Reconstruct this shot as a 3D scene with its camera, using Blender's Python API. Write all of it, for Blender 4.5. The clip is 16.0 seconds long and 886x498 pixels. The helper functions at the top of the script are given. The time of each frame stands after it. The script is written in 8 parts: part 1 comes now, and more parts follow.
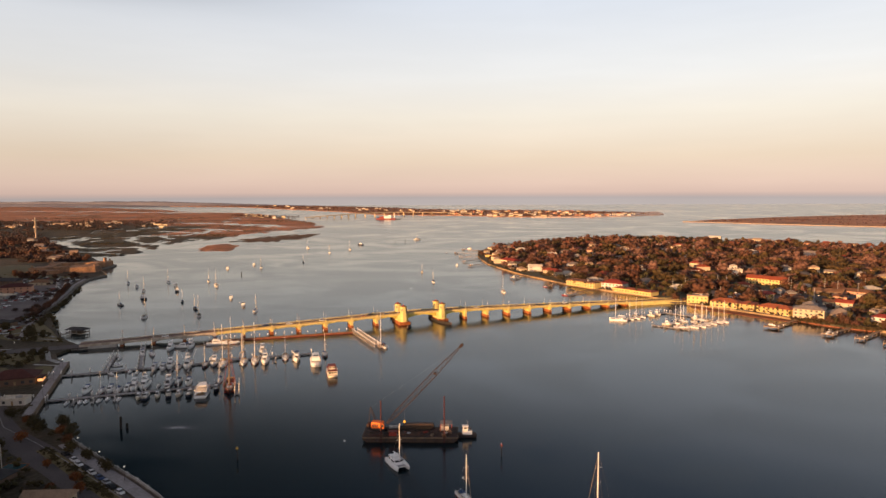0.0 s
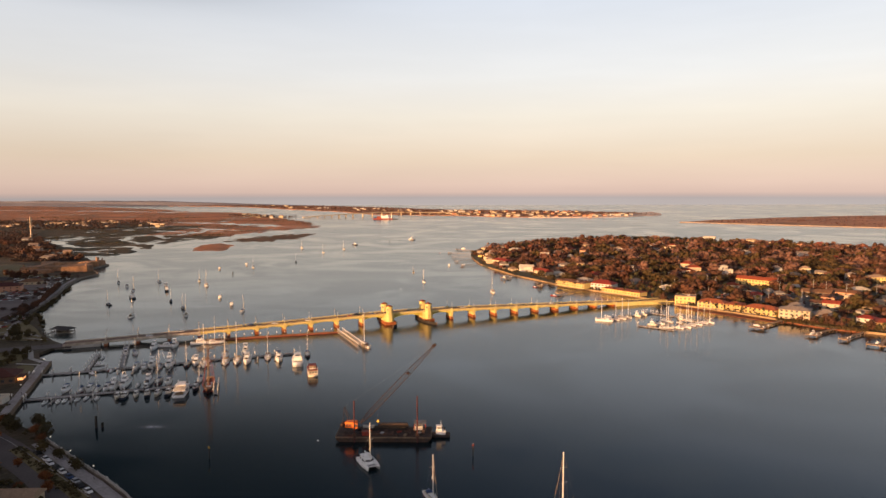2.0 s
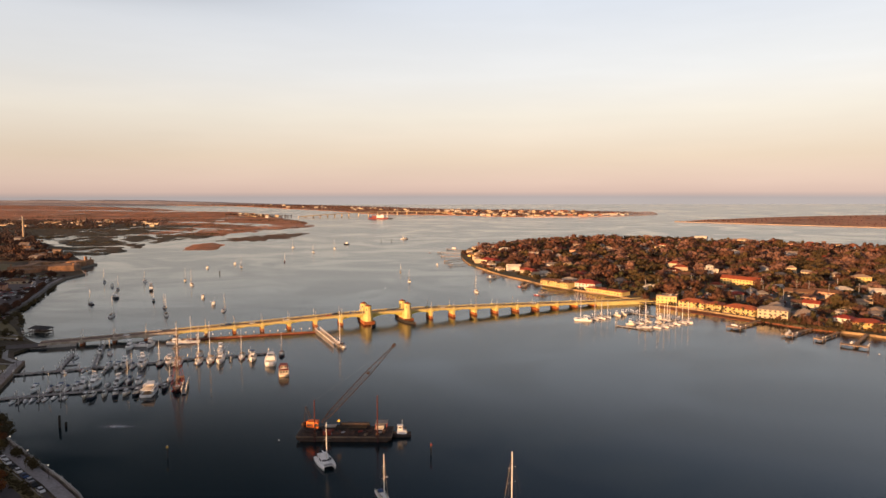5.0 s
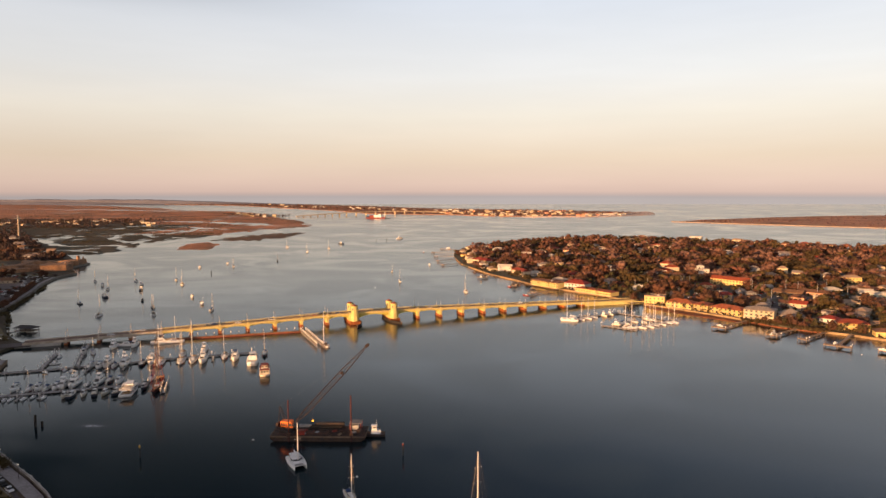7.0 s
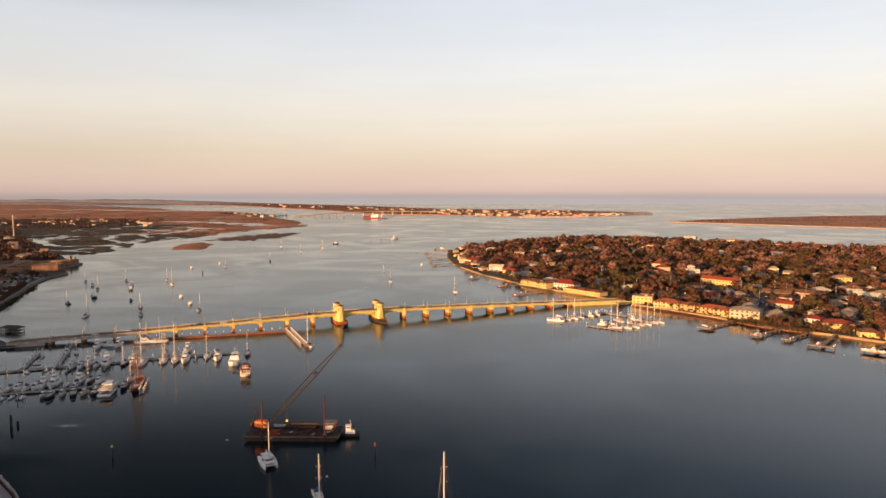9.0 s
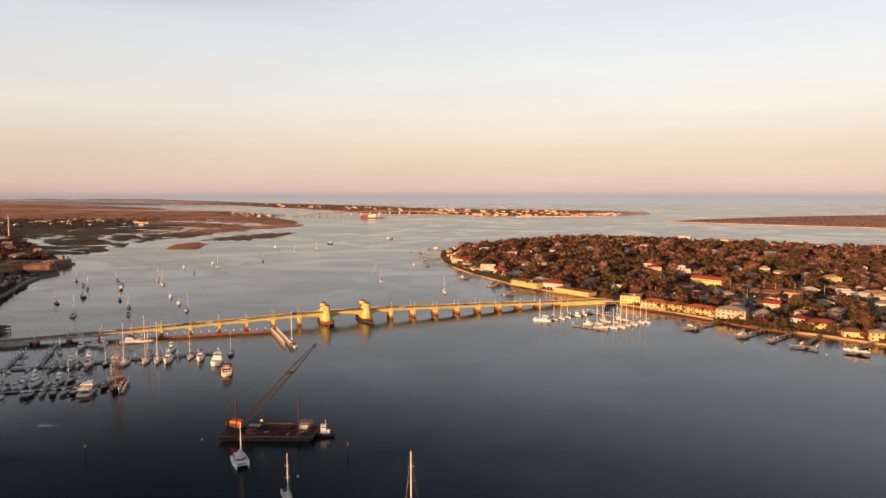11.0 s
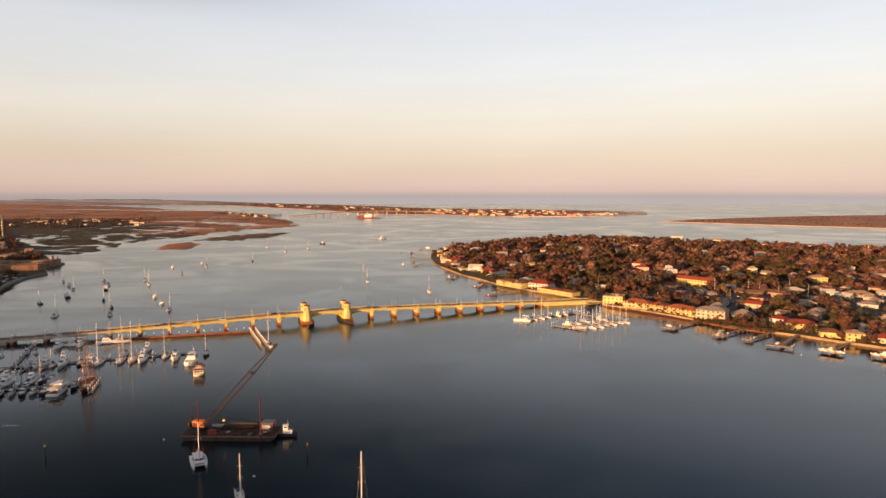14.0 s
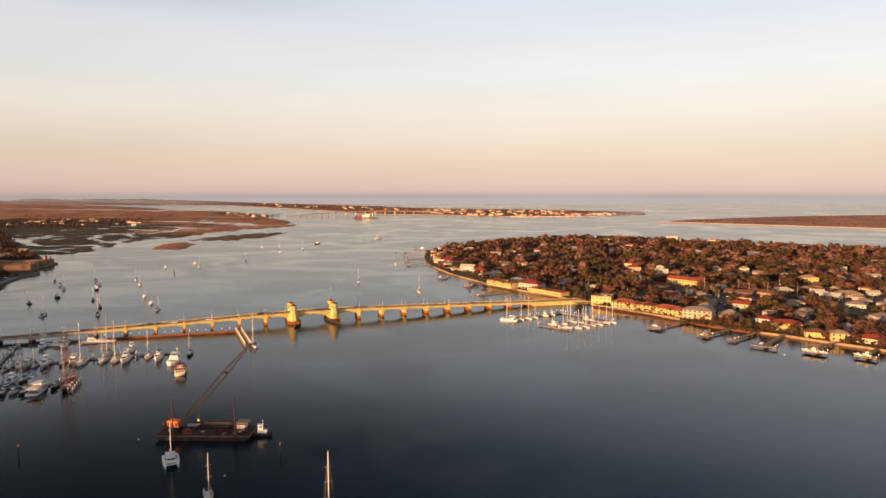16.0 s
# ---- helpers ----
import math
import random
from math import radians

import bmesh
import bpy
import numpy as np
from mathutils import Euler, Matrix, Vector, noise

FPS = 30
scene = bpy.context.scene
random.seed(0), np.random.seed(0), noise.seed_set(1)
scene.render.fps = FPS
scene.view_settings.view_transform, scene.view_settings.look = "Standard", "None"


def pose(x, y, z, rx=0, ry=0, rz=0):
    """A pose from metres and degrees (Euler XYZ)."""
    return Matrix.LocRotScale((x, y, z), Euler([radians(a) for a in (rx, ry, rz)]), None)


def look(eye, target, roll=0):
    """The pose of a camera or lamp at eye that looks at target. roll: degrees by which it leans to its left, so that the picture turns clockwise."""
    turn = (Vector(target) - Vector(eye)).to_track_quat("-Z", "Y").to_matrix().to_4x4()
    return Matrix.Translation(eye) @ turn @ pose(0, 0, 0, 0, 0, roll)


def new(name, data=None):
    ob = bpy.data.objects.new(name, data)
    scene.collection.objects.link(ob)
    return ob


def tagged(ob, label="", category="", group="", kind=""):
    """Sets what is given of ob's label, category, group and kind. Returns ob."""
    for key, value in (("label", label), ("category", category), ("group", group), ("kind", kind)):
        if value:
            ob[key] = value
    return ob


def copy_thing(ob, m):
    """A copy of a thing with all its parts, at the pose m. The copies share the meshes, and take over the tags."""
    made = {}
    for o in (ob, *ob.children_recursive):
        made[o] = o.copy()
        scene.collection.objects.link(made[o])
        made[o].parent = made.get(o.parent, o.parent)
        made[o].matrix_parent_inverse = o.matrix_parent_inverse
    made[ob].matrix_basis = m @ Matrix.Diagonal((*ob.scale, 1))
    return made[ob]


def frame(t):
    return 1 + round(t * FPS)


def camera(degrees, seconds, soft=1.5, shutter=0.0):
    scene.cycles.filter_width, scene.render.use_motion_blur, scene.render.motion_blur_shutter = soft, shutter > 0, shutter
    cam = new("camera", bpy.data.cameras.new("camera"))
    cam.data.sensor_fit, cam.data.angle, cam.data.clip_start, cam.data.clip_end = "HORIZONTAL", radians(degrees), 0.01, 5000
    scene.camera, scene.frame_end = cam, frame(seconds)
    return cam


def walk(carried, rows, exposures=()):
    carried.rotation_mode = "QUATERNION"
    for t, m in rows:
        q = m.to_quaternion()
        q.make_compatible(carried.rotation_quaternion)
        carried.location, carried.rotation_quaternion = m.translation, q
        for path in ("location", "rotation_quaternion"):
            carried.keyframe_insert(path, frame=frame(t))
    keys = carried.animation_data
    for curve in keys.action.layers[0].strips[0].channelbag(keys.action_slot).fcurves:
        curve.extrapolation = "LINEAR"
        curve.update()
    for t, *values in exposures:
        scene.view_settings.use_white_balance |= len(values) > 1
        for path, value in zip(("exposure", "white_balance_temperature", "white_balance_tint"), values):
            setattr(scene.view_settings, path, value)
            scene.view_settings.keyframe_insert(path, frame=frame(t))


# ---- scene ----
cam = camera(68.0, 16.0)
PATH = [
    (0, (-0.801, 0.644, 102.214), (-0.85, 2.635, 102.04), -0.2),
    (0.5, (2.099, 0.535, 102.253), (2.049, 2.527, 102.08), -0.1),
    (1, (4.759, 0.449, 102.29), (4.71, 2.441, 102.117), -0.1),
    (1.5, (7.332, 0.411, 102.299), (7.284, 2.403, 102.126), -0.1),
    (2, (10.08, 0.386, 102.287), (10.031, 2.377, 102.113), -0.1),
    (2.5, (12.836, 0.36, 102.29), (12.786, 2.352, 102.116), -0.1),
    (3, (15.5, 0.375, 102.331), (15.452, 2.366, 102.157), -0.1),
    (3.5, (18.24, 0.392, 102.386), (18.191, 2.384, 102.21), -0.0),
    (4, (20.918, 0.333, 102.435), (20.869, 2.325, 102.259), -0.1),
    (6.5, (34.429, 0.015, 102.887), (34.381, 2.007, 102.711), -0.0),
    (7, (37.153, 0.01, 102.913), (37.104, 2.002, 102.736), -0.0),
    (7.5, (39.794, 0.009, 102.961), (39.746, 2.0, 102.784), -0.0),
    (8, (42.531, -0.022, 103.002), (42.483, 1.97, 102.825), -0.0),
    (8.5, (45.284, -0.061, 103.027), (45.236, 1.93, 102.849), -0.0),
    (9, (48.062, -0.098, 103.033), (48.013, 1.894, 102.856), -0.0),
    (11.5, (61.437, -0.367, 103.292), (61.388, 1.625, 103.114), -0.0),
    (12, (64.195, -0.342, 103.304), (64.145, 1.65, 103.127), -0.0),
    (12.5, (66.833, -0.373, 103.361), (66.783, 1.619, 103.183), -0.0),
    (13, (69.487, -0.379, 103.406), (69.438, 1.612, 103.228), -0.0),
    (13.5, (72.229, -0.356, 103.434), (72.179, 1.636, 103.256), -0.0),
    (14, (74.983, -0.347, 103.456), (74.932, 1.645, 103.278), -0.0),
    (14.5, (77.648, -0.356, 103.526), (77.598, 1.635, 103.348), -0.0),
    (15, (80.416, -0.359, 103.555), (80.365, 1.633, 103.376), -0.0),
    (15.5, (83.225, -0.392, 103.559), (83.173, 1.599, 103.381), -0.0),
    (16, (85.999, -0.469, 103.532), (85.946, 1.522, 103.354), -0.0),
]
walk(cam, [(t, look(eye, target, roll)) for t, eye, target, roll in PATH])
# ---- sky, sun, exposure ----
SUN_DIR = Vector((-0.66, -0.75, 0.10)).normalized()  # towards the low evening sun
world = bpy.data.worlds.new("evening_sky")
scene.world = world
world.use_nodes = True
wn, wl = world.node_tree.nodes, world.node_tree.links
wn.clear()


def wnode(kind, **values):
    n = wn.new(kind)
    for key, value in values.items():
        n.inputs[key].default_value = value
    return n


sky = wn.new("ShaderNodeTexSky")
sky.sky_type, sky.sun_disc = "NISHITA", False
sky.sun_elevation = math.asin(SUN_DIR.z)
sky.sun_rotation = math.atan2(SUN_DIR.x, SUN_DIR.y)
sky.dust_density, sky.ozone_density = 2.0, 1.5
way = wn.new("ShaderNodeTexCoord")
sep = wn.new("ShaderNodeSeparateXYZ")
wl.new(way.outputs["Generated"], sep.inputs[0])
remap = wn.new("ShaderNodeMapRange")
remap.inputs["From Min"].default_value, remap.inputs["From Max"].default_value = -0.05, 1.0
wl.new(sep.outputs["Z"], remap.inputs["Value"])
ramp = wn.new("ShaderNodeValToRGB")
wl.new(remap.outputs[0], ramp.inputs[0])
SKY = [(-0.05, (0.55, 0.48, 0.45)), (-0.0118, (0.51, 0.448, 0.435)), (-0.0053, (0.45, 0.388, 0.378)), (-0.0046, (0.70, 0.507, 0.435)),
       (0.012, (0.80, 0.59, 0.49)), (0.05, (0.84, 0.67, 0.526)), (0.11, (0.9, 0.808, 0.698)), (0.17, (0.86, 0.837, 0.82)),
       (0.282, (0.71, 0.749, 0.83)), (0.305, (0.45, 0.46, 0.505)), (0.335, (0.235, 0.25, 0.29)), (0.40, (0.062, 0.086, 0.134)), (1.0, (0.048, 0.072, 0.120))]
els = ramp.color_ramp.elements
while len(els) < len(SKY):
    els.new(0.5)
for e, (z, c) in zip(els, SKY):
    e.position, e.color = (z + 0.05) / 1.05, (*c, 1)
# faint high streaks of cloud
stretch = wn.new("ShaderNodeMapping")
stretch.inputs["Scale"].default_value = (1.2, 1.2, 9)
wl.new(way.outputs["Generated"], stretch.inputs[0])
veil = wnode("ShaderNodeTexNoise", Scale=2.2, Detail=4.0, Roughness=0.55)
wl.new(stretch.outputs[0], veil.inputs["Vector"])
veil_range = wn.new("ShaderNodeMapRange")
veil_range.inputs["From Min"].default_value, veil_range.inputs["From Max"].default_value = 0.35, 0.75
veil_range.inputs["To Min"].default_value, veil_range.inputs["To Max"].default_value = 0.975, 1.04
wl.new(veil.outputs["Fac"], veil_range.inputs["Value"])
tint = wn.new("ShaderNodeVectorMath")
tint.operation = "SCALE"
wl.new(ramp.outputs[0], tint.inputs[0])
wl.new(veil_range.outputs[0], tint.inputs["Scale"])
# the sky opposite the sun stays brighter high up than the sky beside it
dot = wn.new("ShaderNodeVectorMath")
dot.operation = "DOT_PRODUCT"
dot.inputs[1].default_value = (0.85, 0.53, 0.0)
wl.new(way.outputs["Generated"], dot.inputs[0])
side = wn.new("ShaderNodeMapRange")
side.interpolation_type = "SMOOTHSTEP"
side.inputs["From Min"].default_value, side.inputs["From Max"].default_value = 0.1, 1.0
side.inputs["To Min"].default_value, side.inputs["To Max"].default_value = 0.05, 3.5
wl.new(dot.outputs["Value"], side.inputs["Value"])
high = wn.new("ShaderNodeMapRange")
high.interpolation_type = "SMOOTHSTEP"
high.inputs["From Min"].default_value, high.inputs["From Max"].default_value = 0.265, 0.37
wl.new(sep.outputs["Z"], high.inputs["Value"])
blend = wn.new("ShaderNodeMix")
low_side = wn.new("ShaderNodeMapRange")
low_side.inputs["From Max"].default_value = 0.6
low_side.inputs["To Min"].default_value, low_side.inputs["To Max"].default_value = 0.88, 1.0
wl.new(dot.outputs["Value"], low_side.inputs["Value"])
wl.new(low_side.outputs[0], blend.inputs["A"])
wl.new(high.outputs[0], blend.inputs["Factor"])
wl.new(side.outputs[0], blend.inputs["B"])
tint2 = wn.new("ShaderNodeVectorMath")
tint2.operation = "SCALE"
wl.new(tint.outputs[0], tint2.inputs[0])
wl.new(blend.outputs["Result"], tint2.inputs["Scale"])
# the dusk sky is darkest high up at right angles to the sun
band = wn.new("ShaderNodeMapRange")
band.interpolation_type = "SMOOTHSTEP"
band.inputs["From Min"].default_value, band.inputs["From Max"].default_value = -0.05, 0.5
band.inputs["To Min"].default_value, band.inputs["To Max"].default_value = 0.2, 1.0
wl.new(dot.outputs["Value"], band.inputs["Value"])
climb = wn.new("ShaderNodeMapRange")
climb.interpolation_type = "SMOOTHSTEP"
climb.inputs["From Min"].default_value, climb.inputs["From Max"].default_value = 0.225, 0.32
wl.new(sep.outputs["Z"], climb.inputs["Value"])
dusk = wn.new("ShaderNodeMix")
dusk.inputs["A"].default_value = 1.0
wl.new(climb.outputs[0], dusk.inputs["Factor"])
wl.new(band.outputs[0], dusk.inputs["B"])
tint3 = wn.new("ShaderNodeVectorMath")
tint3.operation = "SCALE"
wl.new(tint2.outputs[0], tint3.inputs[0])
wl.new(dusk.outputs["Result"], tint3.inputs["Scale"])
back_a = wnode("ShaderNodeBackground", Strength=0.012)
wl.new(sky.outputs[0], back_a.inputs["Color"])
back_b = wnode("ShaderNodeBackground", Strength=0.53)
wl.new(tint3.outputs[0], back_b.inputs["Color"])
# the afterglow round the sinking sun, behind the camera
toward = wn.new("ShaderNodeVectorMath")
toward.operation = "DOT_PRODUCT"
toward.inputs[1].default_value = SUN_DIR
wl.new(way.outputs["Generated"], toward.inputs[0])
glow = wn.new("ShaderNodeMapRange")
glow.interpolation_type = "SMOOTHSTEP"
glow.inputs["From Min"].default_value, glow.inputs["From Max"].default_value = 0.0, 1.0
glow.inputs["To Max"].default_value = 0.45
wl.new(toward.outputs["Value"], glow.inputs["Value"])
back_c = wnode("ShaderNodeBackground", Color=(0.94, 0.83, 0.90, 1))
wl.new(glow.outputs[0], back_c.inputs["Strength"])
day = wn.new("ShaderNodeAddShader")
wl.new(back_a.outputs[0], day.inputs[0])
wl.new(back_c.outputs[0], day.inputs[1])
both = wn.new("ShaderNodeAddShader")
wl.new(day.outputs[0], both.inputs[0])
wl.new(back_b.outputs[0], both.inputs[1])
sky_out = wn.new("ShaderNodeOutputWorld")
wl.new(both.outputs[0], sky_out.inputs["Surface"])

sun_data = bpy.data.lights.new("sun", "SUN")
sun_data.energy, sun_data.angle, sun_data.color = 5.5, radians(0.6), (1.0, 0.535, 0.235)
sun = new("sun", sun_data)
sun.rotation_euler = SUN_DIR.to_track_quat("Z", "Y").to_euler()
scene.view_settings.exposure = 0.9


# ---- materials ----
def material(name, colour, rough=0.8, metal=0.0, vary=0.25, scale=1.0, fine=8.0, bump=0.2, other=None, mix=0.5, random_hue=0.0, per="object", spec=0.3, island=0.0, deep=0.05):
    """A surface with broad stains (scale, per metre), fine grain (fine, per metre) and relief; other: a second colour that shows in patches."""
    m = bpy.data.materials.new(name)
    m.use_nodes = True
    n, l = m.node_tree.nodes, m.node_tree.links
    p = n["Principled BSDF"]
    p.inputs["Roughness"].default_value, p.inputs["Metallic"].default_value = rough, metal
    p.inputs["Specular IOR Level"].default_value = spec
    if per == "object":
        vec = n.new("ShaderNodeTexCoord").outputs["Object"]
    else:
        vec = n.new("ShaderNodeNewGeometry").outputs["Position"]
    broad = n.new("ShaderNodeTexNoise")
    broad.inputs["Scale"].default_value, broad.inputs["Detail"].default_value = scale, 4
    grain = n.new("ShaderNodeTexNoise")
    grain.inputs["Scale"].default_value, grain.inputs["Detail"].default_value = fine, 3
    l.new(vec, broad.inputs["Vector"])
    l.new(vec, grain.inputs["Vector"])
    r = n.new("ShaderNodeValToRGB")
    second = other or tuple(c * (1 - vary) for c in colour)
    r.color_ramp.elements[0].position, r.color_ramp.elements[1].position = 0.5 - 0.18 + (mix - 0.5) * 0.4, 0.5 + 0.18 + (mix - 0.5) * 0.4
    r.color_ramp.elements[0].color, r.color_ramp.elements[1].color = (*second, 1), (*colour, 1)
    l.new(broad.outputs["Fac"], r.inputs[0])
    hsv = n.new("ShaderNodeHueSaturation")
    l.new(r.outputs[0], hsv.inputs["Color"])
    val = n.new("ShaderNodeMapRange")
    val.inputs["From Min"].default_value, val.inputs["From Max"].default_value = 0.3, 0.7
    val.inputs["To Min"].default_value, val.inputs["To Max"].default_value = 1 - vary * 0.6, 1 + vary * 0.5
    l.new(grain.outputs["Fac"], val.inputs["Value"])
    last = val.outputs[0]
    if random_hue or island:
        if island:
            rnd = n.new("ShaderNodeNewGeometry").outputs["Random Per Island"]
        else:
            rnd = n.new("ShaderNodeObjectInfo").outputs["Random"]
        amount = island or random_hue
        rr = n.new("ShaderNodeMapRange")
        rr.inputs["To Min"].default_value, rr.inputs["To Max"].default_value = 1 - amount, 1 + amount
        l.new(rnd, rr.inputs["Value"])
        mul = n.new("ShaderNodeMath")
        mul.operation = "MULTIPLY"
        l.new(last, mul.inputs[0])
        l.new(rr.outputs[0], mul.inputs[1])
        last = mul.outputs[0]
        hh = n.new("ShaderNodeMapRange")
        hh.inputs["To Min"].default_value, hh.inputs["To Max"].default_value = 0.5 - amount * 0.06, 0.5 + amount * 0.06
        l.new(rnd, hh.inputs["Value"])
        l.new(hh.outputs[0], hsv.inputs["Hue"])
    l.new(last, hsv.inputs["Value"])
    l.new(hsv.outputs[0], p.inputs["Base Color"])
    if bump:
        b = n.new("ShaderNodeBump")
        b.inputs["Strength"].default_value = bump
        b.inputs["Distance"].default_value = deep
        l.new(grain.outputs["Fac"], b.inputs["Height"])
        l.new(b.outputs[0], p.inputs["Normal"])
    return m


def water_material():
    m = bpy.data.materials.new("river_water")
    m.use_nodes = True
    n, l = m.node_tree.nodes, m.node_tree.links
    p = n["Principled BSDF"]
    p.inputs["Base Color"].default_value = (0.005, 0.013, 0.017, 1)
    p.inputs["IOR"].default_value = 1.305
    vec = n.new("ShaderNodeNewGeometry").outputs["Position"]
    # broad calm and ruffled reaches, with wisps of slick water drawn out along the tide
    m2 = n.new("ShaderNodeMapping")
    m2.inputs["Rotation"].default_value = (0, 0, radians(28))
    m2.inputs["Scale"].default_value = (0.9, 1.15, 1)
    l.new(vec, m2.inputs[0])
    reach = n.new("ShaderNodeTexNoise")
    reach.inputs["Scale"].default_value, reach.inputs["Detail"].default_value = 0.0036, 2
    reach.inputs["Distortion"].default_value = 1.4
    l.new(m2.outputs[0], reach.inputs["Vector"])
    wisp = n.new("ShaderNodeTexNoise")
    wisp.inputs["Scale"].default_value, wisp.inputs["Detail"].default_value = 0.0075, 4
    wisp.inputs["Roughness"].default_value, wisp.inputs["Distortion"].default_value = 0.5, 1.6
    l.new(m2.outputs[0], wisp.inputs["Vector"])
    slick = n.new("ShaderNodeMix")
    slick.inputs["Factor"].default_value = 0.55
    l.new(reach.outputs["Fac"], slick.inputs["A"])
    l.new(wisp.outputs["Fac"], slick.inputs["B"])
    rr = n.new("ShaderNodeMapRange")
    rr.interpolation_type = "SMOOTHSTEP"
    rr.inputs["From Min"].default_value, rr.inputs["From Max"].default_value = 0.47, 0.60
    rr.inputs["To Min"].default_value, rr.inputs["To Max"].default_value = 0.20, 0.11
    l.new(slick.outputs["Result"], rr.inputs["Value"])
    # sheltered and smoother off the marina
    lee = n.new("ShaderNodeVectorMath")
    lee.operation = "DISTANCE"
    lee.inputs[1].default_value = (-140, 340, 0)
    l.new(vec, lee.inputs[0])
    breeze = n.new("ShaderNodeMapRange")
    breeze.interpolation_type = "SMOOTHSTEP"
    breeze.inputs["From Min"].default_value, breeze.inputs["From Max"].default_value = 70, 260
    breeze.inputs["To Min"].default_value, breeze.inputs["To Max"].default_value = -0.045, 0.0
    l.new(lee.outputs["Value"], breeze.inputs["Value"])
    # thin winding seams of glassy water where currents meet
    off = n.new("ShaderNodeMath")
    off.operation = "SUBTRACT"
    off.inputs[1].default_value = 0.47
    l.new(reach.outputs["Fac"], off.inputs[0])
    away = n.new("ShaderNodeMath")
    away.operation = "ABSOLUTE"
    l.new(off.outputs[0], away.inputs[0])
    seam = n.new("ShaderNodeMapRange")
    seam.interpolation_type = "SMOOTHSTEP"
    seam.inputs["From Min"].default_value, seam.inputs["From Max"].default_value = 0.0, 0.045
    seam.inputs["To Min"].default_value, seam.inputs["To Max"].default_value = -0.03, 0.0
    l.new(away.outputs[0], seam.inputs["Value"])
    calm = n.new("ShaderNodeMath")
    l.new(breeze.outputs[0], calm.inputs[0])
    l.new(seam.outputs[0], calm.inputs[1])
    rough = n.new("ShaderNodeMath")
    l.new(rr.outputs[0], rough.inputs[0])
    l.new(calm.outputs[0], rough.inputs[1])
    l.new(rough.outputs[0], p.inputs["Roughness"])
    ripple = n.new("ShaderNodeTexNoise")
    ripple.inputs["Scale"].default_value, ripple.inputs["Detail"].default_value = 1.5, 3
    swell = n.new("ShaderNodeTexNoise")
    swell.inputs["Scale"].default_value, swell.inputs["Detail"].default_value = 0.55, 2
    l.new(vec, ripple.inputs["Vector"])
    l.new(vec, swell.inputs["Vector"])
    add = n.new("ShaderNodeMath")
    add.operation = "MULTIPLY_ADD"
    add.inputs[1].default_value = 0.3
    l.new(ripple.outputs["Fac"], add.inputs[0])
    l.new(swell.outputs["Fac"], add.inputs[2])
    st = n.new("ShaderNodeMapRange")
    st.inputs["From Min"].default_value, st.inputs["From Max"].default_value = 0.35, 0.65
    st.inputs["To Min"].default_value, st.inputs["To Max"].default_value = 0.024, 0.044
    l.new(slick.outputs["Result"], st.inputs["Value"])
    b = n.new("ShaderNodeBump")
    b.inputs["Distance"].default_value = 1.0
    l.new(st.outputs[0], b.inputs["Strength"])
    l.new(add.outputs[0], b.inputs["Height"])
    l.new(b.outputs[0], p.inputs["Normal"])
    return m


WATER = water_material()
GRASS = material("town_ground", (0.085, 0.058, 0.034), vary=0.5, scale=0.05, fine=0.45, other=(0.042, 0.034, 0.019), per="place", bump=1.0, deep=0.8)
LAWN = material("lawn_grass", (0.12, 0.10, 0.042), vary=0.3, scale=0.05, fine=1.5, other=(0.17, 0.13, 0.065), per="place", bump=0.4)
MARSH = material("marsh_grass", (0.46, 0.185, 0.09), vary=0.5, scale=0.007, fine=0.10, other=(0.15, 0.083, 0.046), mix=0.40, per="place", bump=1.0, deep=9.0)
MARSH_NEAR = material("wet_marsh", (0.080, 0.052, 0.028), vary=0.45, scale=0.014, fine=0.2, other=(0.030, 0.030, 0.015), per="place", bump=1.0, deep=4.0)
DUNE = material("dune_scrub", (0.47, 0.225, 0.12), vary=0.5, scale=0.008, fine=0.09, other=(0.21, 0.112, 0.062), per="place", bump=1.0, deep=8.0)
SAND = material("beach_sand", (0.36, 0.26, 0.19), vary=0.2, scale=0.02, fine=0.4, per="place", bump=0.2)
PENLAND = material("island_ground", (0.09, 0.075, 0.045), vary=0.4, scale=0.02, fine=0.5, other=(0.06, 0.06, 0.03), per="place", bump=0.4)
PALE_SAND = material("pale_sand", (0.66, 0.48, 0.38), vary=0.15, scale=0.02, fine=0.3, per="place", bump=0.2)
ASPHALT = material("asphalt", (0.080, 0.066, 0.064), vary=0.3, scale=0.06, fine=2.0, other=(0.105, 0.088, 0.082), per="place")
CONCRETE = material("weathered_concrete", (0.42, 0.40, 0.37), vary=0.3, scale=0.15, fine=1.5, per="place")
SEAWALL = material("seawall_concrete", (0.21, 0.18, 0.15), vary=0.35, scale=0.12, fine=1.0, other=(0.15, 0.125, 0.10), per="place")
DECK = material("bridge_road_surface", (0.20, 0.13, 0.095), vary=0.25, scale=0.2, fine=2.0, per="place")
BRIDGE = material("bridge_concrete", (0.60, 0.50, 0.19), vary=0.25, scale=0.25, fine=1.2, other=(0.48, 0.38, 0.13), mix=0.4, per="place")
BRIDGE_STEEL = material("bridge_girder_paint", (0.57, 0.48, 0.10), rough=0.6, vary=0.2, scale=0.2, fine=1.5, per="place")
TOWER_TILE = material("tower_tile", (0.24, 0.06, 0.03), vary=0.3, scale=1.0, fine=5.0)
WET_CONCRETE = material("tide_stained_concrete", (0.32, 0.10, 0.028), vary=0.4, scale=0.4, fine=2.0, per="place")
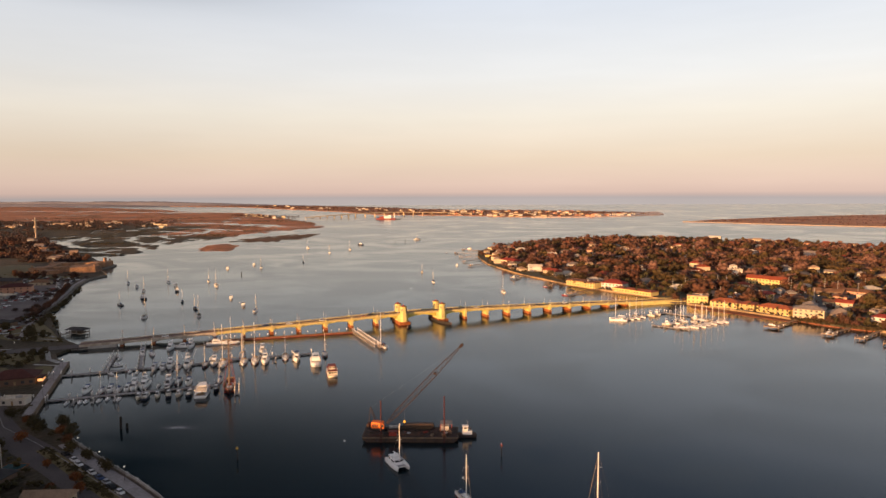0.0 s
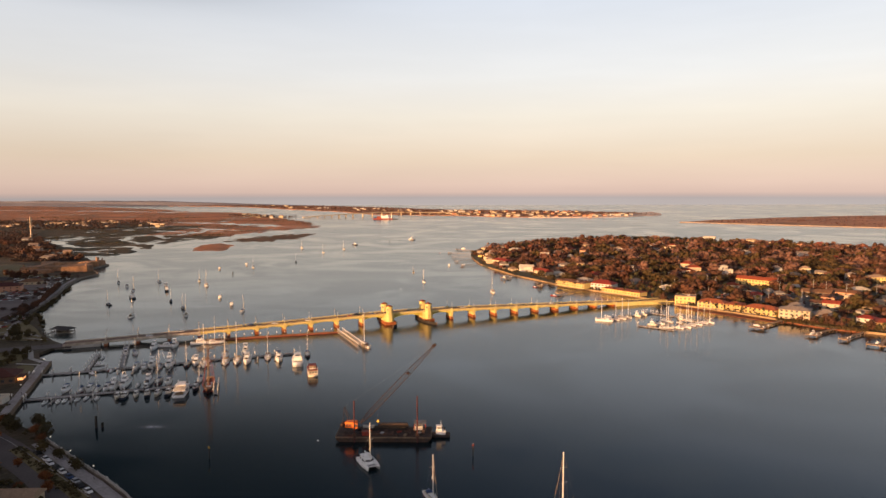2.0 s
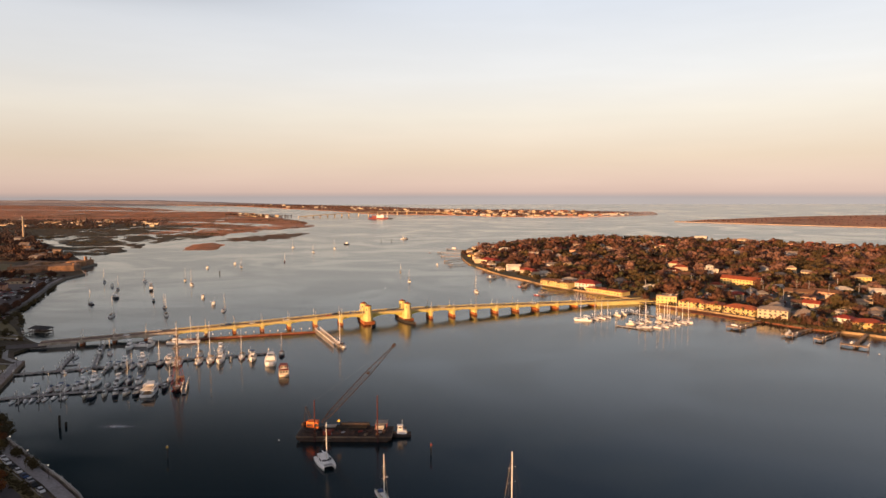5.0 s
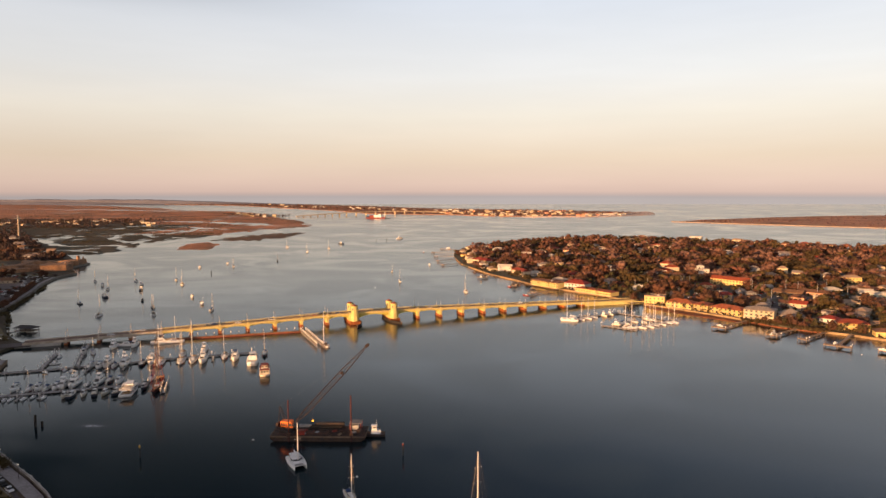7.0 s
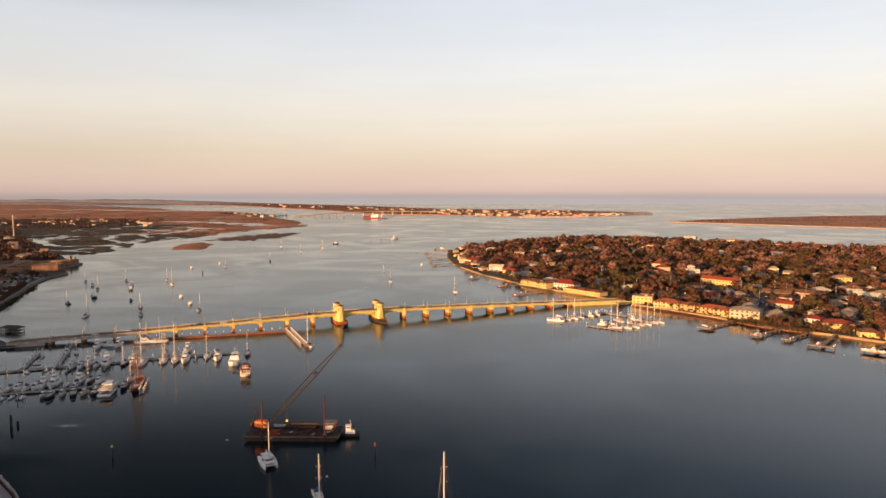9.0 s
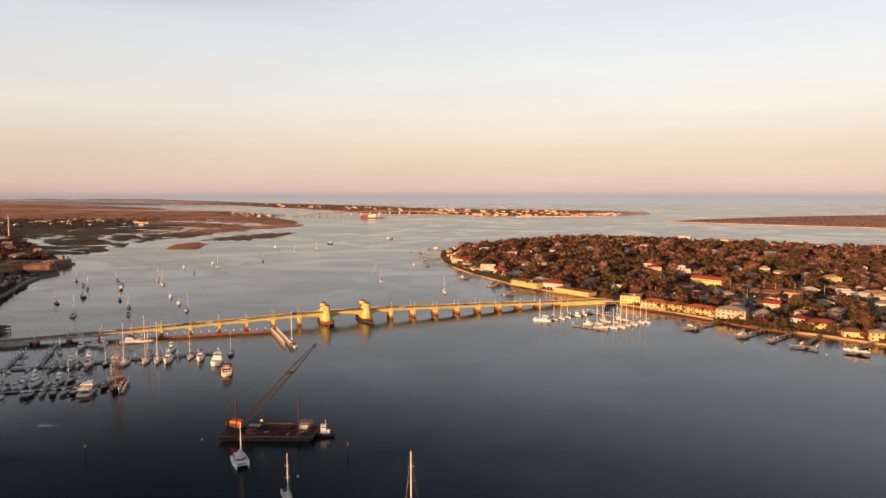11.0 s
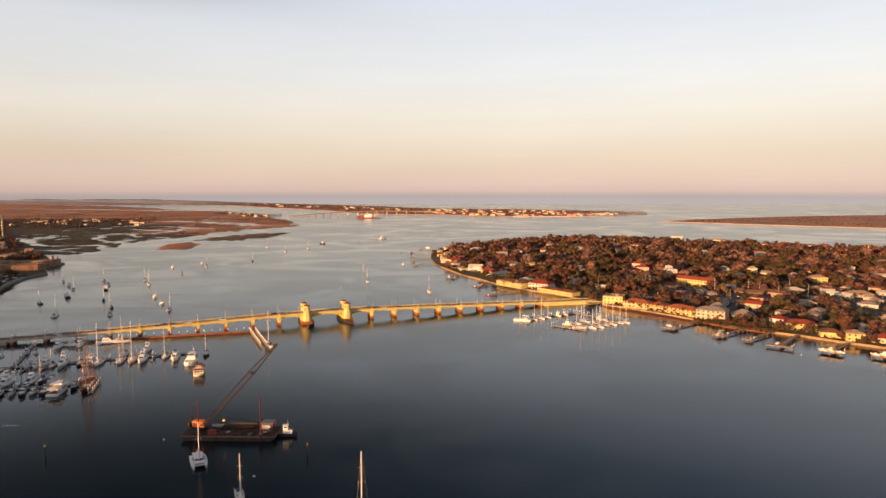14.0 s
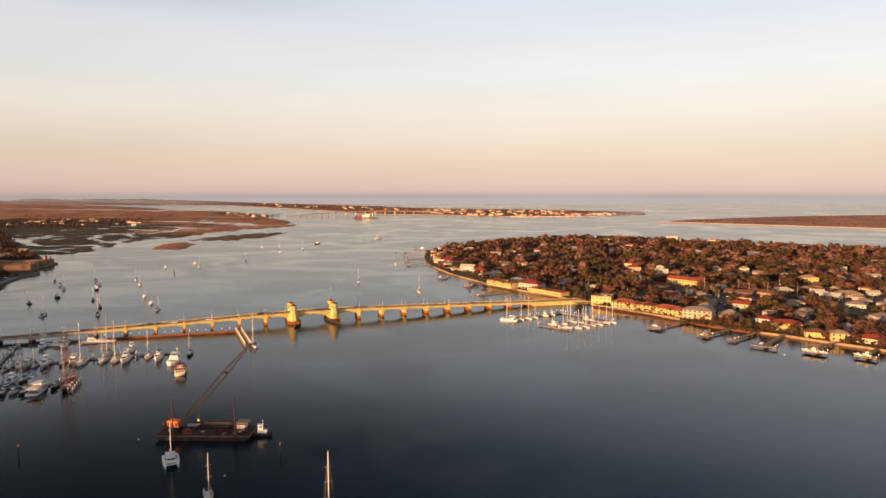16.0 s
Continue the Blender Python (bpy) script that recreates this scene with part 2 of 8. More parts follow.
TIMBER = material("weathered_timber", (0.20, 0.14, 0.09), vary=0.4, scale=0.5, fine=4.0, other=(0.12, 0.085, 0.06), per="place")
DOCK = material("dock_boards", (0.38, 0.37, 0.37), vary=0.3, scale=0.3, fine=3.0, other=(0.27, 0.26, 0.255), per="place")
FENDER = material("red_brown_fender_timber", (0.26, 0.085, 0.045), vary=0.4, scale=0.3, fine=2.5, other=(0.16, 0.06, 0.035), per="place")
PILE_DARK = material("creosoted_pile", (0.035, 0.028, 0.022), vary=0.4, scale=0.8, fine=4)
PILE_CAP = material("white_pile_cap", (0.72, 0.68, 0.62), vary=0.15, scale=2, fine=8)
WHITE = material("white_gelcoat", (0.74, 0.73, 0.71), rough=0.35, vary=0.1, scale=0.5, fine=3, bump=0.03, random_hue=0.1)
CREAM_HULL = material("cream_paint", (0.62, 0.55, 0.44), rough=0.45, vary=0.15, scale=0.5, fine=3, bump=0.05)
DARK_HULL = material("dark_hull_paint", (0.025, 0.03, 0.045), rough=0.35, vary=0.2, scale=0.6, fine=3, bump=0.03)
RED_HULL = material("red_hull_paint", (0.30, 0.035, 0.02), rough=0.5, vary=0.3, scale=0.6, fine=3, bump=0.05)
BLUE_CANVAS = material("blue_canvas", (0.03, 0.06, 0.15), vary=0.25, scale=1.2, fine=6)
TAN_CANVAS = material("tan_canvas", (0.36, 0.27, 0.17), vary=0.25, scale=1.2, fine=6)
ALU = material("mast_alloy", (0.70, 0.66, 0.60), rough=0.45, metal=0.0, vary=0.1, scale=1.0, fine=6, bump=0.0)
WIRE = material("rigging_wire", (0.09, 0.085, 0.08), rough=0.5, metal=0.6, vary=0.1, bump=0.0)
TEAK = material("teak_deck", (0.33, 0.22, 0.12), vary=0.3, scale=0.8, fine=6)
GLASS = material("dark_window_glass", (0.035, 0.034, 0.034), rough=0.3, vary=0.1, bump=0.0, spec=0.5)
RUST = material("rusty_steel", (0.10, 0.05, 0.032), rough=0.8, vary=0.5, scale=0.5, fine=3, other=(0.045, 0.03, 0.024))
RED_STEEL = material("red_painted_steel", (0.24, 0.032, 0.020), rough=0.55, vary=0.35, scale=0.6, fine=4, other=(0.15, 0.03, 0.02))
ORANGE_STEEL = material("orange_crane_paint", (0.75, 0.17, 0.02), rough=0.5, vary=0.2, scale=0.6, fine=4)
BLACK_STEEL = material("black_hull_steel", (0.02, 0.02, 0.022), rough=0.6, vary=0.4, scale=0.4, fine=2, other=(0.05, 0.032, 0.025))
YELLOW = material("yellow_paint", (0.75, 0.42, 0.03), rough=0.5, vary=0.2, scale=1, fine=5)
BARK = material("bark", (0.085, 0.06, 0.042), vary=0.4, scale=1.2, fine=8, bump=0.6)


# ---- shape helpers ----
class Shape:
    """Corners and faces gathered into one mesh."""

    def __init__(self):
        self.v, self.f = [], []

    def add(self, verts, faces):
        k = len(self.v)
        self.v += [tuple(p) for p in verts]
        self.f += [tuple(i + k for i in face) for face in faces]
        return self

    def box(self, cx, cy, cz, sx, sy, sz, rz=0.0, taper=1.0):
        c, s = math.cos(radians(rz)), math.sin(radians(rz))
        out = []
        for dz, t in ((-0.5, 1.0), (0.5, taper)):
            for dx, dy in ((-0.5, -0.5), (0.5, -0.5), (0.5, 0.5), (-0.5, 0.5)):
                x, y = dx * sx * t, dy * sy * t
                out.append((cx + x * c - y * s, cy + x * s + y * c, cz + dz * sz))
        return self.add(out, [(3, 2, 1, 0), (4, 5, 6, 7), (0, 1, 5, 4), (1, 2, 6, 5), (2, 3, 7, 6), (3, 0, 4, 7)])

    def tube(self, p, q, r0, r1=None, n=7):
        p, q = Vector(p), Vector(q)
        r1 = r0 if r1 is None else r1
        d = (q - p).normalized()
        a = d.orthogonal().normalized()
        b = d.cross(a)
        ring = [(math.cos(2 * math.pi * i / n), math.sin(2 * math.pi * i / n)) for i in range(n)]
        verts = [p + (a * x + b * y) * r0 for x, y in ring] + [q + (a * x + b * y) * r1 for x, y in ring]
        faces = [(i, (i + 1) % n, n + (i + 1) % n, n + i) for i in range(n)] + [tuple(range(n - 1, -1, -1)), tuple(range(n, 2 * n))]
        return self.add(verts, faces)

    def prism(self, poly, z0, z1):
        n = len(poly)
        area = sum(poly[i][0] * poly[(i + 1) % n][1] - poly[(i + 1) % n][0] * poly[i][1] for i in range(n))
        pts = list(poly) if area > 0 else list(poly)[::-1]
        verts = [(x, y, z0) for x, y in pts] + [(x, y, z1) for x, y in pts]
        faces = [tuple(range(n - 1, -1, -1)), tuple(range(n, 2 * n))] + [(i, (i + 1) % n, n + (i + 1) % n, n + i) for i in range(n)]
        return self.add(verts, faces)

    def loft(self, rings, closed=True, caps=True):
        n = len(rings[0])
        verts = [p for ring in rings for p in ring]
        faces = []
        for k in range(len(rings) - 1):
            for i in range(n if closed else n - 1):
                j = (i + 1) % n
                faces.append((k * n + i, k * n + j, (k + 1) * n + j, (k + 1) * n + i))
        if caps:
            faces += [tuple(range(n - 1, -1, -1)), tuple(range((len(rings) - 1) * n, len(rings) * n))]
        return self.add(verts, faces)

    def dome(self, cx, cy, cz, r, h, n=10, m=3):
        rings = []
        for k in range(m + 1):
            a = k / m * math.pi / 2 * 0.97
            rings.append([(cx + r * math.cos(a) * math.cos(2 * math.pi * i / n), cy + r * math.cos(a) * math.sin(2 * math.pi * i / n), cz + h * math.sin(a)) for i in range(n)])
        return self.loft(rings)

    def mesh(self, name, mats, smooth=False):
        me = bpy.data.meshes.new(name)
        me.from_pydata(self.v, [], self.f)
        for m in (mats if isinstance(mats, (list, tuple)) else [mats]):
            me.materials.append(m)
        if smooth:
            me.polygons.foreach_set("use_smooth", [True] * len(me.polygons))
        me.update()
        return me


def part(name, shape, mat, parent, label="", smooth=False, at=None):
    """One mesh object under a thing or under a part."""
    me = shape if isinstance(shape, bpy.types.Mesh) else shape.mesh(name, mat, smooth)
    ob = new(name, me)
    ob.parent = parent
    if at is not None:
        ob.matrix_basis = at
    if label:
        ob["label"] = label
    return ob


def thing(name, label, category, at=None, group="", kind=""):
    """An Empty at the base of a thing, which parents its parts."""
    ob = new(name)
    ob.empty_display_size = 0.5
    if at is not None:
        ob.matrix_basis = at
    return tagged(ob, label, category, group, kind)


def setting(name, shape, mat, label, category, smooth=False):
    """One piece of the setting."""
    return tagged(new(name, shape.mesh(name, mat, smooth)), label, category, "", "structure")


def inside(x, y, poly):
    hit = False
    n = len(poly)
    for i in range(n):
        (x1, y1), (x2, y2) = poly[i], poly[(i + 1) % n]
        if (y1 > y) != (y2 > y) and x < (x2 - x1) * (y - y1) / (y2 - y1) + x1:
            hit = not hit
    return hit


def soften(poly, rounds=2, wobble=0.0, seed=0.0):
    """The outline with its corners cut and a natural wobble."""
    for _ in range(rounds):
        out = []
        for i in range(len(poly)):
            (x1, y1), (x2, y2) = poly[i], poly[(i + 1) % len(poly)]
            if math.hypot(x2 - x1, y2 - y1) < 6:
                out.append((x1, y1))
            else:
                out += [(x1 * 0.78 + x2 * 0.22, y1 * 0.78 + y2 * 0.22), (x1 * 0.22 + x2 * 0.78, y1 * 0.22 + y2 * 0.78)]
        poly = out
    if wobble:
        poly = [(x + wobble * noise.noise((x * 0.02, y * 0.02, seed)), y + wobble * noise.noise((x * 0.02, y * 0.02, seed + 9))) for x, y in poly]
    return poly


# ---- large structure: water and land ----
s = Shape()
s.add([(-9000, -2500, 0), (9000, -2500, 0), (9000, 9000, 0), (-9000, 9000, 0)], [(0, 1, 2, 3)])
setting("water", s, WATER, "calm grey river and sea at dusk", "water")

WEST = [(-60, -400), (-55, 100), (-70, 170), (-104, 210), (-128, 230), (-146, 244), (-168, 265), (-193, 281), (-198, 287), (-236, 379), (-246, 388),
        (-254, 400), (-253, 424), (-266, 434), (-283, 450), (-331, 517), (-346, 533), (-371, 595), (-401, 666), (-418, 701), (-435, 756),
        (-434, 792), (-447, 811), (-477, 852), (-481, 904), (-500, 914), (-519, 934), (-575, 1010), (-640, 1060), (-2600, 1060), (-2600, -400)]
s = Shape()
s.prism(WEST, -2, 1.6)
setting("ground_west", s, GRASS, "dark grassy town ground along the west bank", "ground")

PEN = [(34, 1129), (28, 1060), (32, 983), (40, 915), (52, 871), (80, 790), (99, 755), (117, 716), (143, 680), (158, 660), (181, 636), (196, 606), (222, 572),
       (256, 532), (265, 517), (277, 497), (296, 480), (316, 466), (335, 446), (351, 432), (365, 418), (430, 378), (620, 290), (1700, -100),
       (1700, 640), (1000, 1000), (742, 1158), (606, 1268), (430, 1392), (248, 1372), (159, 1306), (83, 1216)]
s = Shape()
s.prism(soften(PEN, 1), -2, 1.5)
setting("ground_east", s, PENLAND, "brown wooded ground of the residential island", "ground")

ISLE = [(772, 2763), (650, 2670), (524, 2612), (277, 2589), (120, 2700), (-30, 2821), (-200, 2850), (-377, 2920), (-571, 3322), (-879, 3700), (-1470, 4455), (-1750, 4640), (-2150, 4800),
        (-2150, 4900), (-1500, 4900), (-1000, 4750), (-500, 4250), (-38, 3660), (380, 3560), (842, 3179), (900, 2960), (870, 2830)]
s = Shape()
s.prism(soften(ISLE, 2, 12), -1, 1.2)
setting("ground_far_shore", s, DUNE, "scrubby brown barrier island across the inlet", "ground")
SPIT = [(800, 2760), (650, 2650), (524, 2596), (277, 2576), (290, 2640), (524, 2690), (720, 2900), (945, 3250), (960, 3230), (900, 2880)]
s = Shape()
s.prism(soften(SPIT, 2, 6), -1, 1.7)
setting("beach_far_shore", s, PALE_SAND, "pale sand beach at the island's tip", "beach")

s = Shape()
s.prism(soften([(640, 2652), (772, 2748), (874, 2820), (912, 2960), (846, 3010), (720, 2890), (600, 2740)], 2, 8), -1, 1.75)
setting("beach_tip", s, PALE_SAND, "pale sand point at the end of the barrier island", "beach")
RANCH = [(740, 2183), (917, 2044), (1180, 1845), (1700, 1500), (2600, 1250), (2900, 2700), (1772, 2774), (1308, 2586), (900, 2330)]
s = Shape()
s.prism(soften(RANCH, 2, 10), -1, 1.5)
setting("ground_dunes", s, DUNE, "low brown scrub-covered dune island", "ground")
s = Shape()
s.prism(soften([(725, 2190), (915, 2034), (1180, 1833), (1700, 1488), (2600, 1238), (2600, 1262), (1700, 1512), (1185, 1858), (925, 2060), (760, 2200)], 2, 6), -1, 1.9)
setting("beach_dunes", s, SAND, "narrow pale sand beach along the dune island", "beach")

# marsh with creeks and ponds: a height field, flooded where it dips under the water
MARSH_OUT = [(-640, 1020), (-590, 1035), (-562, 1034), (-542, 1083), (-543, 1157), (-569, 1297), (-547, 1391), (-531, 1481), (-494, 1657), (-456, 1757), (-385, 1898),
             (-430, 2050), (-553, 2326), (-718, 2595), (-1051, 3212), (-1172, 3281), (-1500, 3500), (-1673, 3780), (-2400, 4400), (-3400, 4850), (-3400, 1020)]
CREEKS = [([(-520, 1120), (-600, 1200), (-700, 1205), (-800, 1290), (-880, 1385), (-810, 1460), (-690, 1520), (-640, 1640)], 22),
          ([(-880, 1385), (-1010, 1420), (-1200, 1400)], 14),
          ([(-640, 1640), (-780, 1700), (-900, 1760)], 16),
          ([(-560, 1990), (-760, 2120), (-960, 2200), (-1250, 2240), (-1600, 2200)], 34),
          ([(-550, 1075), (-640, 1110), (-760, 1118), (-860, 1180)], 11),
          ([(-545, 1250), (-640, 1300), (-700, 1390), (-760, 1500)], 13),
          ([(-535, 1420), (-640, 1440), (-720, 1540), (-850, 1580)], 12),
          ([(-480, 1720), (-640, 1760), (-760, 1860), (-900, 1880)], 16),
          ([(-450, 1900), (-600, 1940), (-700, 2060)], 14),
          ([(-1100, 3300), (-1500, 3330), (-1900, 3500), (-2600, 3650)], 60)]


def creek_depth(x, y):
    worst = 0.0
    for line, width in CREEKS:
        for (x1, y1), (x2, y2) in zip(line, line[1:]):
            dx, dy = x2 - x1, y2 - y1
            t = max(0, min(1, ((x - x1) * dx + (y - y1) * dy) / (dx * dx + dy * dy)))
            d = math.hypot(x - x1 - t * dx, y - y1 - t * dy)
            worst = max(worst, 1 - d / width)
    return worst


def edge_distance(x, y, poly):
    best = 1e9
    for i in range(len(poly)):
        (x1, y1), (x2, y2) = poly[i], poly[(i + 1) % len(poly)]
        dx, dy = x2 - x1, y2 - y1
        t = max(0, min(1, ((x - x1) * dx + (y - y1) * dy) / (dx * dx + dy * dy + 1e-9)))
        best = min(best, math.hypot(x - x1 - t * dx, y - y1 - t * dy))
    return best


def marsh_height(x, y):
    wx = x + 25 * noise.noise((x * 0.012, y * 0.012, 3.0))
    wy = y + 25 * noise.noise((x * 0.012, y * 0.012, 8.0))
    d = edge_distance(wx, wy, MARSH_OUT)
    if not inside(wx, wy, MARSH_OUT):
        return -1.0
    h = min(0.7, d * 0.03)
    n1 = noise.fractal((x * 0.011, y * 0.006, 1.5), 1.0, 2.0, 4)
    n1 += 1.0 * noise.noise((x * 0.034, y * 0.0105, 6.5)) if y < 1600 else 0.5 * noise.noise((x * 0.02, y * 0.012, 6.5))
    h += 0.8 * n1 + (0.0 if y < 1560 else -0.12 if y < 1960 else 0.0)
    h += 0.9 * noise.noise((x * 0.06, y * 0.02, 2.2)) + 0.7 * noise.noise((x * 0.16, y * 0.055, 4.1))
    c = creek_depth(wx, wy)
    if c > 0:
        h -= 1.6 * c
    return max(-1.0, min(1.0, h))


def marsh_sheet(x0, x1, y0, y1, step_x, step_y):
    sh = Shape()
    nx, ny = int((x1 - x0) / step_x) + 1, int((y1 - y0) / step_y) + 1
    sh.v = [(x0 + i * step_x, y0 + j * step_y, marsh_height(x0 + i * step_x, y0 + j * step_y)) for j in range(ny) for i in range(nx)]
    for j in range(ny - 1):
        for i in range(nx - 1):
            q = (j * nx + i, j * nx + i + 1, (j + 1) * nx + i + 1, (j + 1) * nx + i)
            if max(sh.v[k][2] for k in q) > 0:
                sh.f.append(q)
    return sh


setting("marsh_near", marsh_sheet(-1300, -480, 1010, 1500, 5, 7), MARSH_NEAR, "dark wet salt marsh cut by creeks and ponds", "marsh", True)
setting("marsh_middle", marsh_sheet(-1500, -740, 1500, 1960, 8, 10), MARSH_NEAR, "dark brown tidal marsh with pale ponds", "marsh", True)
setting("marsh_middle_red", marsh_sheet(-740, -340, 1500, 1960, 8, 10), MARSH, "rust-brown marsh point reaching into the river", "marsh", True)
setting("marsh_far", marsh_sheet(-3300, -340, 1960, 4860, 11, 20), MARSH, "rust-brown salt marsh with winding creeks", "marsh", True)


def islet(out, mat, label, tall=0.9, rag=1.0):
    """A ragged low marsh islet inside an outline."""
    xs, ys = [q[0] for q in out], [q[1] for q in out]
    sh = Shape()
    nx, ny = int((max(xs) - min(xs)) / 3.5) + 1, int((max(ys) - min(ys)) / 5) + 1
    for j in range(ny):
        for i in range(nx):
            x, y = min(xs) + i * 3.5, min(ys) + j * 5
            d = edge_distance(x, y, out) * (1 if inside(x, y, out) else -1)
            sh.v.append((x, y, max(-1, min(tall, d * 0.035 / rag + 0.35 * rag * noise.noise((x * 0.07, y * 0.025, 3)) + 0.2 * rag * noise.noise((x * 0.2, y * 0.07, 7))))))
    for j in range(ny - 1):
        for i in range(nx - 1):
            q = (j * nx + i, j * nx + i + 1, (j + 1) * nx + i + 1, (j + 1) * nx + i)
            if max(sh.v[k][2] for k in q) > 0:
                sh.f.append(q)
    return setting("marsh_islet", sh, mat, label, "islet", True)


MARSH_BAR = material("brown_marsh_bar", (0.16, 0.085, 0.045), vary=0.45, scale=0.014, fine=0.2, other=(0.06, 0.045, 0.024), per="place", bump=1.0, deep=4.0)
islet([(-478, 1356), (-396, 1330), (-340, 1450), (-335, 1600), (-350, 1610), (-413, 1550), (-471, 1420)], MARSH_BAR, "low ragged brown marsh bar in the river", 0.9, 2.0)
islet([(-455, 1128), (-490, 1250), (-465, 1300), (-424, 1245), (-400, 1130)], MARSH, "low reddish marsh islet in the river", 1.4)

# ---- foliage ----
rng = random.Random(7)
ICO_V, ICO_F = [], []
_bm = bmesh.new()
bmesh.ops.create_icosphere(_bm, subdivisions=1, radius=1.0)
ICO_V = np.array([v.co[:] for v in _bm.verts])
ICO_F = np.array([[v.index for v in f.verts] for f in _bm.faces])
_bm.free()


def crown_arrays(r, seed, clumps=34, leaves=70, flat=0.7, spread=1.0, size=(0.18, 0.32), full=False):
    """Corners and triangles of a ragged crown: leaf clumps on a lobed shell and loose leaf sprays about it."""
    g = np.random.RandomState(seed)
    vs, fs, k = [], [], 0
    lobes = g.normal(size=(5, 3)) * [0.45, 0.45, 0.22]
    if full:
        lobes *= [0.62, 0.62, 1.1]
    for i in range(clumps):
        lobe = lobes[i % 5] * spread
        d = g.normal(size=3)
        if not full:
            d[2] = abs(d[2]) * 0.9 - 0.15
        d /= np.linalg.norm(d) + 1e-6
        c = (lobe + d * g.uniform(0.35, 0.62)) * r * [1, 1, flat]
        q = g.uniform(*size) * r
        v = ICO_V * q * g.uniform(0.65, 1.25, size=(len(ICO_V), 1)) * [1, 1, 0.75] + c
        vs.append(v)
        fs.append(ICO_F + k)
        k += len(v)
    for i in range(leaves):
        lobe = lobes[i % 5] * spread
        d = g.normal(size=3)
        if not full:
            d[2] = abs(d[2]) * 0.9 - 0.2
        d /= np.linalg.norm(d) + 1e-6
        c = (lobe + d * g.uniform(0.62, 0.85)) * r * [1, 1, flat]
        v = c + g.normal(size=(3, 3)) * r * 0.085
        vs.append(v)
        fs.append(np.array([[0, 1, 2]]) + k)
        k += 3
    return np.concatenate(vs), np.concatenate(fs)


def mesh_from(name, v, f, mat):
    me = bpy.data.meshes.new(name)
    me.vertices.add(len(v))
    me.vertices.foreach_set("co", np.asarray(v, dtype=np.float32).ravel())
    me.loops.add(f.size)
    me.loops.foreach_set("vertex_index", np.asarray(f, dtype=np.int32).ravel())
    me.polygons.add(len(f))
    me.polygons.foreach_set("loop_start", np.arange(0, f.size, 3, dtype=np.int32))
    me.polygons.foreach_set("use_smooth", np.ones(len(f), dtype=bool))
    me.materials.append(mat)
    me.update(calc_edges=True)
    return me


def foliage(name, colour, other, island=0.16):
    return material(name, colour, rough=0.75, vary=0.3, scale=0.06, fine=0.9, other=other, per="place", bump=0.0, island=island, spec=0.15)


LEAF_OAK = foliage("oak_leaves", (0.105, 0.046, 0.027), (0.045, 0.026, 0.017), 0.1)
LEAF_RUST = foliage("autumn_leaves", (0.120, 0.052, 0.031), (0.07, 0.036, 0.024), 0.1)
LEAF_GREEN = foliage("evergreen_leaves", (0.076, 0.054, 0.020), (0.038, 0.031, 0.014))
LEAF_PALM = foliage("palm_fronds", (0.085, 0.07, 0.026), (0.05, 0.045, 0.02))
LEAF_ORANGE = foliage("orange_leaves", (0.20, 0.068, 0.02), (0.10, 0.04, 0.016))
WOODS = foliage("winter_woods", (0.108, 0.047, 0.028), (0.045, 0.026, 0.018), 0.10)
WOODS_RUST = foliage("rusty_woods", (0.145, 0.057, 0.037), (0.082, 0.040, 0.029), 0.10)
# darker copy of the winter woods, with the northern shade put into the colour
WOODS_DIM = foliage("bare_woods", (0.074, 0.043, 0.034), (0.038, 0.026, 0.021), 0.08)
WOODS_PALE = foliage("pale_bare_woods", (0.185, 0.095, 0.068), (0.11, 0.062, 0.047), 0.12)
WOODS_GREEN = foliage("evergreen_woods", (0.086, 0.054, 0.021), (0.030, 0.023, 0.012), 0.10)

CROWNS = [crown_arrays(1.0, 11 + i) for i in range(6)]
SMALL = [crown_arrays(1.0, 31 + i, 11, 170, 0.85, 0.62, (0.24, 0.44)) for i in range(6)]
MIDDLE = [crown_arrays(1.0, 41 + i, 7, 80, 0.85, 0.6, (0.28, 0.5)) for i in range(6)]


TINY = [crown_arrays(1.0, 51 + i, 5, 14, 0.8, 0.9, (0.34, 0.55)) for i in range(6)]
SPECK = [crown_arrays(1.0, 61 + i, 2, 14, 0.8, 0.8, (0.42, 0.6)) for i in range(6)]


def woods(name, spots, mat, label, small=False, tiny=False, middle=False, speck=False):
    """Uncounted trees as one mesh: spots of x, y, z, radius."""
    g = np.random.RandomState(len(spots))
    base = SPECK if speck else TINY if tiny else MIDDLE if middle else SMALL if small else CROWNS
    vs, fs, k = [], [], 0
    for x, y, z, r in spots:
        v, f = base[g.randint(6)]
        a = g.uniform(0, 6.28)
        c, sn = math.cos(a), math.sin(a)
        w = np.stack([v[:, 0] * c - v[:, 1] * sn, v[:, 0] * sn + v[:, 1] * c, v[:, 2] * g.uniform(0.75, 1.25)], 1) * r + [x, y, z + r * 0.75]
        vs.append(w)
        fs.append(f + k)
        k += len(w)
        # stem
        vs.append(np.array([[x - 0.25, y, z - 0.3], [x + 0.25, y - 0.2, z - 0.3], [x, y + 0.25, z - 0.3], [x, y, z + r]]))
        fs.append(np.array([[0, 1, 3], [1, 2, 3], [2, 0, 3]]) + k)
        k += 4
    ob = new(name, mesh_from(name, np.concatenate(vs), np.concatenate(fs), mat))
    return tagged(ob, label, "trees", "", "stuff")

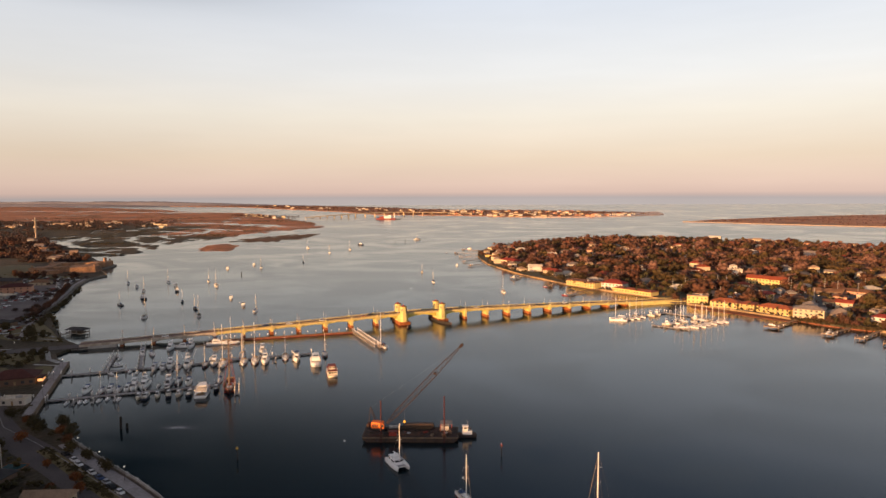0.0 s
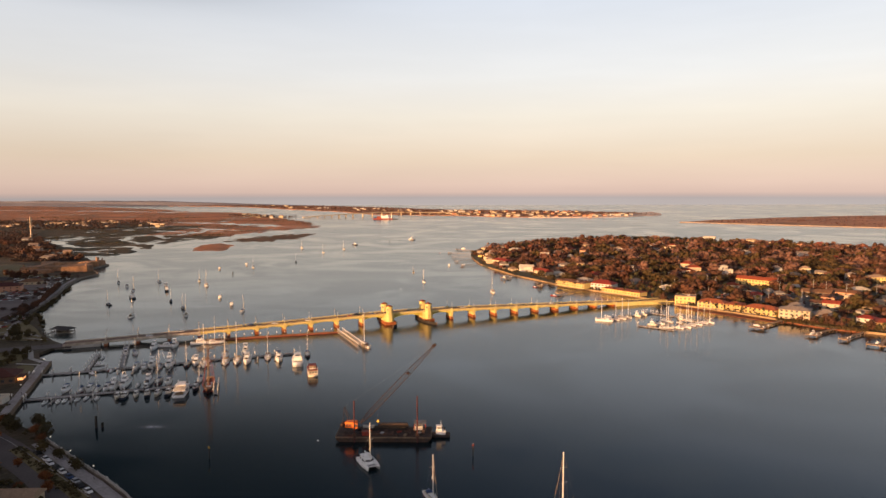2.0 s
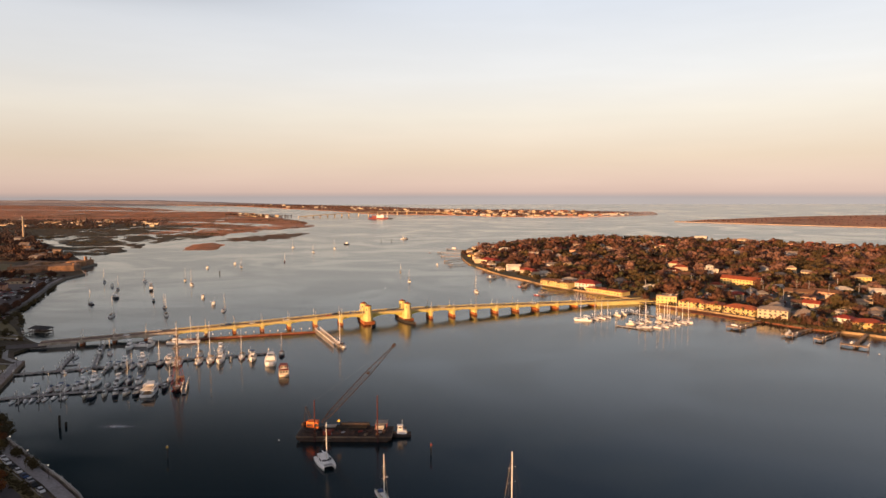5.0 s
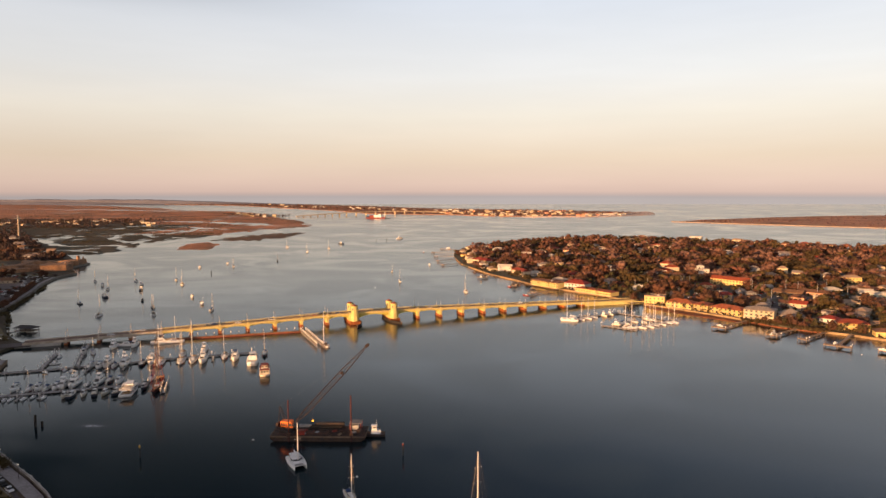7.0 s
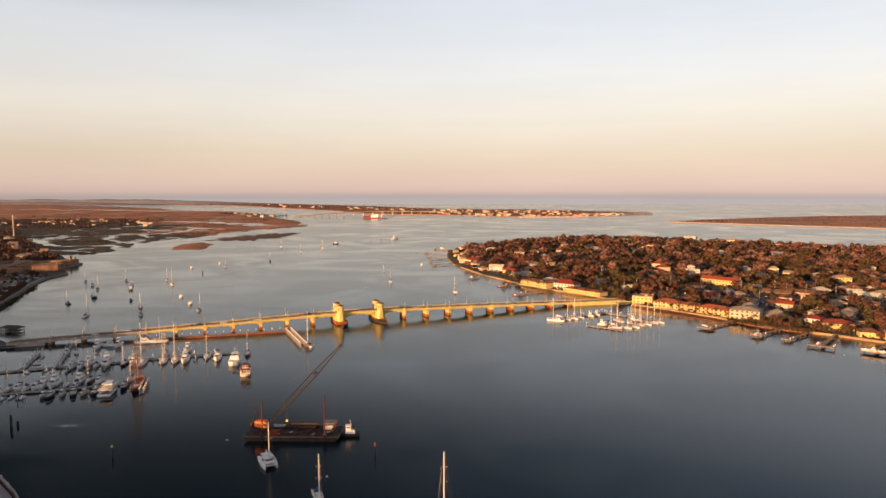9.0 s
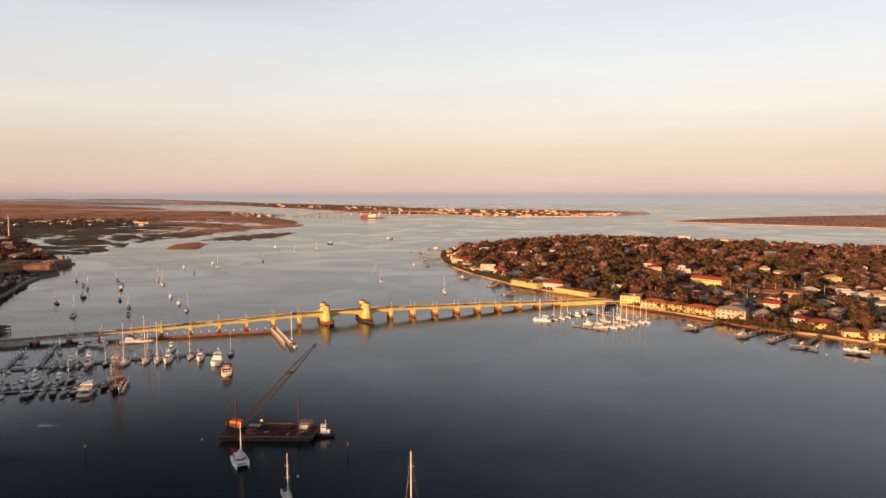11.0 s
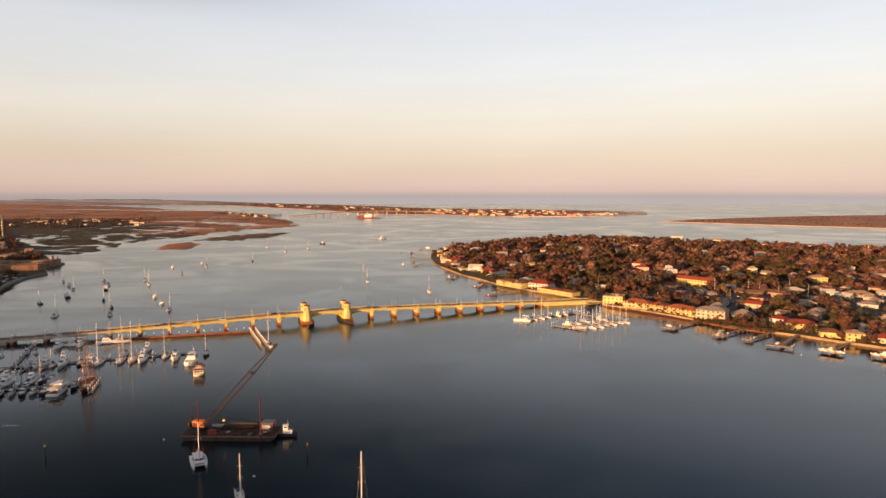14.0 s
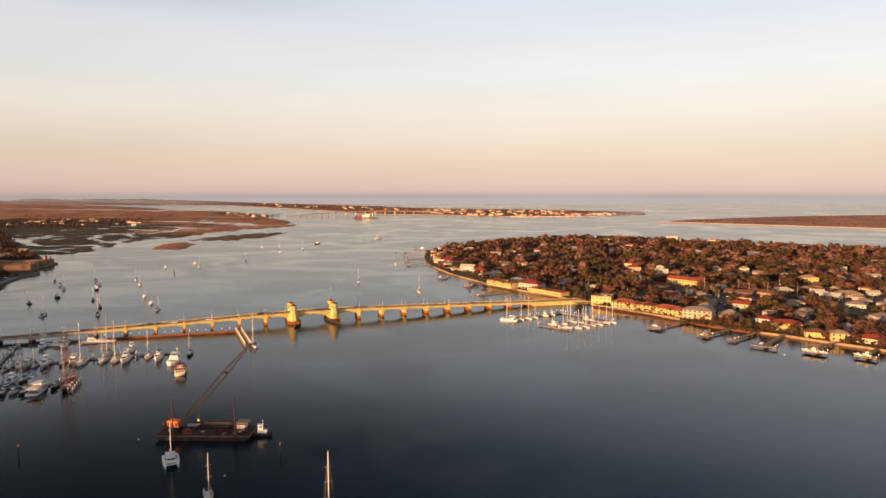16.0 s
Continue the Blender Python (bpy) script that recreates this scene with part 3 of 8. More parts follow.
# ---- bridge ----
BRIDGE_A, BRIDGE_DIR = Vector((-46.5, 507.3, 0)), Vector((0.922, 0.3875, 0)).normalized()
BRIDGE_N = Vector((0.3875, -0.922, 0))  # towards the south side
PROFILE = [(-240, 2.4), (-200, 3.0), (-160, 3.9), (-80, 5.8), (-22, 7.6), (14, 8.2), (52, 7.8), (110, 6.2), (170, 4.5), (215, 3.0), (275, 1.8)]


def deck_z(u):
    for (a, za), (b, zb) in zip(PROFILE, PROFILE[1:]):
        if u <= b:
            t = max(0, (u - a) / (b - a))
            return za + (zb - za) * t
    return PROFILE[-1][1]


def on_bridge(u, w, z):
    p = BRIDGE_A + BRIDGE_DIR * u + BRIDGE_N * w
    return (p.x, p.y, z)


bridge = thing("bridge", "long tan concrete and steel arched drawbridge over the river", "bridge")


def bridge_strip(u0, u1, w0, w1, z0, z1, step=5.0):
    """A bar along the bridge that follows its crown; z0, z1: heights over the deck."""
    sh = Shape()
    n = max(1, int((u1 - u0) / step))
    rings = []
    for i in range(n + 1):
        u = u0 + (u1 - u0) * i / n
        z = deck_z(u)
        rings.append([on_bridge(u, w0, z + z0), on_bridge(u, w1, z + z0), on_bridge(u, w1, z + z1), on_bridge(u, w0, z + z1)])
    return sh.loft(rings)


def rail_line(u0, u1, w):
    """An open handrail on short posts along the bridge."""
    sh = bridge_strip(u0, u1, w - 0.07, w + 0.07, 0.72, 0.86)
    for i in range(int((u1 - u0) / 2.45)):
        u = u0 + 2.45 * i
        x, y, z = on_bridge(u, w, deck_z(u))
        sh.box(x, y, z + 0.5, 0.22, 0.2, 0.5, 22.8)
    return sh


HALF = 5.0
PARAPET = material("weathered_parapet", (0.55, 0.45, 0.17), vary=0.25, scale=0.3, fine=1.5, other=(0.48, 0.38, 0.18), per="place")
PIERS = [-20.5 - 19.6 * i for i in range(10)] + [53.0 + 19.55 * i for i in range(9)]
part("roadway", bridge_strip(-222, 268, -HALF + 0.5, HALF - 0.5, -0.55, -0.02), DECK, bridge, "pale worn roadway")
# east spans' gold holds sunlight; this grey copy holds the west end's shade
SHADED_SPAN = material("grey_span_concrete", (0.52, 0.45, 0.38), vary=0.3, scale=0.2, fine=1.5, other=(0.29, 0.25, 0.19), per="place")
for w in (-HALF, HALF):
    part("parapet", bridge_strip(-138, 268, w - 0.2, w + 0.2, -0.6, 0.3), PARAPET, bridge)
    part("handrail", rail_line(-138, 268, w), PARAPET, bridge)
    part("cornice", bridge_strip(-138, 268, w - 0.5, w + 0.5, -0.98, -0.6), BRIDGE, bridge)
    part("parapet", bridge_strip(-222, -138, w - 0.2, w + 0.2, -0.6, 0.45), SHADED_SPAN, bridge, "weathered parapet in the shaded grey of the west end")
    part("cornice", bridge_strip(-222, -138, w - 0.5, w + 0.5, -0.98, -0.6), SHADED_SPAN, bridge)


def arch_girder(u0, u1, w, deep, crown):
    """A haunched girder between two piers."""
    sh = Shape()
    rings = []
    for i in range(13):
        t = i / 12
        u = u0 + (u1 - u0) * t
        z = deck_z(u) - 0.97
        low = z - crown - (deep - crown) * (2 * t - 1) ** 2
        rings.append([on_bridge(u, w - 0.25, low), on_bridge(u, w + 0.25, low), on_bridge(u, w + 0.25, z), on_bridge(u, w - 0.25, z)])
    return sh.loft(rings)


ends = sorted(PIERS)
for a, b in zip(ends, ends[1:]):
    if b - a > 25 or a < -190:
        continue
    for w in (-4.1, 4.1):
        part("arch_girder", arch_girder(a + 1.2, b - 1.2, w, 1.45 if deck_z(a) > 5 else 1.1, 0.45), BRIDGE_STEEL if a > -145 else SHADED_SPAN, bridge)
for a, b in ((-19.4, -4.5), (36.5, 52.0)):
    for w in (-4.1, 4.1):
        part("arch_girder", arch_girder(a, b, w, 2.4, 0.9), BRIDGE_STEEL, bridge)
for w in (-4.1, 4.1):
    part("bascule_girder", arch_girder(4.5, 27.5, w, 3.0, 1.0), BRIDGE_STEEL, bridge, "tan steel girder of the drawbridge leaf")
for u in PIERS:
    z = deck_z(u)
    sh = Shape()
    x, y, _ = on_bridge(u, 0, 0)
    ang = math.degrees(math.atan2(BRIDGE_DIR.y, BRIDGE_DIR.x))
    drop = max(1.75, min(3.2, z - 1.5))
    sh.box(x, y, (z - drop) / 2, 1.5, 8.2, z - drop, ang)
    stone = BRIDGE if u > -125 else SHADED_SPAN
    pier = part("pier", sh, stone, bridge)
    for w, out in ((-4.3, -1), (4.3, 1)):
        px, py, _ = on_bridge(u, w, 0)
        part("column", Shape().box(px, py, (z - drop + 1.0) / 2 + 0.2, 1.65, 2.1, z - drop + 0.6, ang, 0.94), stone, pier)
        cap = [[(px + BRIDGE_DIR.x * du + BRIDGE_N.x * dw, py + BRIDGE_DIR.y * du + BRIDGE_N.y * dw, zz) for du, dw in ((-ww, -1.3), (ww, -1.3), (ww, 1.3), (-ww, 1.3))]
               for ww, zz in ((0.85, z - drop - 0.1), (0.95, z - drop + 0.4), (1.35, z - 0.97))]
        part("capital", Shape().loft(cap), stone, pier)
        part("pedestal", Shape().box(px + BRIDGE_N.x * 0.75 * out, py + BRIDGE_N.y * 0.75 * out, z + 0.05, 1.3, 1.2, 1.9, ang, 0.9), stone, pier)
    sh = Shape()
    sh.box(x, y, 0.0, 2.2, 11.2, 3.8, ang)
    part("footing", sh, WET_CONCRETE, pier, "dark tide-stained pier footing")

LAMP_POLE = Shape()
LAMP_POLE.tube((0, 0, 0), (0, 0, 4.2), 0.11, 0.07, 8).tube((0, 0, 0), (0, 0, 0.7), 0.22, 0.16, 8)
LAMP_POLE = LAMP_POLE.mesh("lamp_pole", CREAM_HULL)
LAMP_HEAD = Shape()
LAMP_HEAD.tube((0, 0, 4.2), (0, 0, 4.3), 0.1, 0.16, 8).tube((0, 0, 4.3), (0, 0, 4.75), 0.16, 0.2, 8).dome(0, 0, 4.75, 0.23, 0.22, 8, 2)
LAMP_HEAD = LAMP_HEAD.mesh("lantern", TIMBER)
for u in PIERS + [-4.0, 36.0]:
    for w in (-4.8, 4.8):
        lamp = part("lamp_post", LAMP_POLE, None, bridge, "", at=Matrix.Translation(on_bridge(u, w, deck_z(u) + 0.9)))
        part("lantern", LAMP_HEAD, None, lamp)


def bascule_pier(u):
    ang = math.degrees(math.atan2(BRIDGE_DIR.y, BRIDGE_DIR.x))
    z = deck_z(u)
    x, y, _ = on_bridge(u, 0, 0)
    sh = Shape()
    sh.box(x, y, z / 2 + 0.2, 7.6, 13.5, z - 1.4, ang)
    for w in (-6.6, 6.6):
        px, py, _ = on_bridge(u, w, 0)
        sh.tube((px, py, 0.8), (px, py, z - 0.3), 3.5, 3.4, 8)
    pier = part("bascule_pier", sh, BRIDGE, bridge, "massive tan concrete drawbridge pier")
    sh = Shape()
    sh.box(x, y, 0.1, 8.2, 20.6, 4.4, ang)
    part("footing", sh, WET_CONCRETE, pier, "dark tide-stained pier footing")
    for w in (-6.9, 6.9):
        px, py, _ = on_bridge(u, w, 0)
        sh = Shape()
        sh.tube((px, py, z - 0.3), (px, py, z + 6.0), 2.55, 2.5, 8)
        sh.tube((px, py, z - 0.5), (px, py, z + 0.5), 2.85, 2.8, 8)
        sh.tube((px, py, z + 5.6), (px, py, z + 6.1), 2.75, 2.85, 8)
        tower = part("tower", sh, BRIDGE, bridge, "tan octagonal watch tower")
        sh = Shape()
        sh.tube((px, py, z + 6.1), (px, py, z + 7.2), 2.7, 0.35, 8).tube((px, py, z + 7.2), (px, py, z + 7.8), 0.12, 0.08, 6)
        part("tower_roof", sh, TOWER_TILE, tower, "dark red tile tower roof")
        for k in range(4):
            a = radians(ang + 45 + 90 * k)
            sh = Shape()
            sh.box(px + 2.32 * math.cos(a), py + 2.32 * math.sin(a), z + 3.6, 0.2, 0.9, 1.7, math.degrees(a))
            part("window", sh, GLASS, tower)
    return pier


bascule_pier(0.0)
bascule_pier(32.0)

# solid abutments at both ends
sh = Shape()
rings = []
for i in range(13):
    u = -200 - 40 * i / 12
    z = deck_z(u) - 0.97
    rings.append([on_bridge(u, -HALF - 0.2, -1), on_bridge(u, HALF + 0.2, -1), on_bridge(u, HALF + 0.2, z), on_bridge(u, -HALF - 0.2, z)])
sh.loft(rings[::-1])
part("west_abutment", sh, CONCRETE, bridge, "grey concrete bridge abutment")
sh = Shape()
rings = []
for i in range(13):
    u = 211 + 60 * i / 12
    z = deck_z(u) - 0.97
    swing = 1.5 + 9 * (i / 12) ** 1.6
    rings.append([on_bridge(u, -HALF - 1, -1), on_bridge(u, HALF + swing, -1), on_bridge(u, HALF + swing * 0.9, z), on_bridge(u, -HALF - 1, z)])
sh.loft(rings)
part("east_abutment", sh, BRIDGE, bridge, "solid tan concrete bridge approach wall")
sh = Shape()
rings = []
for i in range(13):
    u = 211 + 60 * i / 12
    z = deck_z(u) - 0.97
    swing = (1.5 + 9 * (i / 12) ** 1.6) * 0.9
    rings.append([on_bridge(u, HALF + swing - 0.5, z), on_bridge(u, HALF + swing, z), on_bridge(u, HALF + swing, z + 1.3), on_bridge(u, HALF + swing - 0.5, z + 1.3)])
sh.loft(rings)
part("approach_parapet", sh, BRIDGE, bridge)

# curved timber guards round the drawbridge piers
for u0, flip in ((5.4, -1), (26.6, 1)):
    guard = thing("pier_fender", "dark curved timber guard round the drawbridge pier", "fender", group="bridge fenders")
    rings, rings2 = [], []
    for i in range(15):
        t = i / 14 * 2 - 1
        u = u0 + flip * 7 * abs(t) ** 3
        w = t * 22
        rings.append([on_bridge(u - 0.35, w, -0.5), on_bridge(u + 0.35, w, -0.5), on_bridge(u + 0.35, w, 1.7), on_bridge(u - 0.35, w, 1.7)])
    sh = Shape()
    sh.loft(rings)
    part("waling", sh, PILE_DARK, guard)
    for i in range(0, 15, 2):
        t = i / 14 * 2 - 1
        u = u0 + flip * 7 * abs(t) ** 3
        sh = Shape()
        sh.tube(on_bridge(u, t * 22, -1), on_bridge(u, t * 22, 2.3), 0.3, 0.28, 7)
        part("piling", sh, TIMBER, guard)

# ---- trees, cars and houses: one function for each kind ----
def tree_proto(name, label, leaf, r, h, seed, group, fine=False):
    root = thing(name, label, "tree", group=group)
    g = random.Random(seed)
    sh = Shape()
    sh.tube((0, 0, -0.3), (0.15, 0.1, h * 0.5), 0.32, 0.22, 7)
    for k in range(5):
        a = k * 1.26 + g.random()
        sh.tube((0.12, 0.08, h * (0.34 + 0.04 * k)), (math.cos(a) * r * 0.55, math.sin(a) * r * 0.55, h * (0.62 + 0.05 * k)), 0.14, 0.05, 5)
    part("trunk", sh, BARK, root)
    v, f = crown_arrays(r, seed, 90, 420, 1.0, 0.8, (0.13, 0.24), True) if fine else crown_arrays(r, seed, 44, 150, 1.0, 0.8, (0.2, 0.36), True)
    part("crown", mesh_from("crown", v * [1.12, 1.12, 1] + [0, 0, h * 0.64], f, leaf), None, root)
    return root


def palm_proto(name, label, h, seed, group):
    root = thing(name, label, "palm tree", group=group)
    g = random.Random(seed)
    sh = Shape()
    lean = g.uniform(-0.6, 0.6)
    for k in range(4):
        sh.tube((lean * (k / 4) ** 2, 0, -0.2 + h * k / 4), (lean * ((k + 1) / 4) ** 2, 0, -0.2 + h * (k + 1) / 4), 0.24 - 0.02 * k, 0.22 - 0.02 * k, 7)
    part("trunk", sh, BARK, root)
    sh = Shape()
    for k in range(26):
        a = k * 2.4 + g.uniform(-0.2, 0.2)
        rise = g.uniform(-0.5, 1.0)
        prev = None
        for i in range(5):
            t = i / 4
            d = 2.3 * t
            z = h + rise * d - 0.42 * d * d
            w = 0.42 * math.sin(math.pi * (0.12 + 0.85 * t))
            c, s_ = math.cos(a), math.sin(a)
            cur = [(lean + c * d - s_ * w, s_ * d + c * w, z - 0.12), (lean + c * d, s_ * d, z), (lean + c * d + s_ * w, s_ * d - c * w, z - 0.12)]
            if prev:
                sh.add(prev + cur, [(0, 1, 4, 3), (1, 2, 5, 4)])
            prev = cur
    part("crown", sh, LEAF_PALM, root)
    return root


def plant(protos, spots):
    """Sets each prototype at its first place and copies at the rest: x, y, z, size, turn."""
    used = set()
    for i, (x, y, z, k, a) in enumerate(spots):
        p = protos[i % len(protos)]
        m = pose(x, y, z, 0, 0, a)
        if p.name in used:
            p = copy_thing(p, m)
        else:
            used.add(p.name)
            p.matrix_basis = m
        p.scale = (k, k, k)


CAR_PAINT = [material("car_paint_" + n, c, rough=0.3, vary=0.1, scale=1, fine=6, bump=0.0, spec=0.5) for n, c in
             (("white", (0.72, 0.72, 0.72)), ("silver", (0.42, 0.43, 0.45)), ("black", (0.02, 0.02, 0.022)), ("red", (0.30, 0.03, 0.02)), ("blue", (0.04, 0.07, 0.16)))]
RUBBER = material("tyre_rubber", (0.02, 0.02, 0.02), vary=0.2)


def car_proto(paint, label, van=False):
    c = thing("car", label, "car", group="parked cars")
    hgt = 1.9 if van else 1.42
    rings = []
    for x, z0, z1, w in ((-2.2, 0.45, 0.85, 0.80), (-2.05, 0.3, 0.98, 0.88), (0.6, 0.28, 0.98, 0.90), (1.9, 0.3, 0.82, 0.86), (2.2, 0.42, 0.66, 0.76)):
        rings.append([(x, -w, z0), (x, w, z0), (x, w * 0.97, z1), (x, -w * 0.97, z1)])
    part("body", Shape().loft(rings), paint, c)
    x0, x1, x2, x3 = (-2.0, -1.9, 0.5, 1.2) if van else (-1.9, -1.2, 0.25, 1.05)
    sh = Shape()
    sh.add([(x0, -0.82, 0.97), (x0, 0.82, 0.97), (x3, 0.82, 0.97), (x3, -0.82, 0.97), (x1, -0.66, hgt), (x1, 0.66, hgt), (x2, 0.66, hgt), (x2, -0.66, hgt)],
           [(3, 2, 1, 0), (4, 5, 6, 7), (0, 1, 5, 4), (1, 2, 6, 5), (2, 3, 7, 6), (3, 0, 4, 7)])
    part("glasshouse", sh, GLASS, c)
    part("roof", Shape().box((x1 + x2) / 2, 0, hgt + 0.02, x2 - x1 + 0.1, 1.36, 0.06), paint, c)
    for x in (-1.35, 1.35):
        for y in (-0.82, 0.82):
            part("wheel", Shape().tube((x, y - 0.1, 0.32), (x, y + 0.1, 0.32), 0.32, 0.32, 12), RUBBER, c)
    return c


CARS = [car_proto(CAR_PAINT[0], "white parked saloon car with dark windows"), car_proto(CAR_PAINT[1], "silver parked saloon car with dark windows"), car_proto(CAR_PAINT[2], "black parked saloon car with dark windows"),
        car_proto(CAR_PAINT[3], "dark red parked saloon car"), car_proto(CAR_PAINT[4], "dark blue parked saloon car"), car_proto(CAR_PAINT[0], "white delivery van with dark windows", True)]
CAR_USED = set()


def park(kind, x, y, z, a):
    c = CARS[kind]
    if kind in CAR_USED:
        copy_thing(c, pose(x, y, z, 0, 0, a))
    else:
        CAR_USED.add(kind)
        c.matrix_basis = pose(x, y, z, 0, 0, a)


FAR_CARS = {}


def park_far(kind, x, y, z, a):
    """A car in a distant car park: body and glasshouse only."""
    if kind not in FAR_CARS:
        c = CARS[kind]
        body, glass = [next(o for o in c.children if o.name.startswith(n)) for n in ("body", "glasshouse")]
        o = new("car", body.data)
        tagged(o, ("white", "silver", "black", "dark red", "dark blue")[kind] + " parked car with dark windows", "car", group="parked cars")
        part("glasshouse", glass.data, None, o)
        FAR_CARS[kind] = o
        o.matrix_basis = pose(x, y, z, 0, 0, a)
    else:
        copy_thing(FAR_CARS[kind], pose(x, y, z, 0, 0, a))


WALLS = {n: material("wall_" + n, c, vary=0.18, scale=0.25, fine=2.5, random_hue=0.08) for n, c in
         (("yellow", (0.68, 0.50, 0.19)), ("white", (0.56, 0.51, 0.44)), ("cream", (0.56, 0.45, 0.30)), ("beige", (0.50, 0.40, 0.27)), ("grey", (0.34, 0.33, 0.31)),
          ("green", (0.36, 0.42, 0.36)), ("brown", (0.17, 0.11, 0.075)), ("coral", (0.52, 0.28, 0.18)))}
ROOFS = {n: material("roof_" + n, c, vary=0.3, scale=0.4, fine=3.0, random_hue=0.15, bump=0.5) for n, c in
         (("red", (0.25, 0.046, 0.026)), ("terracotta", (0.32, 0.085, 0.04)), ("brown", (0.17, 0.085, 0.05)), ("grey", (0.25, 0.20, 0.17)), ("white", (0.54, 0.47, 0.38)), ("dark", (0.06, 0.055, 0.055)), ("tan", (0.36, 0.25, 0.17)), ("maroon", (0.075, 0.022, 0.018)))}
WINDOW_PANE = Shape().box(0, -0.02, 0.72, 1.25, 0.1, 1.3).mesh("window", GLASS)
WIDE_PANE = Shape().box(0, -0.02, 0.8, 1.7, 0.1, 1.4).mesh("window", GLASS)
DOOR = Shape().box(0, -0.03, 1.02, 1.0, 0.1, 2.04).mesh("door", TEAK)
HEDGE = []  # places for garden shrubs
FOOT = []  # house footprints, kept clear of trees


def roof_shape(kind, L, D, z, rise, eave=0.6):
    sh = Shape()
    x, y0, y1 = L / 2 + eave, -eave, D + eave
    if kind == "hip":
        k = min((D / 2 + eave), x * 0.95)
        m = (y0 + y1) / 2
        v = [(-x, y0, z), (x, y0, z), (x, y1, z), (-x, y1, z), (-x + k, m, z + rise), (x - k, m, z + rise), (-x, y0, z - 0.22), (x, y0, z - 0.22), (x, y1, z - 0.22), (-x, y1, z - 0.22)]
        sh.add(v, [(0, 1, 5, 4), (1, 2, 5), (2, 3, 4, 5), (3, 0, 4), (6, 7, 1, 0), (7, 8, 2, 1), (8, 9, 3, 2), (9, 6, 0, 3), (9, 8, 7, 6)])
    elif kind == "gable":
        m = (y0 + y1) / 2
        v = [(-x, y0, z), (x, y0, z), (x, y1, z), (-x, y1, z), (-x, m, z + rise), (x, m, z + rise), (-x, y0, z - 0.22), (x, y0, z - 0.22), (x, y1, z - 0.22), (-x, y1, z - 0.22)]
        sh.add(v, [(0, 1, 5, 4), (2, 3, 4, 5), (1, 2, 5), (3, 0, 4), (6, 7, 1, 0), (7, 8, 2, 1), (8, 9, 3, 2), (9, 6, 0, 3), (9, 8, 7, 6)])
    else:
        sh.box(0, D / 2, z + 0.1, L + 0.5, D + 0.5, 0.3)
        sh.box(0, 0.0, z + 0.5, L + 0.4, 0.3, 0.6).box(0, D, z + 0.5, L + 0.4, 0.3, 0.6)
        sh.box(-L / 2, D / 2, z + 0.5, 0.3, D - 0.3, 0.6).box(L / 2, D / 2, z + 0.5, 0.3, D - 0.3, 0.6)
    return sh


def house(name, label, a, b, depth, storeys, roof, wall_mat, roof_mat, rise=2.2, group="island houses", z=1.5, detail=1, gallery=False, chimney=False, storey=3.0, clear=0.0):
    """A house whose front runs from a to b; it stretches back from that line."""
    a, b = Vector((*a, 0)), Vector((*b, 0))
    L = (b - a).length
    ang = math.degrees(math.atan2(b.y - a.y, b.x - a.x))
    c = (a + b) / 2
    root = thing(name, label, "house", pose(c.x, c.y, z, 0, 0, ang), group=group)
    H = storeys * storey
    wall = part("wall", Shape().box(0, depth / 2, H / 2 - 0.2, L, depth, H + 0.4), WALLS[wall_mat], root)
    rf = part("roof", roof_shape(roof, L, depth, H + 0.2, rise), ROOFS[roof_mat], root)
    if chimney:
        part("chimney", Shape().box(L * 0.2, depth * 0.6, H + rise * 0.8, 0.9, 0.7, 1.8), WALLS["coral"], rf)
    if roof == "flat" and detail > 0:
        part("roof_unit", Shape().box(L * 0.15, depth * 0.5, H + 0.8, 2.4, 1.8, 1.2), WALLS["grey"], rf)
    n = max(2, int(L / (3.4 if detail == 1 else 5.0)))
    if detail < 0 or (detail == 0 and c.y > 790):
        n = 0  # too far off for single windows
    for s_ in range(storeys if detail >= 0 else 1):
        for i in range(n):
            x = -L / 2 + L * (i + 0.5) / n
            if s_ == 0 and i == n // 2 and detail > 0:
                part("door", DOOR, None, wall, at=Matrix.Translation((x, 0, 0)))
                continue
            part("window", WIDE_PANE if (detail and n > 5) else WINDOW_PANE, None, wall, at=Matrix.Translation((x, 0, s_ * storey + 0.75)))
        for i in range(max(1, int(depth / 5)) if detail > 0 else 0):
            y = depth * (i + 0.5) / max(1, int(depth / 5))
            part("window", WINDOW_PANE, None, wall, at=pose(-L / 2, y, s_ * storey + 0.75, 0, 0, -90))
    if gallery:
        for s_ in range(storeys):
            g = part("gallery", Shape().box(0, -0.9, s_ * storey + 0.02 if s_ else 0.1, L, 1.7, 0.2), CONCRETE, root)
            for i in range(n + 1):
                part("post", Shape().box(-L / 2 + 0.2 + (L - 0.4) * i / n, -1.6, s_ * storey + storey / 2, 0.28, 0.28, storey - 0.2), WALLS[wall_mat], g)
            if s_:
                part("rail", Shape().box(0, -1.68, s_ * storey + 0.6, L, 0.12, 0.9), WALLS[wall_mat], g)
        part("porch_roof", Shape().box(0, -0.9, H + 0.06, L + 0.4, 2.0, 0.2), ROOFS[roof_mat], root)
    d = (b - a).normalized()
    back = Vector((-d.y, d.x, 0))
    FOOT.append((c + back * depth / 2, d, L / 2, depth / 2, clear))
    if detail >= 0:
        for _ in range(int(L / 2.2)):
            p = c + d * rng.uniform(-L * 0.6, L * 0.6) - back * rng.uniform(1.6, 6.0)
            HEDGE.append((p.x, p.y, z - 0.3, rng.uniform(0.7, 2.0)))
    return root


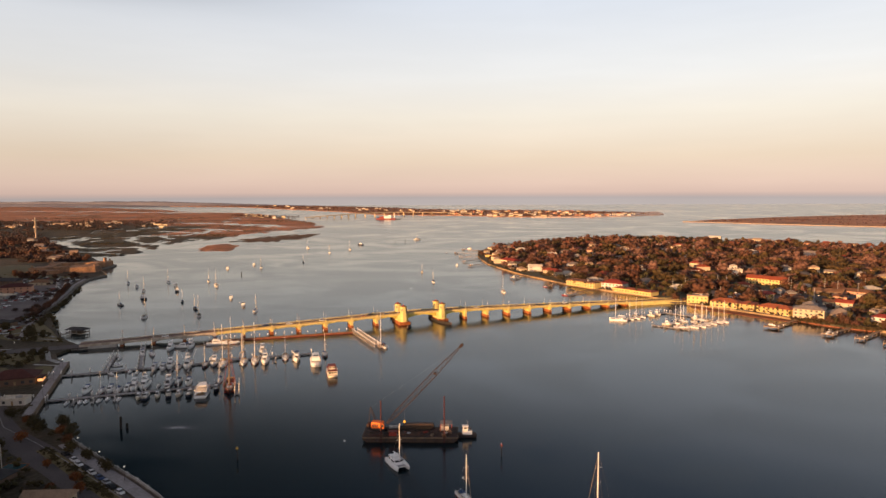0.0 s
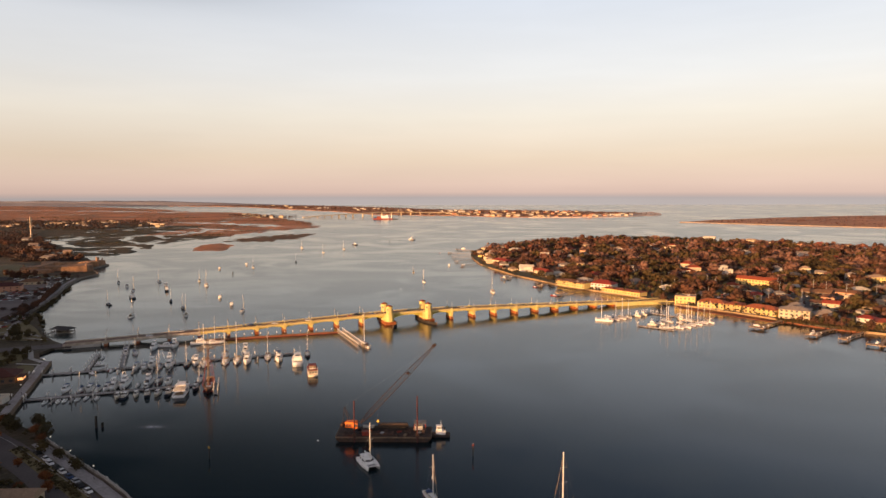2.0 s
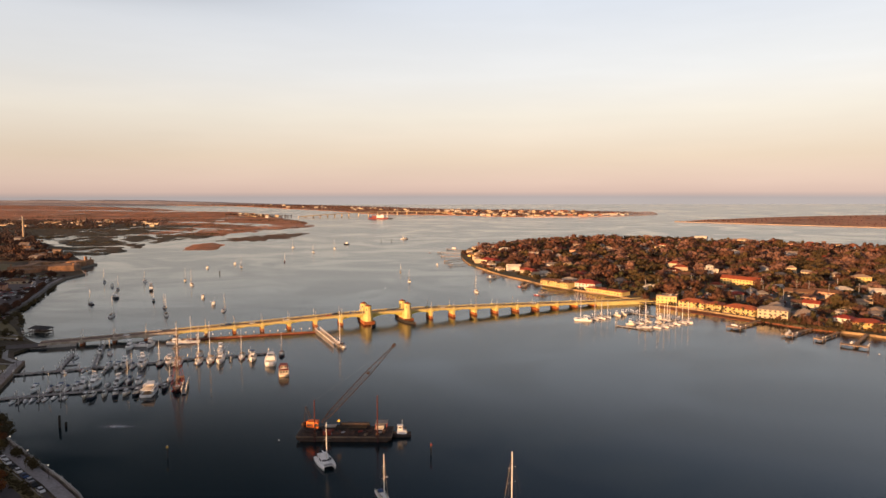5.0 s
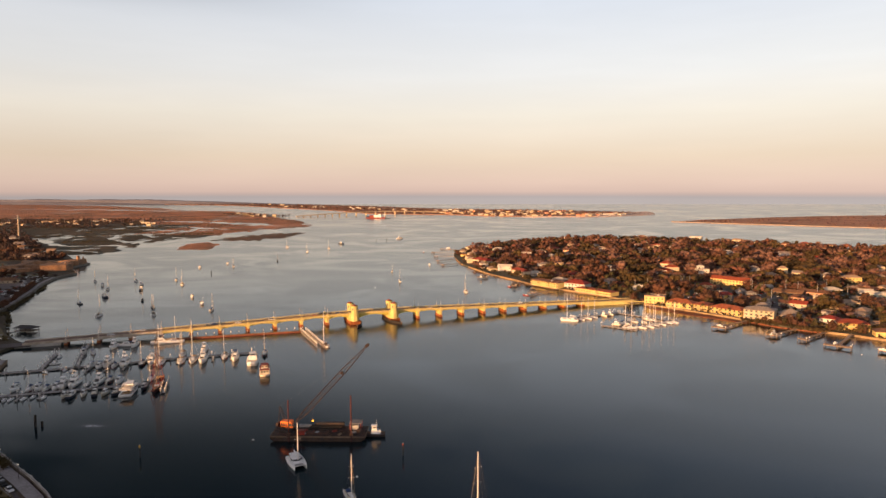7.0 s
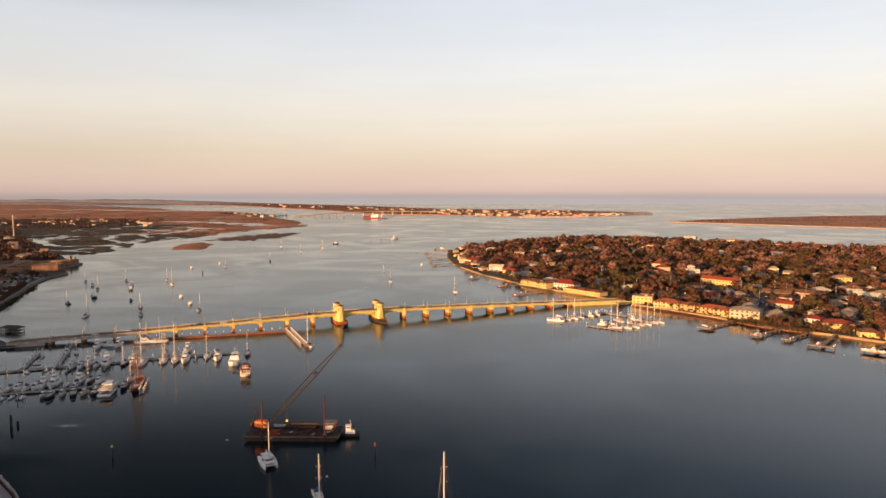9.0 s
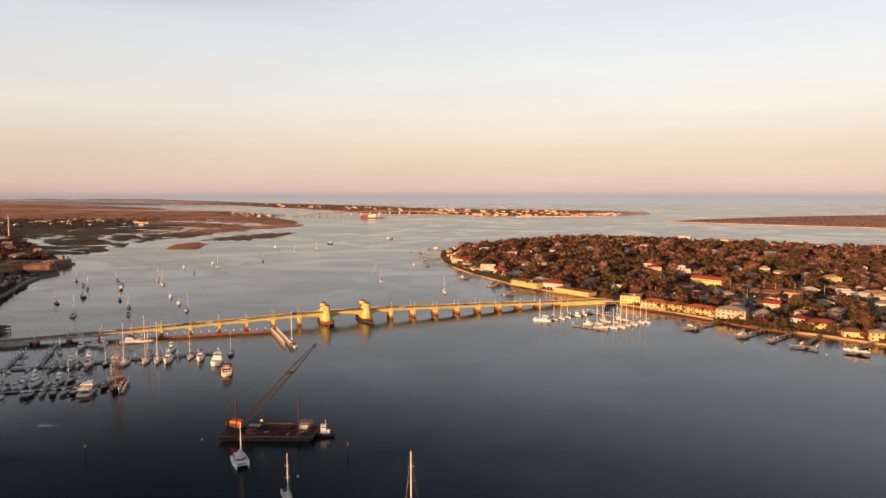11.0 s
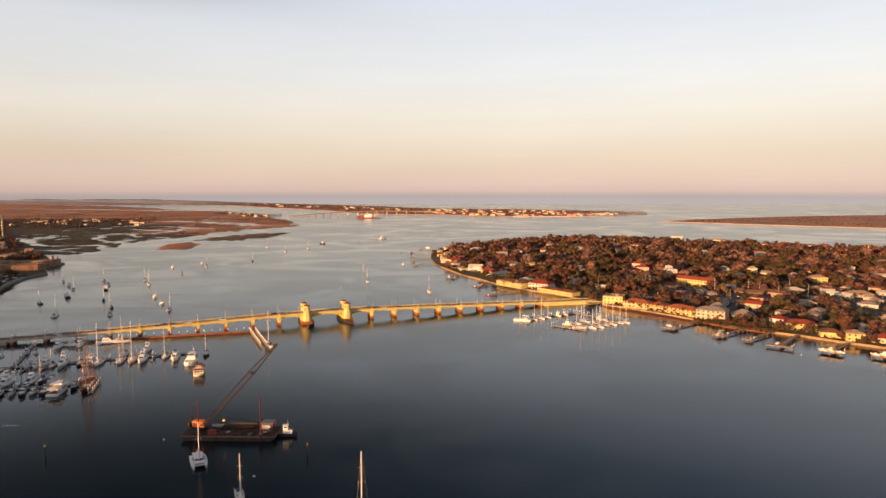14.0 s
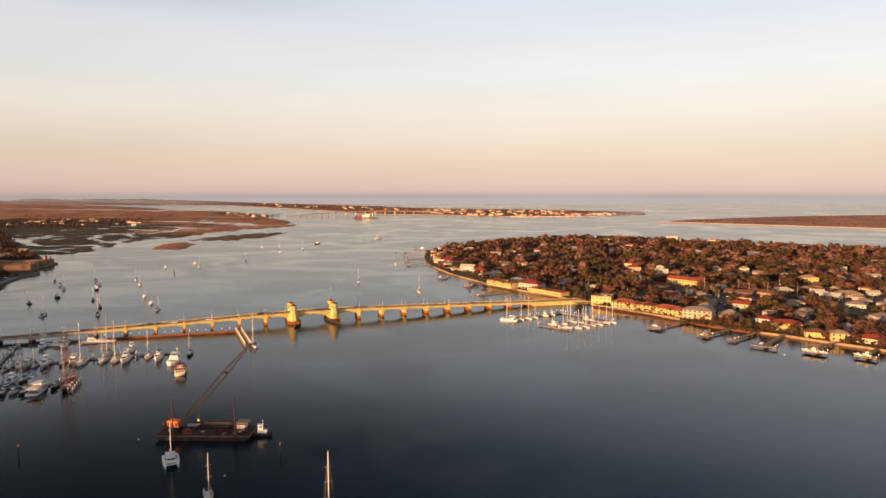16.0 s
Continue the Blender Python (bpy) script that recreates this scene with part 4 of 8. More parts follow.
def near_house(x, y, gap, front=0.0):
    for c, d, hl, hd, clear in FOOT:
        p = Vector((x - c.x, y - c.y, 0))
        u, w = abs(p.dot(d)), p.dot(Vector((-d.y, d.x, 0)))
        if u < hl + gap and -hd - gap - max(front, clear) < w < hd + gap:
            return True
    return False

# ---- boats ----
def hull_shape(L, B, free, draft, stern=0.8, rise=0.35, fine=1.6, x0=0.0):
    """A hull along y, bow at +L/2, waterline at z = 0."""
    rings = []
    for i in range(11):
        t = i / 10
        b = B / 2 * (stern + (1 - stern) * math.sin(min(1, t / 0.45) * math.pi / 2)) * (1 - max(0, (t - 0.45) / 0.55) ** fine * 0.985)
        sheer = free * (1 + rise * (t - 0.3) ** 2 * 2)
        keel = -draft * (1 - max(0, (t - 0.55) / 0.45) ** 2)
        y = -L / 2 + L * t * (1.0 if t < 1 else 1.0)
        rake = L * 0.05 * t
        rings.append([(x0 - b, y + rake, sheer), (x0 - b * 0.96, y + rake * 0.6, sheer * 0.45), (x0 - b * 0.82, y, -0.05), (x0 - b * 0.4, y, keel * 0.7), (x0, y, keel),
                      (x0 + b * 0.4, y, keel * 0.7), (x0 + b * 0.82, y, -0.05), (x0 + b * 0.96, y + rake * 0.6, sheer * 0.45), (x0 + b, y + rake, sheer)])
    return Shape().loft(rings)


def deck_shape(L, B, free, stern=0.8, rise=0.35, fine=1.6, inset=0.88, lift=0.03):
    rings = []
    for i in range(11):
        t = 0.02 + i / 10 * 0.93
        b = inset * B / 2 * (stern + (1 - stern) * math.sin(min(1, t / 0.45) * math.pi / 2)) * (1 - max(0, (t - 0.45) / 0.55) ** fine * 0.985)
        z = free * (1 + rise * (t - 0.3) ** 2 * 2) + lift
        y = -L / 2 + L * t + L * 0.05 * t
        rings.append([(-b, y, z - 0.1), (b, y, z - 0.1), (b, y, z), (-b, y, z)])
    return Shape().loft(rings)


def wedge(sh, y0, y1, w0, w1, z0, z1, front=0.6, back=0.1, side=0.12):
    """A cabin block with a raked front (at y1) and sloped sides."""
    sh.add([(-w0 / 2, y0, z0), (w0 / 2, y0, z0), (w1 / 2, y1, z0), (-w1 / 2, y1, z0),
            (-w0 / 2 + side, y0 + back, z1), (w0 / 2 - side, y0 + back, z1), (w1 / 2 - side, y1 - front, z1), (-w1 / 2 + side, y1 - front, z1)],
           [(3, 2, 1, 0), (4, 5, 6, 7), (0, 1, 5, 4), (1, 2, 6, 5), (2, 3, 7, 6), (3, 0, 4, 7)])
    return sh


def rail_shape(L, B, z, y0, y1, stern=0.8, fine=1.6, h=0.7, r=0.03):
    sh = Shape()
    for side in (-1, 1):
        prev = None
        for i in range(7):
            y = y0 + (y1 - y0) * i / 6
            t = (y + L / 2) / L
            b = 0.92 * B / 2 * (stern + (1 - stern) * math.sin(min(1, t / 0.45) * math.pi / 2)) * (1 - max(0, (t - 0.45) / 0.55) ** fine * 0.985)
            p = (side * b, y + L * 0.05 * t, z)
            q = (side * b, y + L * 0.05 * t, z + h)
            sh.tube(p, q, r, r, 4)
            if prev:
                sh.tube(prev, q, r, r, 4)
            prev = q
    return sh


def sailboat(L, mast, hull_mat, cover_mat, label, group, masts=1, thick=0.13):
    B, free = L * 0.31, L * 0.095
    b = thing("sailing_boat", label, "sailboat", group=group)
    hull = part("hull", hull_shape(L, B, free, 0.6, 0.72), hull_mat, b, smooth=True)
    sh = Shape()
    sh.box(0, -L * 0.02, 0.12, B * 0.84, L * 0.7, 0.10)
    part("boot_stripe", sh, RED_HULL if hull_mat != RED_HULL else WHITE, hull)
    part("deck", deck_shape(L, B, free, 0.72), TEAK if masts > 1 else CREAM_HULL, b)
    sh = wedge(Shape(), -L * 0.14, L * 0.24, B * 0.58, B * 0.40, free - 0.05, free + 0.62, 0.9, 0.1)
    cabin = part("cabin", sh, WHITE, b)
    for side in (-1, 1):
        sh = Shape()
        sh.box(side * B * 0.245, L * 0.04, free + 0.33, 0.12, L * 0.24, 0.2, side * 4.2)
        part("cabin_window", sh, GLASS, cabin)
    sh = Shape()
    sh.box(0, -L * 0.30, free + 0.06, B * 0.42, L * 0.22, 0.12).box(0, -L * 0.18, free + 0.5, B * 0.5, 0.1, 0.7)
    part("cockpit", sh, GLASS, b, "dark open cockpit")
    sh = wedge(Shape(), -L * 0.27, -L * 0.10, B * 0.6, B * 0.5, free + 0.9, free + 1.35, 0.5, 0.1)
    part("sprayhood", sh, cover_mat, b, "canvas sprayhood")
    spots = [(L * 0.12, mast)] if masts == 1 else [(L * 0.20, mast * 0.93), (-L * 0.10, mast)]
    for y, h in spots:
        m = part("mast", Shape().tube((0, y, free), (0, y, h), thick, thick * 0.75, 7), ALU if masts == 1 else TIMBER, b)
        for k in (0.45, 0.72):
            part("spreader", Shape().tube((-B * 0.33, y, free + (h - free) * k), (B * 0.33, y, free + (h - free) * k), 0.05, 0.05, 5), ALU, m)
        reach = L * 0.38 if masts == 1 else L * 0.26
        part("boom", Shape().tube((0, y - 0.1, free + 1.5), (0, y - reach, free + 1.6), 0.09, 0.07, 6), ALU, b)
        part("furled_sail", Shape().tube((0, y - 0.3, free + 1.72), (0, y - reach * 0.95, free + 1.74), 0.24, 0.13, 7), cover_mat, b, "furled sail under its cover")
        sh = Shape()
        for side in (-1, 1):
            sh.tube((side * B * 0.46, y, free), (0, y, h - 0.2), 0.012, 0.012, 3)
            sh.tube((side * B * 0.46, y - 0.4, free), (side * B * 0.33, y, free + (h - free) * 0.45), 0.012, 0.012, 3)
        sh.tube((0, L * 0.5, free * 1.2), (0, y, h - 0.3), 0.012, 0.012, 3).tube((0, -L * 0.49, free), (0, y, h - 0.1), 0.012, 0.012, 3)
        part("rigging", sh, WIRE, b)
    part("furled_jib", Shape().tube((0, L * 0.47, free * 1.3), (0, spots[0][0] + (L * 0.47 - spots[0][0]) * 0.12, spots[0][1] * 0.86), 0.06, 0.03, 5), TAN_CANVAS, b)
    part("guard_rail", rail_shape(L, B, free, -L * 0.48, L * 0.46, 0.72), ALU, b)
    return b


def motorboat(L, hull_mat, label, group, fly=True, canopy=None, tower=False):
    B, free = L * 0.34, L * 0.10 + 0.25
    b = thing("motor_boat", label, "motorboat", group=group)
    hull = part("hull", hull_shape(L, B, free, 0.5, 0.9, 0.9, 2.2), hull_mat, b, smooth=True)
    part("deck", deck_shape(L, B, free, 0.9, 0.9, 2.2), CREAM_HULL, b)
    sh = Shape()
    sh.box(0, -L * 0.36, free + 0.02, B * 0.72, L * 0.22, 0.10)
    part("cockpit", sh, TEAK, b, "open stern cockpit")
    sh = wedge(Shape(), -L * 0.22, L * 0.26, B * 0.76, B * 0.5, free - 0.1, free + 1.75, L * 0.10, 0.1, 0.15)
    cabin = part("cabin", sh, WHITE, b)
    for side in (-1, 1):
        sh = Shape()
        sh.box(side * B * 0.345, -L * 0.04, free + 1.1, 0.14, L * 0.27, 0.5, side * 3.5)
        part("side_window", sh, GLASS, cabin)
    sh = Shape()
    w = B * 0.22
    sh.add([(-w, L * 0.212, free + 0.75), (w, L * 0.212, free + 0.75), (w * 0.95, L * 0.168, free + 1.6), (-w * 0.95, L * 0.168, free + 1.6),
            (-w, L * 0.235, free + 0.75), (w, L * 0.235, free + 0.75), (w * 0.95, L * 0.19, free + 1.6), (-w * 0.95, L * 0.19, free + 1.6)],
           [(0, 1, 2, 3), (7, 6, 5, 4), (4, 5, 1, 0), (5, 6, 2, 1), (6, 7, 3, 2), (7, 4, 0, 3)])
    part("windscreen", sh, GLASS, cabin)
    top = free + 1.75
    if fly:
        sh = wedge(Shape(), -L * 0.2, L * 0.1, B * 0.66, B * 0.5, top, top + 0.75, 0.4, 0.1, 0.05)
        part("flybridge", sh, WHITE, b)
        sh = Shape()
        sh.box(0, -L * 0.06, top + 0.77, B * 0.44, L * 0.16, 0.06)
        part("flybridge_seat", sh, DARK_HULL, b)
        sh = Shape()
        for x in (-B * 0.26, B * 0.26):
            for y in (-L * 0.17, L * 0.03):
                sh.tube((x, y, top + 0.7), (x, y, top + 2.0), 0.04, 0.04, 5)
        frame_part = part("top_frame", sh, ALU, b)
        sh = wedge(Shape(), -L * 0.19, L * 0.06, B * 0.62, B * 0.55, top + 2.0, top + 2.14, 0.1, 0.05, 0.1)
        part("hard_top", sh, canopy or WHITE, frame_part)
    elif canopy:
        sh = wedge(Shape(), -L * 0.44, -L * 0.18, B * 0.72, B * 0.7, free + 1.6, free + 1.8, 0.1, 0.1, 0.1)
        top_part = part("canopy", sh, canopy, b, "canvas canopy")
        sh = Shape()
        for x in (-B * 0.33, B * 0.33):
            sh.tube((x, -L * 0.42, free), (x, -L * 0.42, free + 1.65), 0.04, 0.04, 5)
        part("canopy_pole", sh, ALU, top_part)
    if tower:
        sh = Shape()
        for side in (-1, 1):
            sh.tube((side * B * 0.4, -L * 0.05, free + 0.5), (side * B * 0.95, -L * 0.22, free + L * 0.55), 0.05, 0.03, 5)
            sh.tube((side * B * 0.25, 0, top + 0.7), (side * B * 0.12, -L * 0.06, top + 4.2), 0.05, 0.05, 5)
            sh.tube((side * B * 0.25, -L * 0.16, top + 0.7), (side * B * 0.12, -L * 0.1, top + 4.2), 0.05, 0.05, 5)
        sh.box(0, -L * 0.08, top + 4.2, B * 0.3, L * 0.08, 0.1)
        part("tuna_tower", sh, ALU, b, "alloy lookout tower and outriggers")
    part("antenna", Shape().tube((B * 0.2, -L * 0.1, top), (B * 0.2, -L * 0.13, top + L * 0.35), 0.035, 0.02, 4), WHITE, b)
    part("bow_rail", rail_shape(L, B, free * 1.05, 0, L * 0.47, 0.9, 2.2), ALU, b)
    return b


def skiff(L, hull_mat, label, group):
    b = thing("small_boat", label, "boat", group=group)
    hull = part("hull", hull_shape(L, L * 0.36, 0.6, 0.25, 0.85, 0.6, 2.2), hull_mat, b, smooth=True)
    part("floor", deck_shape(L, L * 0.36, 0.42, 0.85, 0.3, 2.2, 0.8, 0.22), DOCK, b)
    sh = wedge(Shape(), -L * 0.12, L * 0.1, L * 0.14, L * 0.12, 0.5, 1.35, 0.25, 0.05, 0.05)
    part("console", sh, WHITE, b)
    sh = Shape()
    sh.box(0, -L * 0.52, 0.7, 0.35, 0.45, 0.8).box(0, -L * 0.55, 0.1, 0.16, 0.2, 0.8)
    part("outboard", sh, DARK_HULL, b, "dark outboard motor")
    sh = Shape()
    sh.box(0, -L * 0.28, 0.75, L * 0.26, 0.4, 0.2)
    part("thwart", sh, CREAM_HULL, b)
    return b


def catamaran(L, B, mast, label):
    b = thing("catamaran", label, "catamaran")
    for x in (-B / 2 + 0.8, B / 2 - 0.8):
        part("hull", hull_shape(L, 1.7, 1.35, 0.5, 0.75, 0.25, 1.8, x), WHITE, b, smooth=True)
    sh = Shape()
    sh.box(0, -L * 0.08, 1.15, B - 1.4, L * 0.62, 0.5)
    part("bridge_deck", sh, WHITE, b)
    sh = wedge(Shape(), -L * 0.24, L * 0.17, B * 0.72, B * 0.5, 1.38, 2.5, 1.9, 0.1, 0.35)
    cabin = part("coachroof", sh, WHITE, b)
    sh = Shape()
    n = 9
    ring = []
    for i in range(n):
        a = -0.95 + 1.9 * i / (n - 1)
        ring.append((math.sin(a) * B * 0.30, L * 0.055 + math.cos(a) * L * 0.055))
    rings = [[(x * 1.02, y + 0.12, 1.75), (x * 0.94, y - 0.45, 2.25), (x * 0.94, y - 0.35, 2.27), (x * 1.04, y + 0.2, 1.73)] for x, y in ring]
    sh.loft(rings)
    part("saloon_window", sh, GLASS, cabin)
    for side in (-1, 1):
        sh = Shape()
        sh.box(side * B * 0.315, -L * 0.03, 1.95, 0.35, L * 0.2, 0.35)
        part("side_window", sh, GLASS, cabin)
    # shade under the bimini is put into this dark slab
    sh = Shape()
    sh.box(0, -L * 0.31, 1.42, B * 0.6, L * 0.2, 0.06)
    part("cockpit_sole", sh, GLASS, b, "stern cockpit floor with its shade put in as dark glass")
    sh = Shape()
    sh.box(0, -L * 0.28, 2.75, B * 0.62, L * 0.26, 0.12)
    top = part("bimini", sh, WHITE, b, "white hard bimini top")
    sh = Shape()
    for x in (-B * 0.28, B * 0.28):
        for y in (-L * 0.4, -L * 0.18):
            sh.tube((x, y, 1.4), (x, y, 2.7), 0.05, 0.05, 5)
    part("bimini_post", sh, ALU, top)
    sh = Shape()
    sh.box(0, L * 0.33, 1.18, B - 2.4, L * 0.24, 0.04)
    part("trampoline", sh, DOCK, b, "grey trampoline net between the bows")
    sh = Shape().tube((-B / 2 + 0.8, L * 0.46, 1.5), (B / 2 - 0.8, L * 0.46, 1.5), 0.12, 0.12, 7)
    part("crossbeam", sh, ALU, b)
    m = part("mast", Shape().tube((0, L * 0.18, 2.4), (0, L * 0.18, mast), 0.2, 0.16, 8), ALU, b, "tall alloy mast")
    sh = Shape().tube((-B * 0.2, L * 0.18, mast * 0.62), (B * 0.2, L * 0.18, mast * 0.62), 0.05, 0.05, 5)
    part("spreader", sh, ALU, m)
    part("boom", Shape().tube((0, L * 0.05, 3.6), (0, -L * 0.36, 3.7), 0.12, 0.1, 6), ALU, b)
    part("furled_sail", Shape().tube((0, L * 0.03, 3.9), (0, -L * 0.34, 3.95), 0.3, 0.2, 7), WHITE, b, "white furled mainsail")
    sh = Shape()
    for side in (-1, 1):
        sh.tube((side * B * 0.42, -L * 0.02, 1.4), (0, L * 0.18, mast * 0.9), 0.035, 0.03, 4)
    sh.tube((0, L * 0.46, 1.5), (0, L * 0.18, mast * 0.92), 0.05, 0.04, 4)
    part("rigging", sh, WIRE, b)
    sh = Shape()
    sh.box(0, -L * 0.47, 1.2, 2.4, 1.0, 0.5)
    part("dinghy", sh, CREAM_HULL, b, "pale dinghy on the stern davits")
    return b


def fleet(proto, rows):
    """Sets the prototype at the first place and copies of it at the others: x, y, heading in degrees."""
    (x, y, a), rest = rows[0], rows[1:]
    proto.matrix_basis = pose(x, y, 0, 0, 0, a)
    for x, y, a in rest:
        copy_thing(proto, pose(x, y, 0, 0, 0, a))


def h():
    return rng.uniform(-6, 6)


# river moorings: hulls lie to the tide
T = 25
fleet(sailboat(10.5, 14.5, WHITE, BLUE_CANVAS, "white sailing boat with bare mast on a river mooring", "moored boats"),
      [(-375, 728, T + 10), (-329, 670, T - 8), (-269, 879, T), (-176, 555, T - 20), (-219, 1097, T + 5), (-30, 739, T - 10), (-289, 744, T), (-332, 735, T + 20)])
fleet(sailboat(12.5, 17.5, WHITE, TAN_CANVAS, "large white sailing boat with bare mast on a river mooring", "moored boats"),
      [(-259, 527, T - 15), (-217, 534, T), (-267, 708, T + 8), (44, 663, T - 12), (-195, 1160, T), (-276, 1185, T + 10)])
fleet(sailboat(9.5, 13.0, DARK_HULL, BLUE_CANVAS, "dark-hulled sailing boat on a river mooring", "moored boats"),
      [(-260, 603, T), (-233, 566, T + 12), (-228, 948, T - 9), (-309, 584, T + 30)])
fleet(motorboat(10, WHITE, "white cabin cruiser lying on a river mooring", "moored boats", fly=False, canopy=BLUE_CANVAS),
      [(-350, 698, T), (-311, 705, T + 14), (-290, 915, T), (-222, 626, T - 5), (-197, 587, T - 10), (-311, 868, T)])
fleet(motorboat(12, DARK_HULL, "dark-hulled motor cruiser on a river mooring", "moored boats", fly=True, canopy=TAN_CANVAS),
      [(-306, 621, T + 20), (-294, 670, T), (-191, 1261, T + 40)])
fleet(motorboat(15, WHITE, "white fishing boat out in the river channel", "moored boats", fly=True, tower=True), [(-90, 1398, -60)])
fleet(sailboat(8.0, 10.5, CREAM_HULL, TAN_CANVAS, "small cream sailing boat on a river mooring", "moored boats"), [(-48, 829, T - 20), (-1177, 3408, T)])

# the yachts at anchor under the camera
cat = catamaran(11.6, 6.0, 16.9, "white cruising catamaran with tall mast at anchor")
cat.matrix_basis = pose(-24.0, 238.6, 0, 0, 0, 208)
fleet(sailboat(10.0, 15.8, WHITE, BLUE_CANVAS, "white sailing boat with blue sail cover at anchor", "yachts at anchor", thick=0.16), [(0.9, 211.5, 208)])
fleet(sailboat(13.0, 19.6, WHITE, BLUE_CANVAS, "large white yacht with tall golden-lit mast at anchor", "yachts at anchor", thick=0.22), [(44.1, 202.6, 28)])

# marina boats: most lie across the floating docks, bows to the open river
S = 194
fleet(sailboat(10.0, 11.0, WHITE, BLUE_CANVAS, "white sailing boat in a marina berth", "marina boats"),
      [(-185, 327, S), (-177, 328, S), (-195, 404, S + 20), (-131, 347, S), (-165, 373, S)])
fleet(sailboat(12.0, 15.0, DARK_HULL, BLUE_CANVAS, "dark-hulled sailing yacht in a marina berth", "marina boats"),
      [(-152, 343, S), (-151, 378, S), (-85, 403, S), (-137, 402, S)])
fleet(sailboat(14.0, 18.5, WHITE, TAN_CANVAS, "big white sailing yacht in a marina berth", "marina boats"),
      [(-108, 396, S), (-130, 384, S), (-136, 400, S), (-157, 434, S + 90)])
fleet(sailboat(16.0, 25.0, WHITE, TAN_CANVAS, "tall-masted white sailing yacht in a marina berth", "marina boats", thick=0.2),
      [(-141, 380, S), (-124, 387, S)])
fleet(sailboat(13.5, 23.0, WHITE, BLUE_CANVAS, "white yacht with tall mast at the fender's end", "marina boats", thick=0.2), [(-52.2, 428, 30)])
fleet(motorboat(9.5, WHITE, "small white cabin cruiser in a marina berth", "marina boats", fly=False, canopy=BLUE_CANVAS),
      [(-193, 327, S), (-181, 328, S), (-173, 330, S), (-178, 371, S), (-173, 371, S), (-201, 404, S + 15), (-184, 424, 104), (-146, 342, S)])
fleet(motorboat(12.5, WHITE, "white flybridge cruiser in a marina berth", "marina boats", fly=True),
      [(-171, 333, S), (-156, 340, S), (-171, 376, S), (-147, 382, S), (-179, 425, S), (-127, 412, S), (-190, 419, S)])
fleet(motorboat(14.5, WHITE, "white sport-fishing boat with lookout tower in a berth", "marina boats", fly=True, tower=True),
      [(-118, 387, S), (-167, 336, S), (-161, 377, S)])
fleet(motorboat(13.0, WHITE, "white motor cruiser with blue canvas in a berth", "marina boats", fly=True, canopy=BLUE_CANVAS), [(-100, 392, S), (-164, 432, S + 90)])
fleet(motorboat(20.0, WHITE, "large white motor yacht in a marina berth", "marina boats", fly=True), [(-87, 386, S + 180)])
fleet(motorboat(8.5, DARK_HULL, "dark-hulled workboat with a dark canopy in a marina berth", "marina boats", fly=False, canopy=PILE_DARK),
      [(-157, 317, S + 172), (-147.5, 321, S + 188), (-137.5, 323, S + 176), (-127, 331, S), (-153, 331.5, S + 4)])
fleet(motorboat(7.5, CREAM_HULL, "small cream fishing boat with a dark canopy in a berth", "marina boats", fly=False, canopy=DARK_HULL), [(-152.5, 319.5, S + 6), (-142.5, 321.5, S - 9), (-160.5, 316.5, S + 3)])
fleet(skiff(5.5, WHITE, "small white open boat tied to the dock", "marina skiffs"), [(-189, 364, S), (-197, 359, S + 40), (-214, 399, S + 30), (-210, 393, S), (-206, 381, S), (-160, 337, S), (-191.5, 307, S), (-186, 309, S + 8), (-183.5, 310, S), (-178, 311.5, S - 6), (-169.5, 314, S), (-175, 314, S), (-184, 362, S), (-203, 377, S + 90)])
fleet(skiff(6.0, RED_HULL, "small red open boat tied to the dock", "marina skiffs"), [(-192, 366, S + 60)])
MAROON_HULL = material("dark_maroon_hull", (0.055, 0.018, 0.014), rough=0.5, vary=0.3, scale=0.6, fine=3, bump=0.05)
ship = sailboat(20.0, 29.0, MAROON_HULL, RED_STEEL, "dark red two-masted schooner berthed at the dock's end", "marina boats", masts=2, thick=0.24)
ship.matrix_basis = pose(-120.5, 333, 0, 0, 0, S + 2)
for y, hgt in ((4.0, 19.0), (-2.0, 20.5)):
    sh = Shape()
    for side in (-1, 1):
        feet = [(side * 2.95, y - 1.5 + k, 2.0) for k in range(4)]
        for foot_p in feet:
            sh.tube(foot_p, (side * 0.2, y, hgt), 0.035, 0.025, 4)
        for k in range(14):
            t = (k + 1) / 16
            p, q = [Vector(f_).lerp(Vector((side * 0.2, y, hgt)), t) for f_ in (feet[0], feet[3])]
            sh.tube(p, q, 0.03, 0.03, 3)
    part("ratlines", sh, RED_STEEL, ship, "red-brown rope ladders up to the mast")
part("topmast_yard", Shape().tube((-4.2, 4.0, 17.5), (4.2, 4.0, 17.5), 0.12, 0.12, 6).tube((-3.2, 4.0, 22.0), (3.2, 4.0, 22.0), 0.1, 0.1, 6), TIMBER, ship)
part("bowsprit", Shape().tube((0, 9.5, 2.6), (0, 15.0, 4.2), 0.2, 0.1, 7), TIMBER, ship)
part("bulwark", rail_shape(20.0, 6.2, 1.9, -9.6, 9.2, 0.72, 1.6, 0.9, 0.09), RED_STEEL, ship, "red painted bulwark rail")
part("deckhouse", Shape().box(0, -6.6, 2.6, 3.2, 3.6, 1.5).box(0, 1.0, 2.4, 2.2, 2.6, 1.0), RED_STEEL, ship, "red deckhouse and hatch")
part("after_cabin", Shape().box(0, -8.8, 2.9, 4.0, 1.6, 1.9), TEAK, ship)


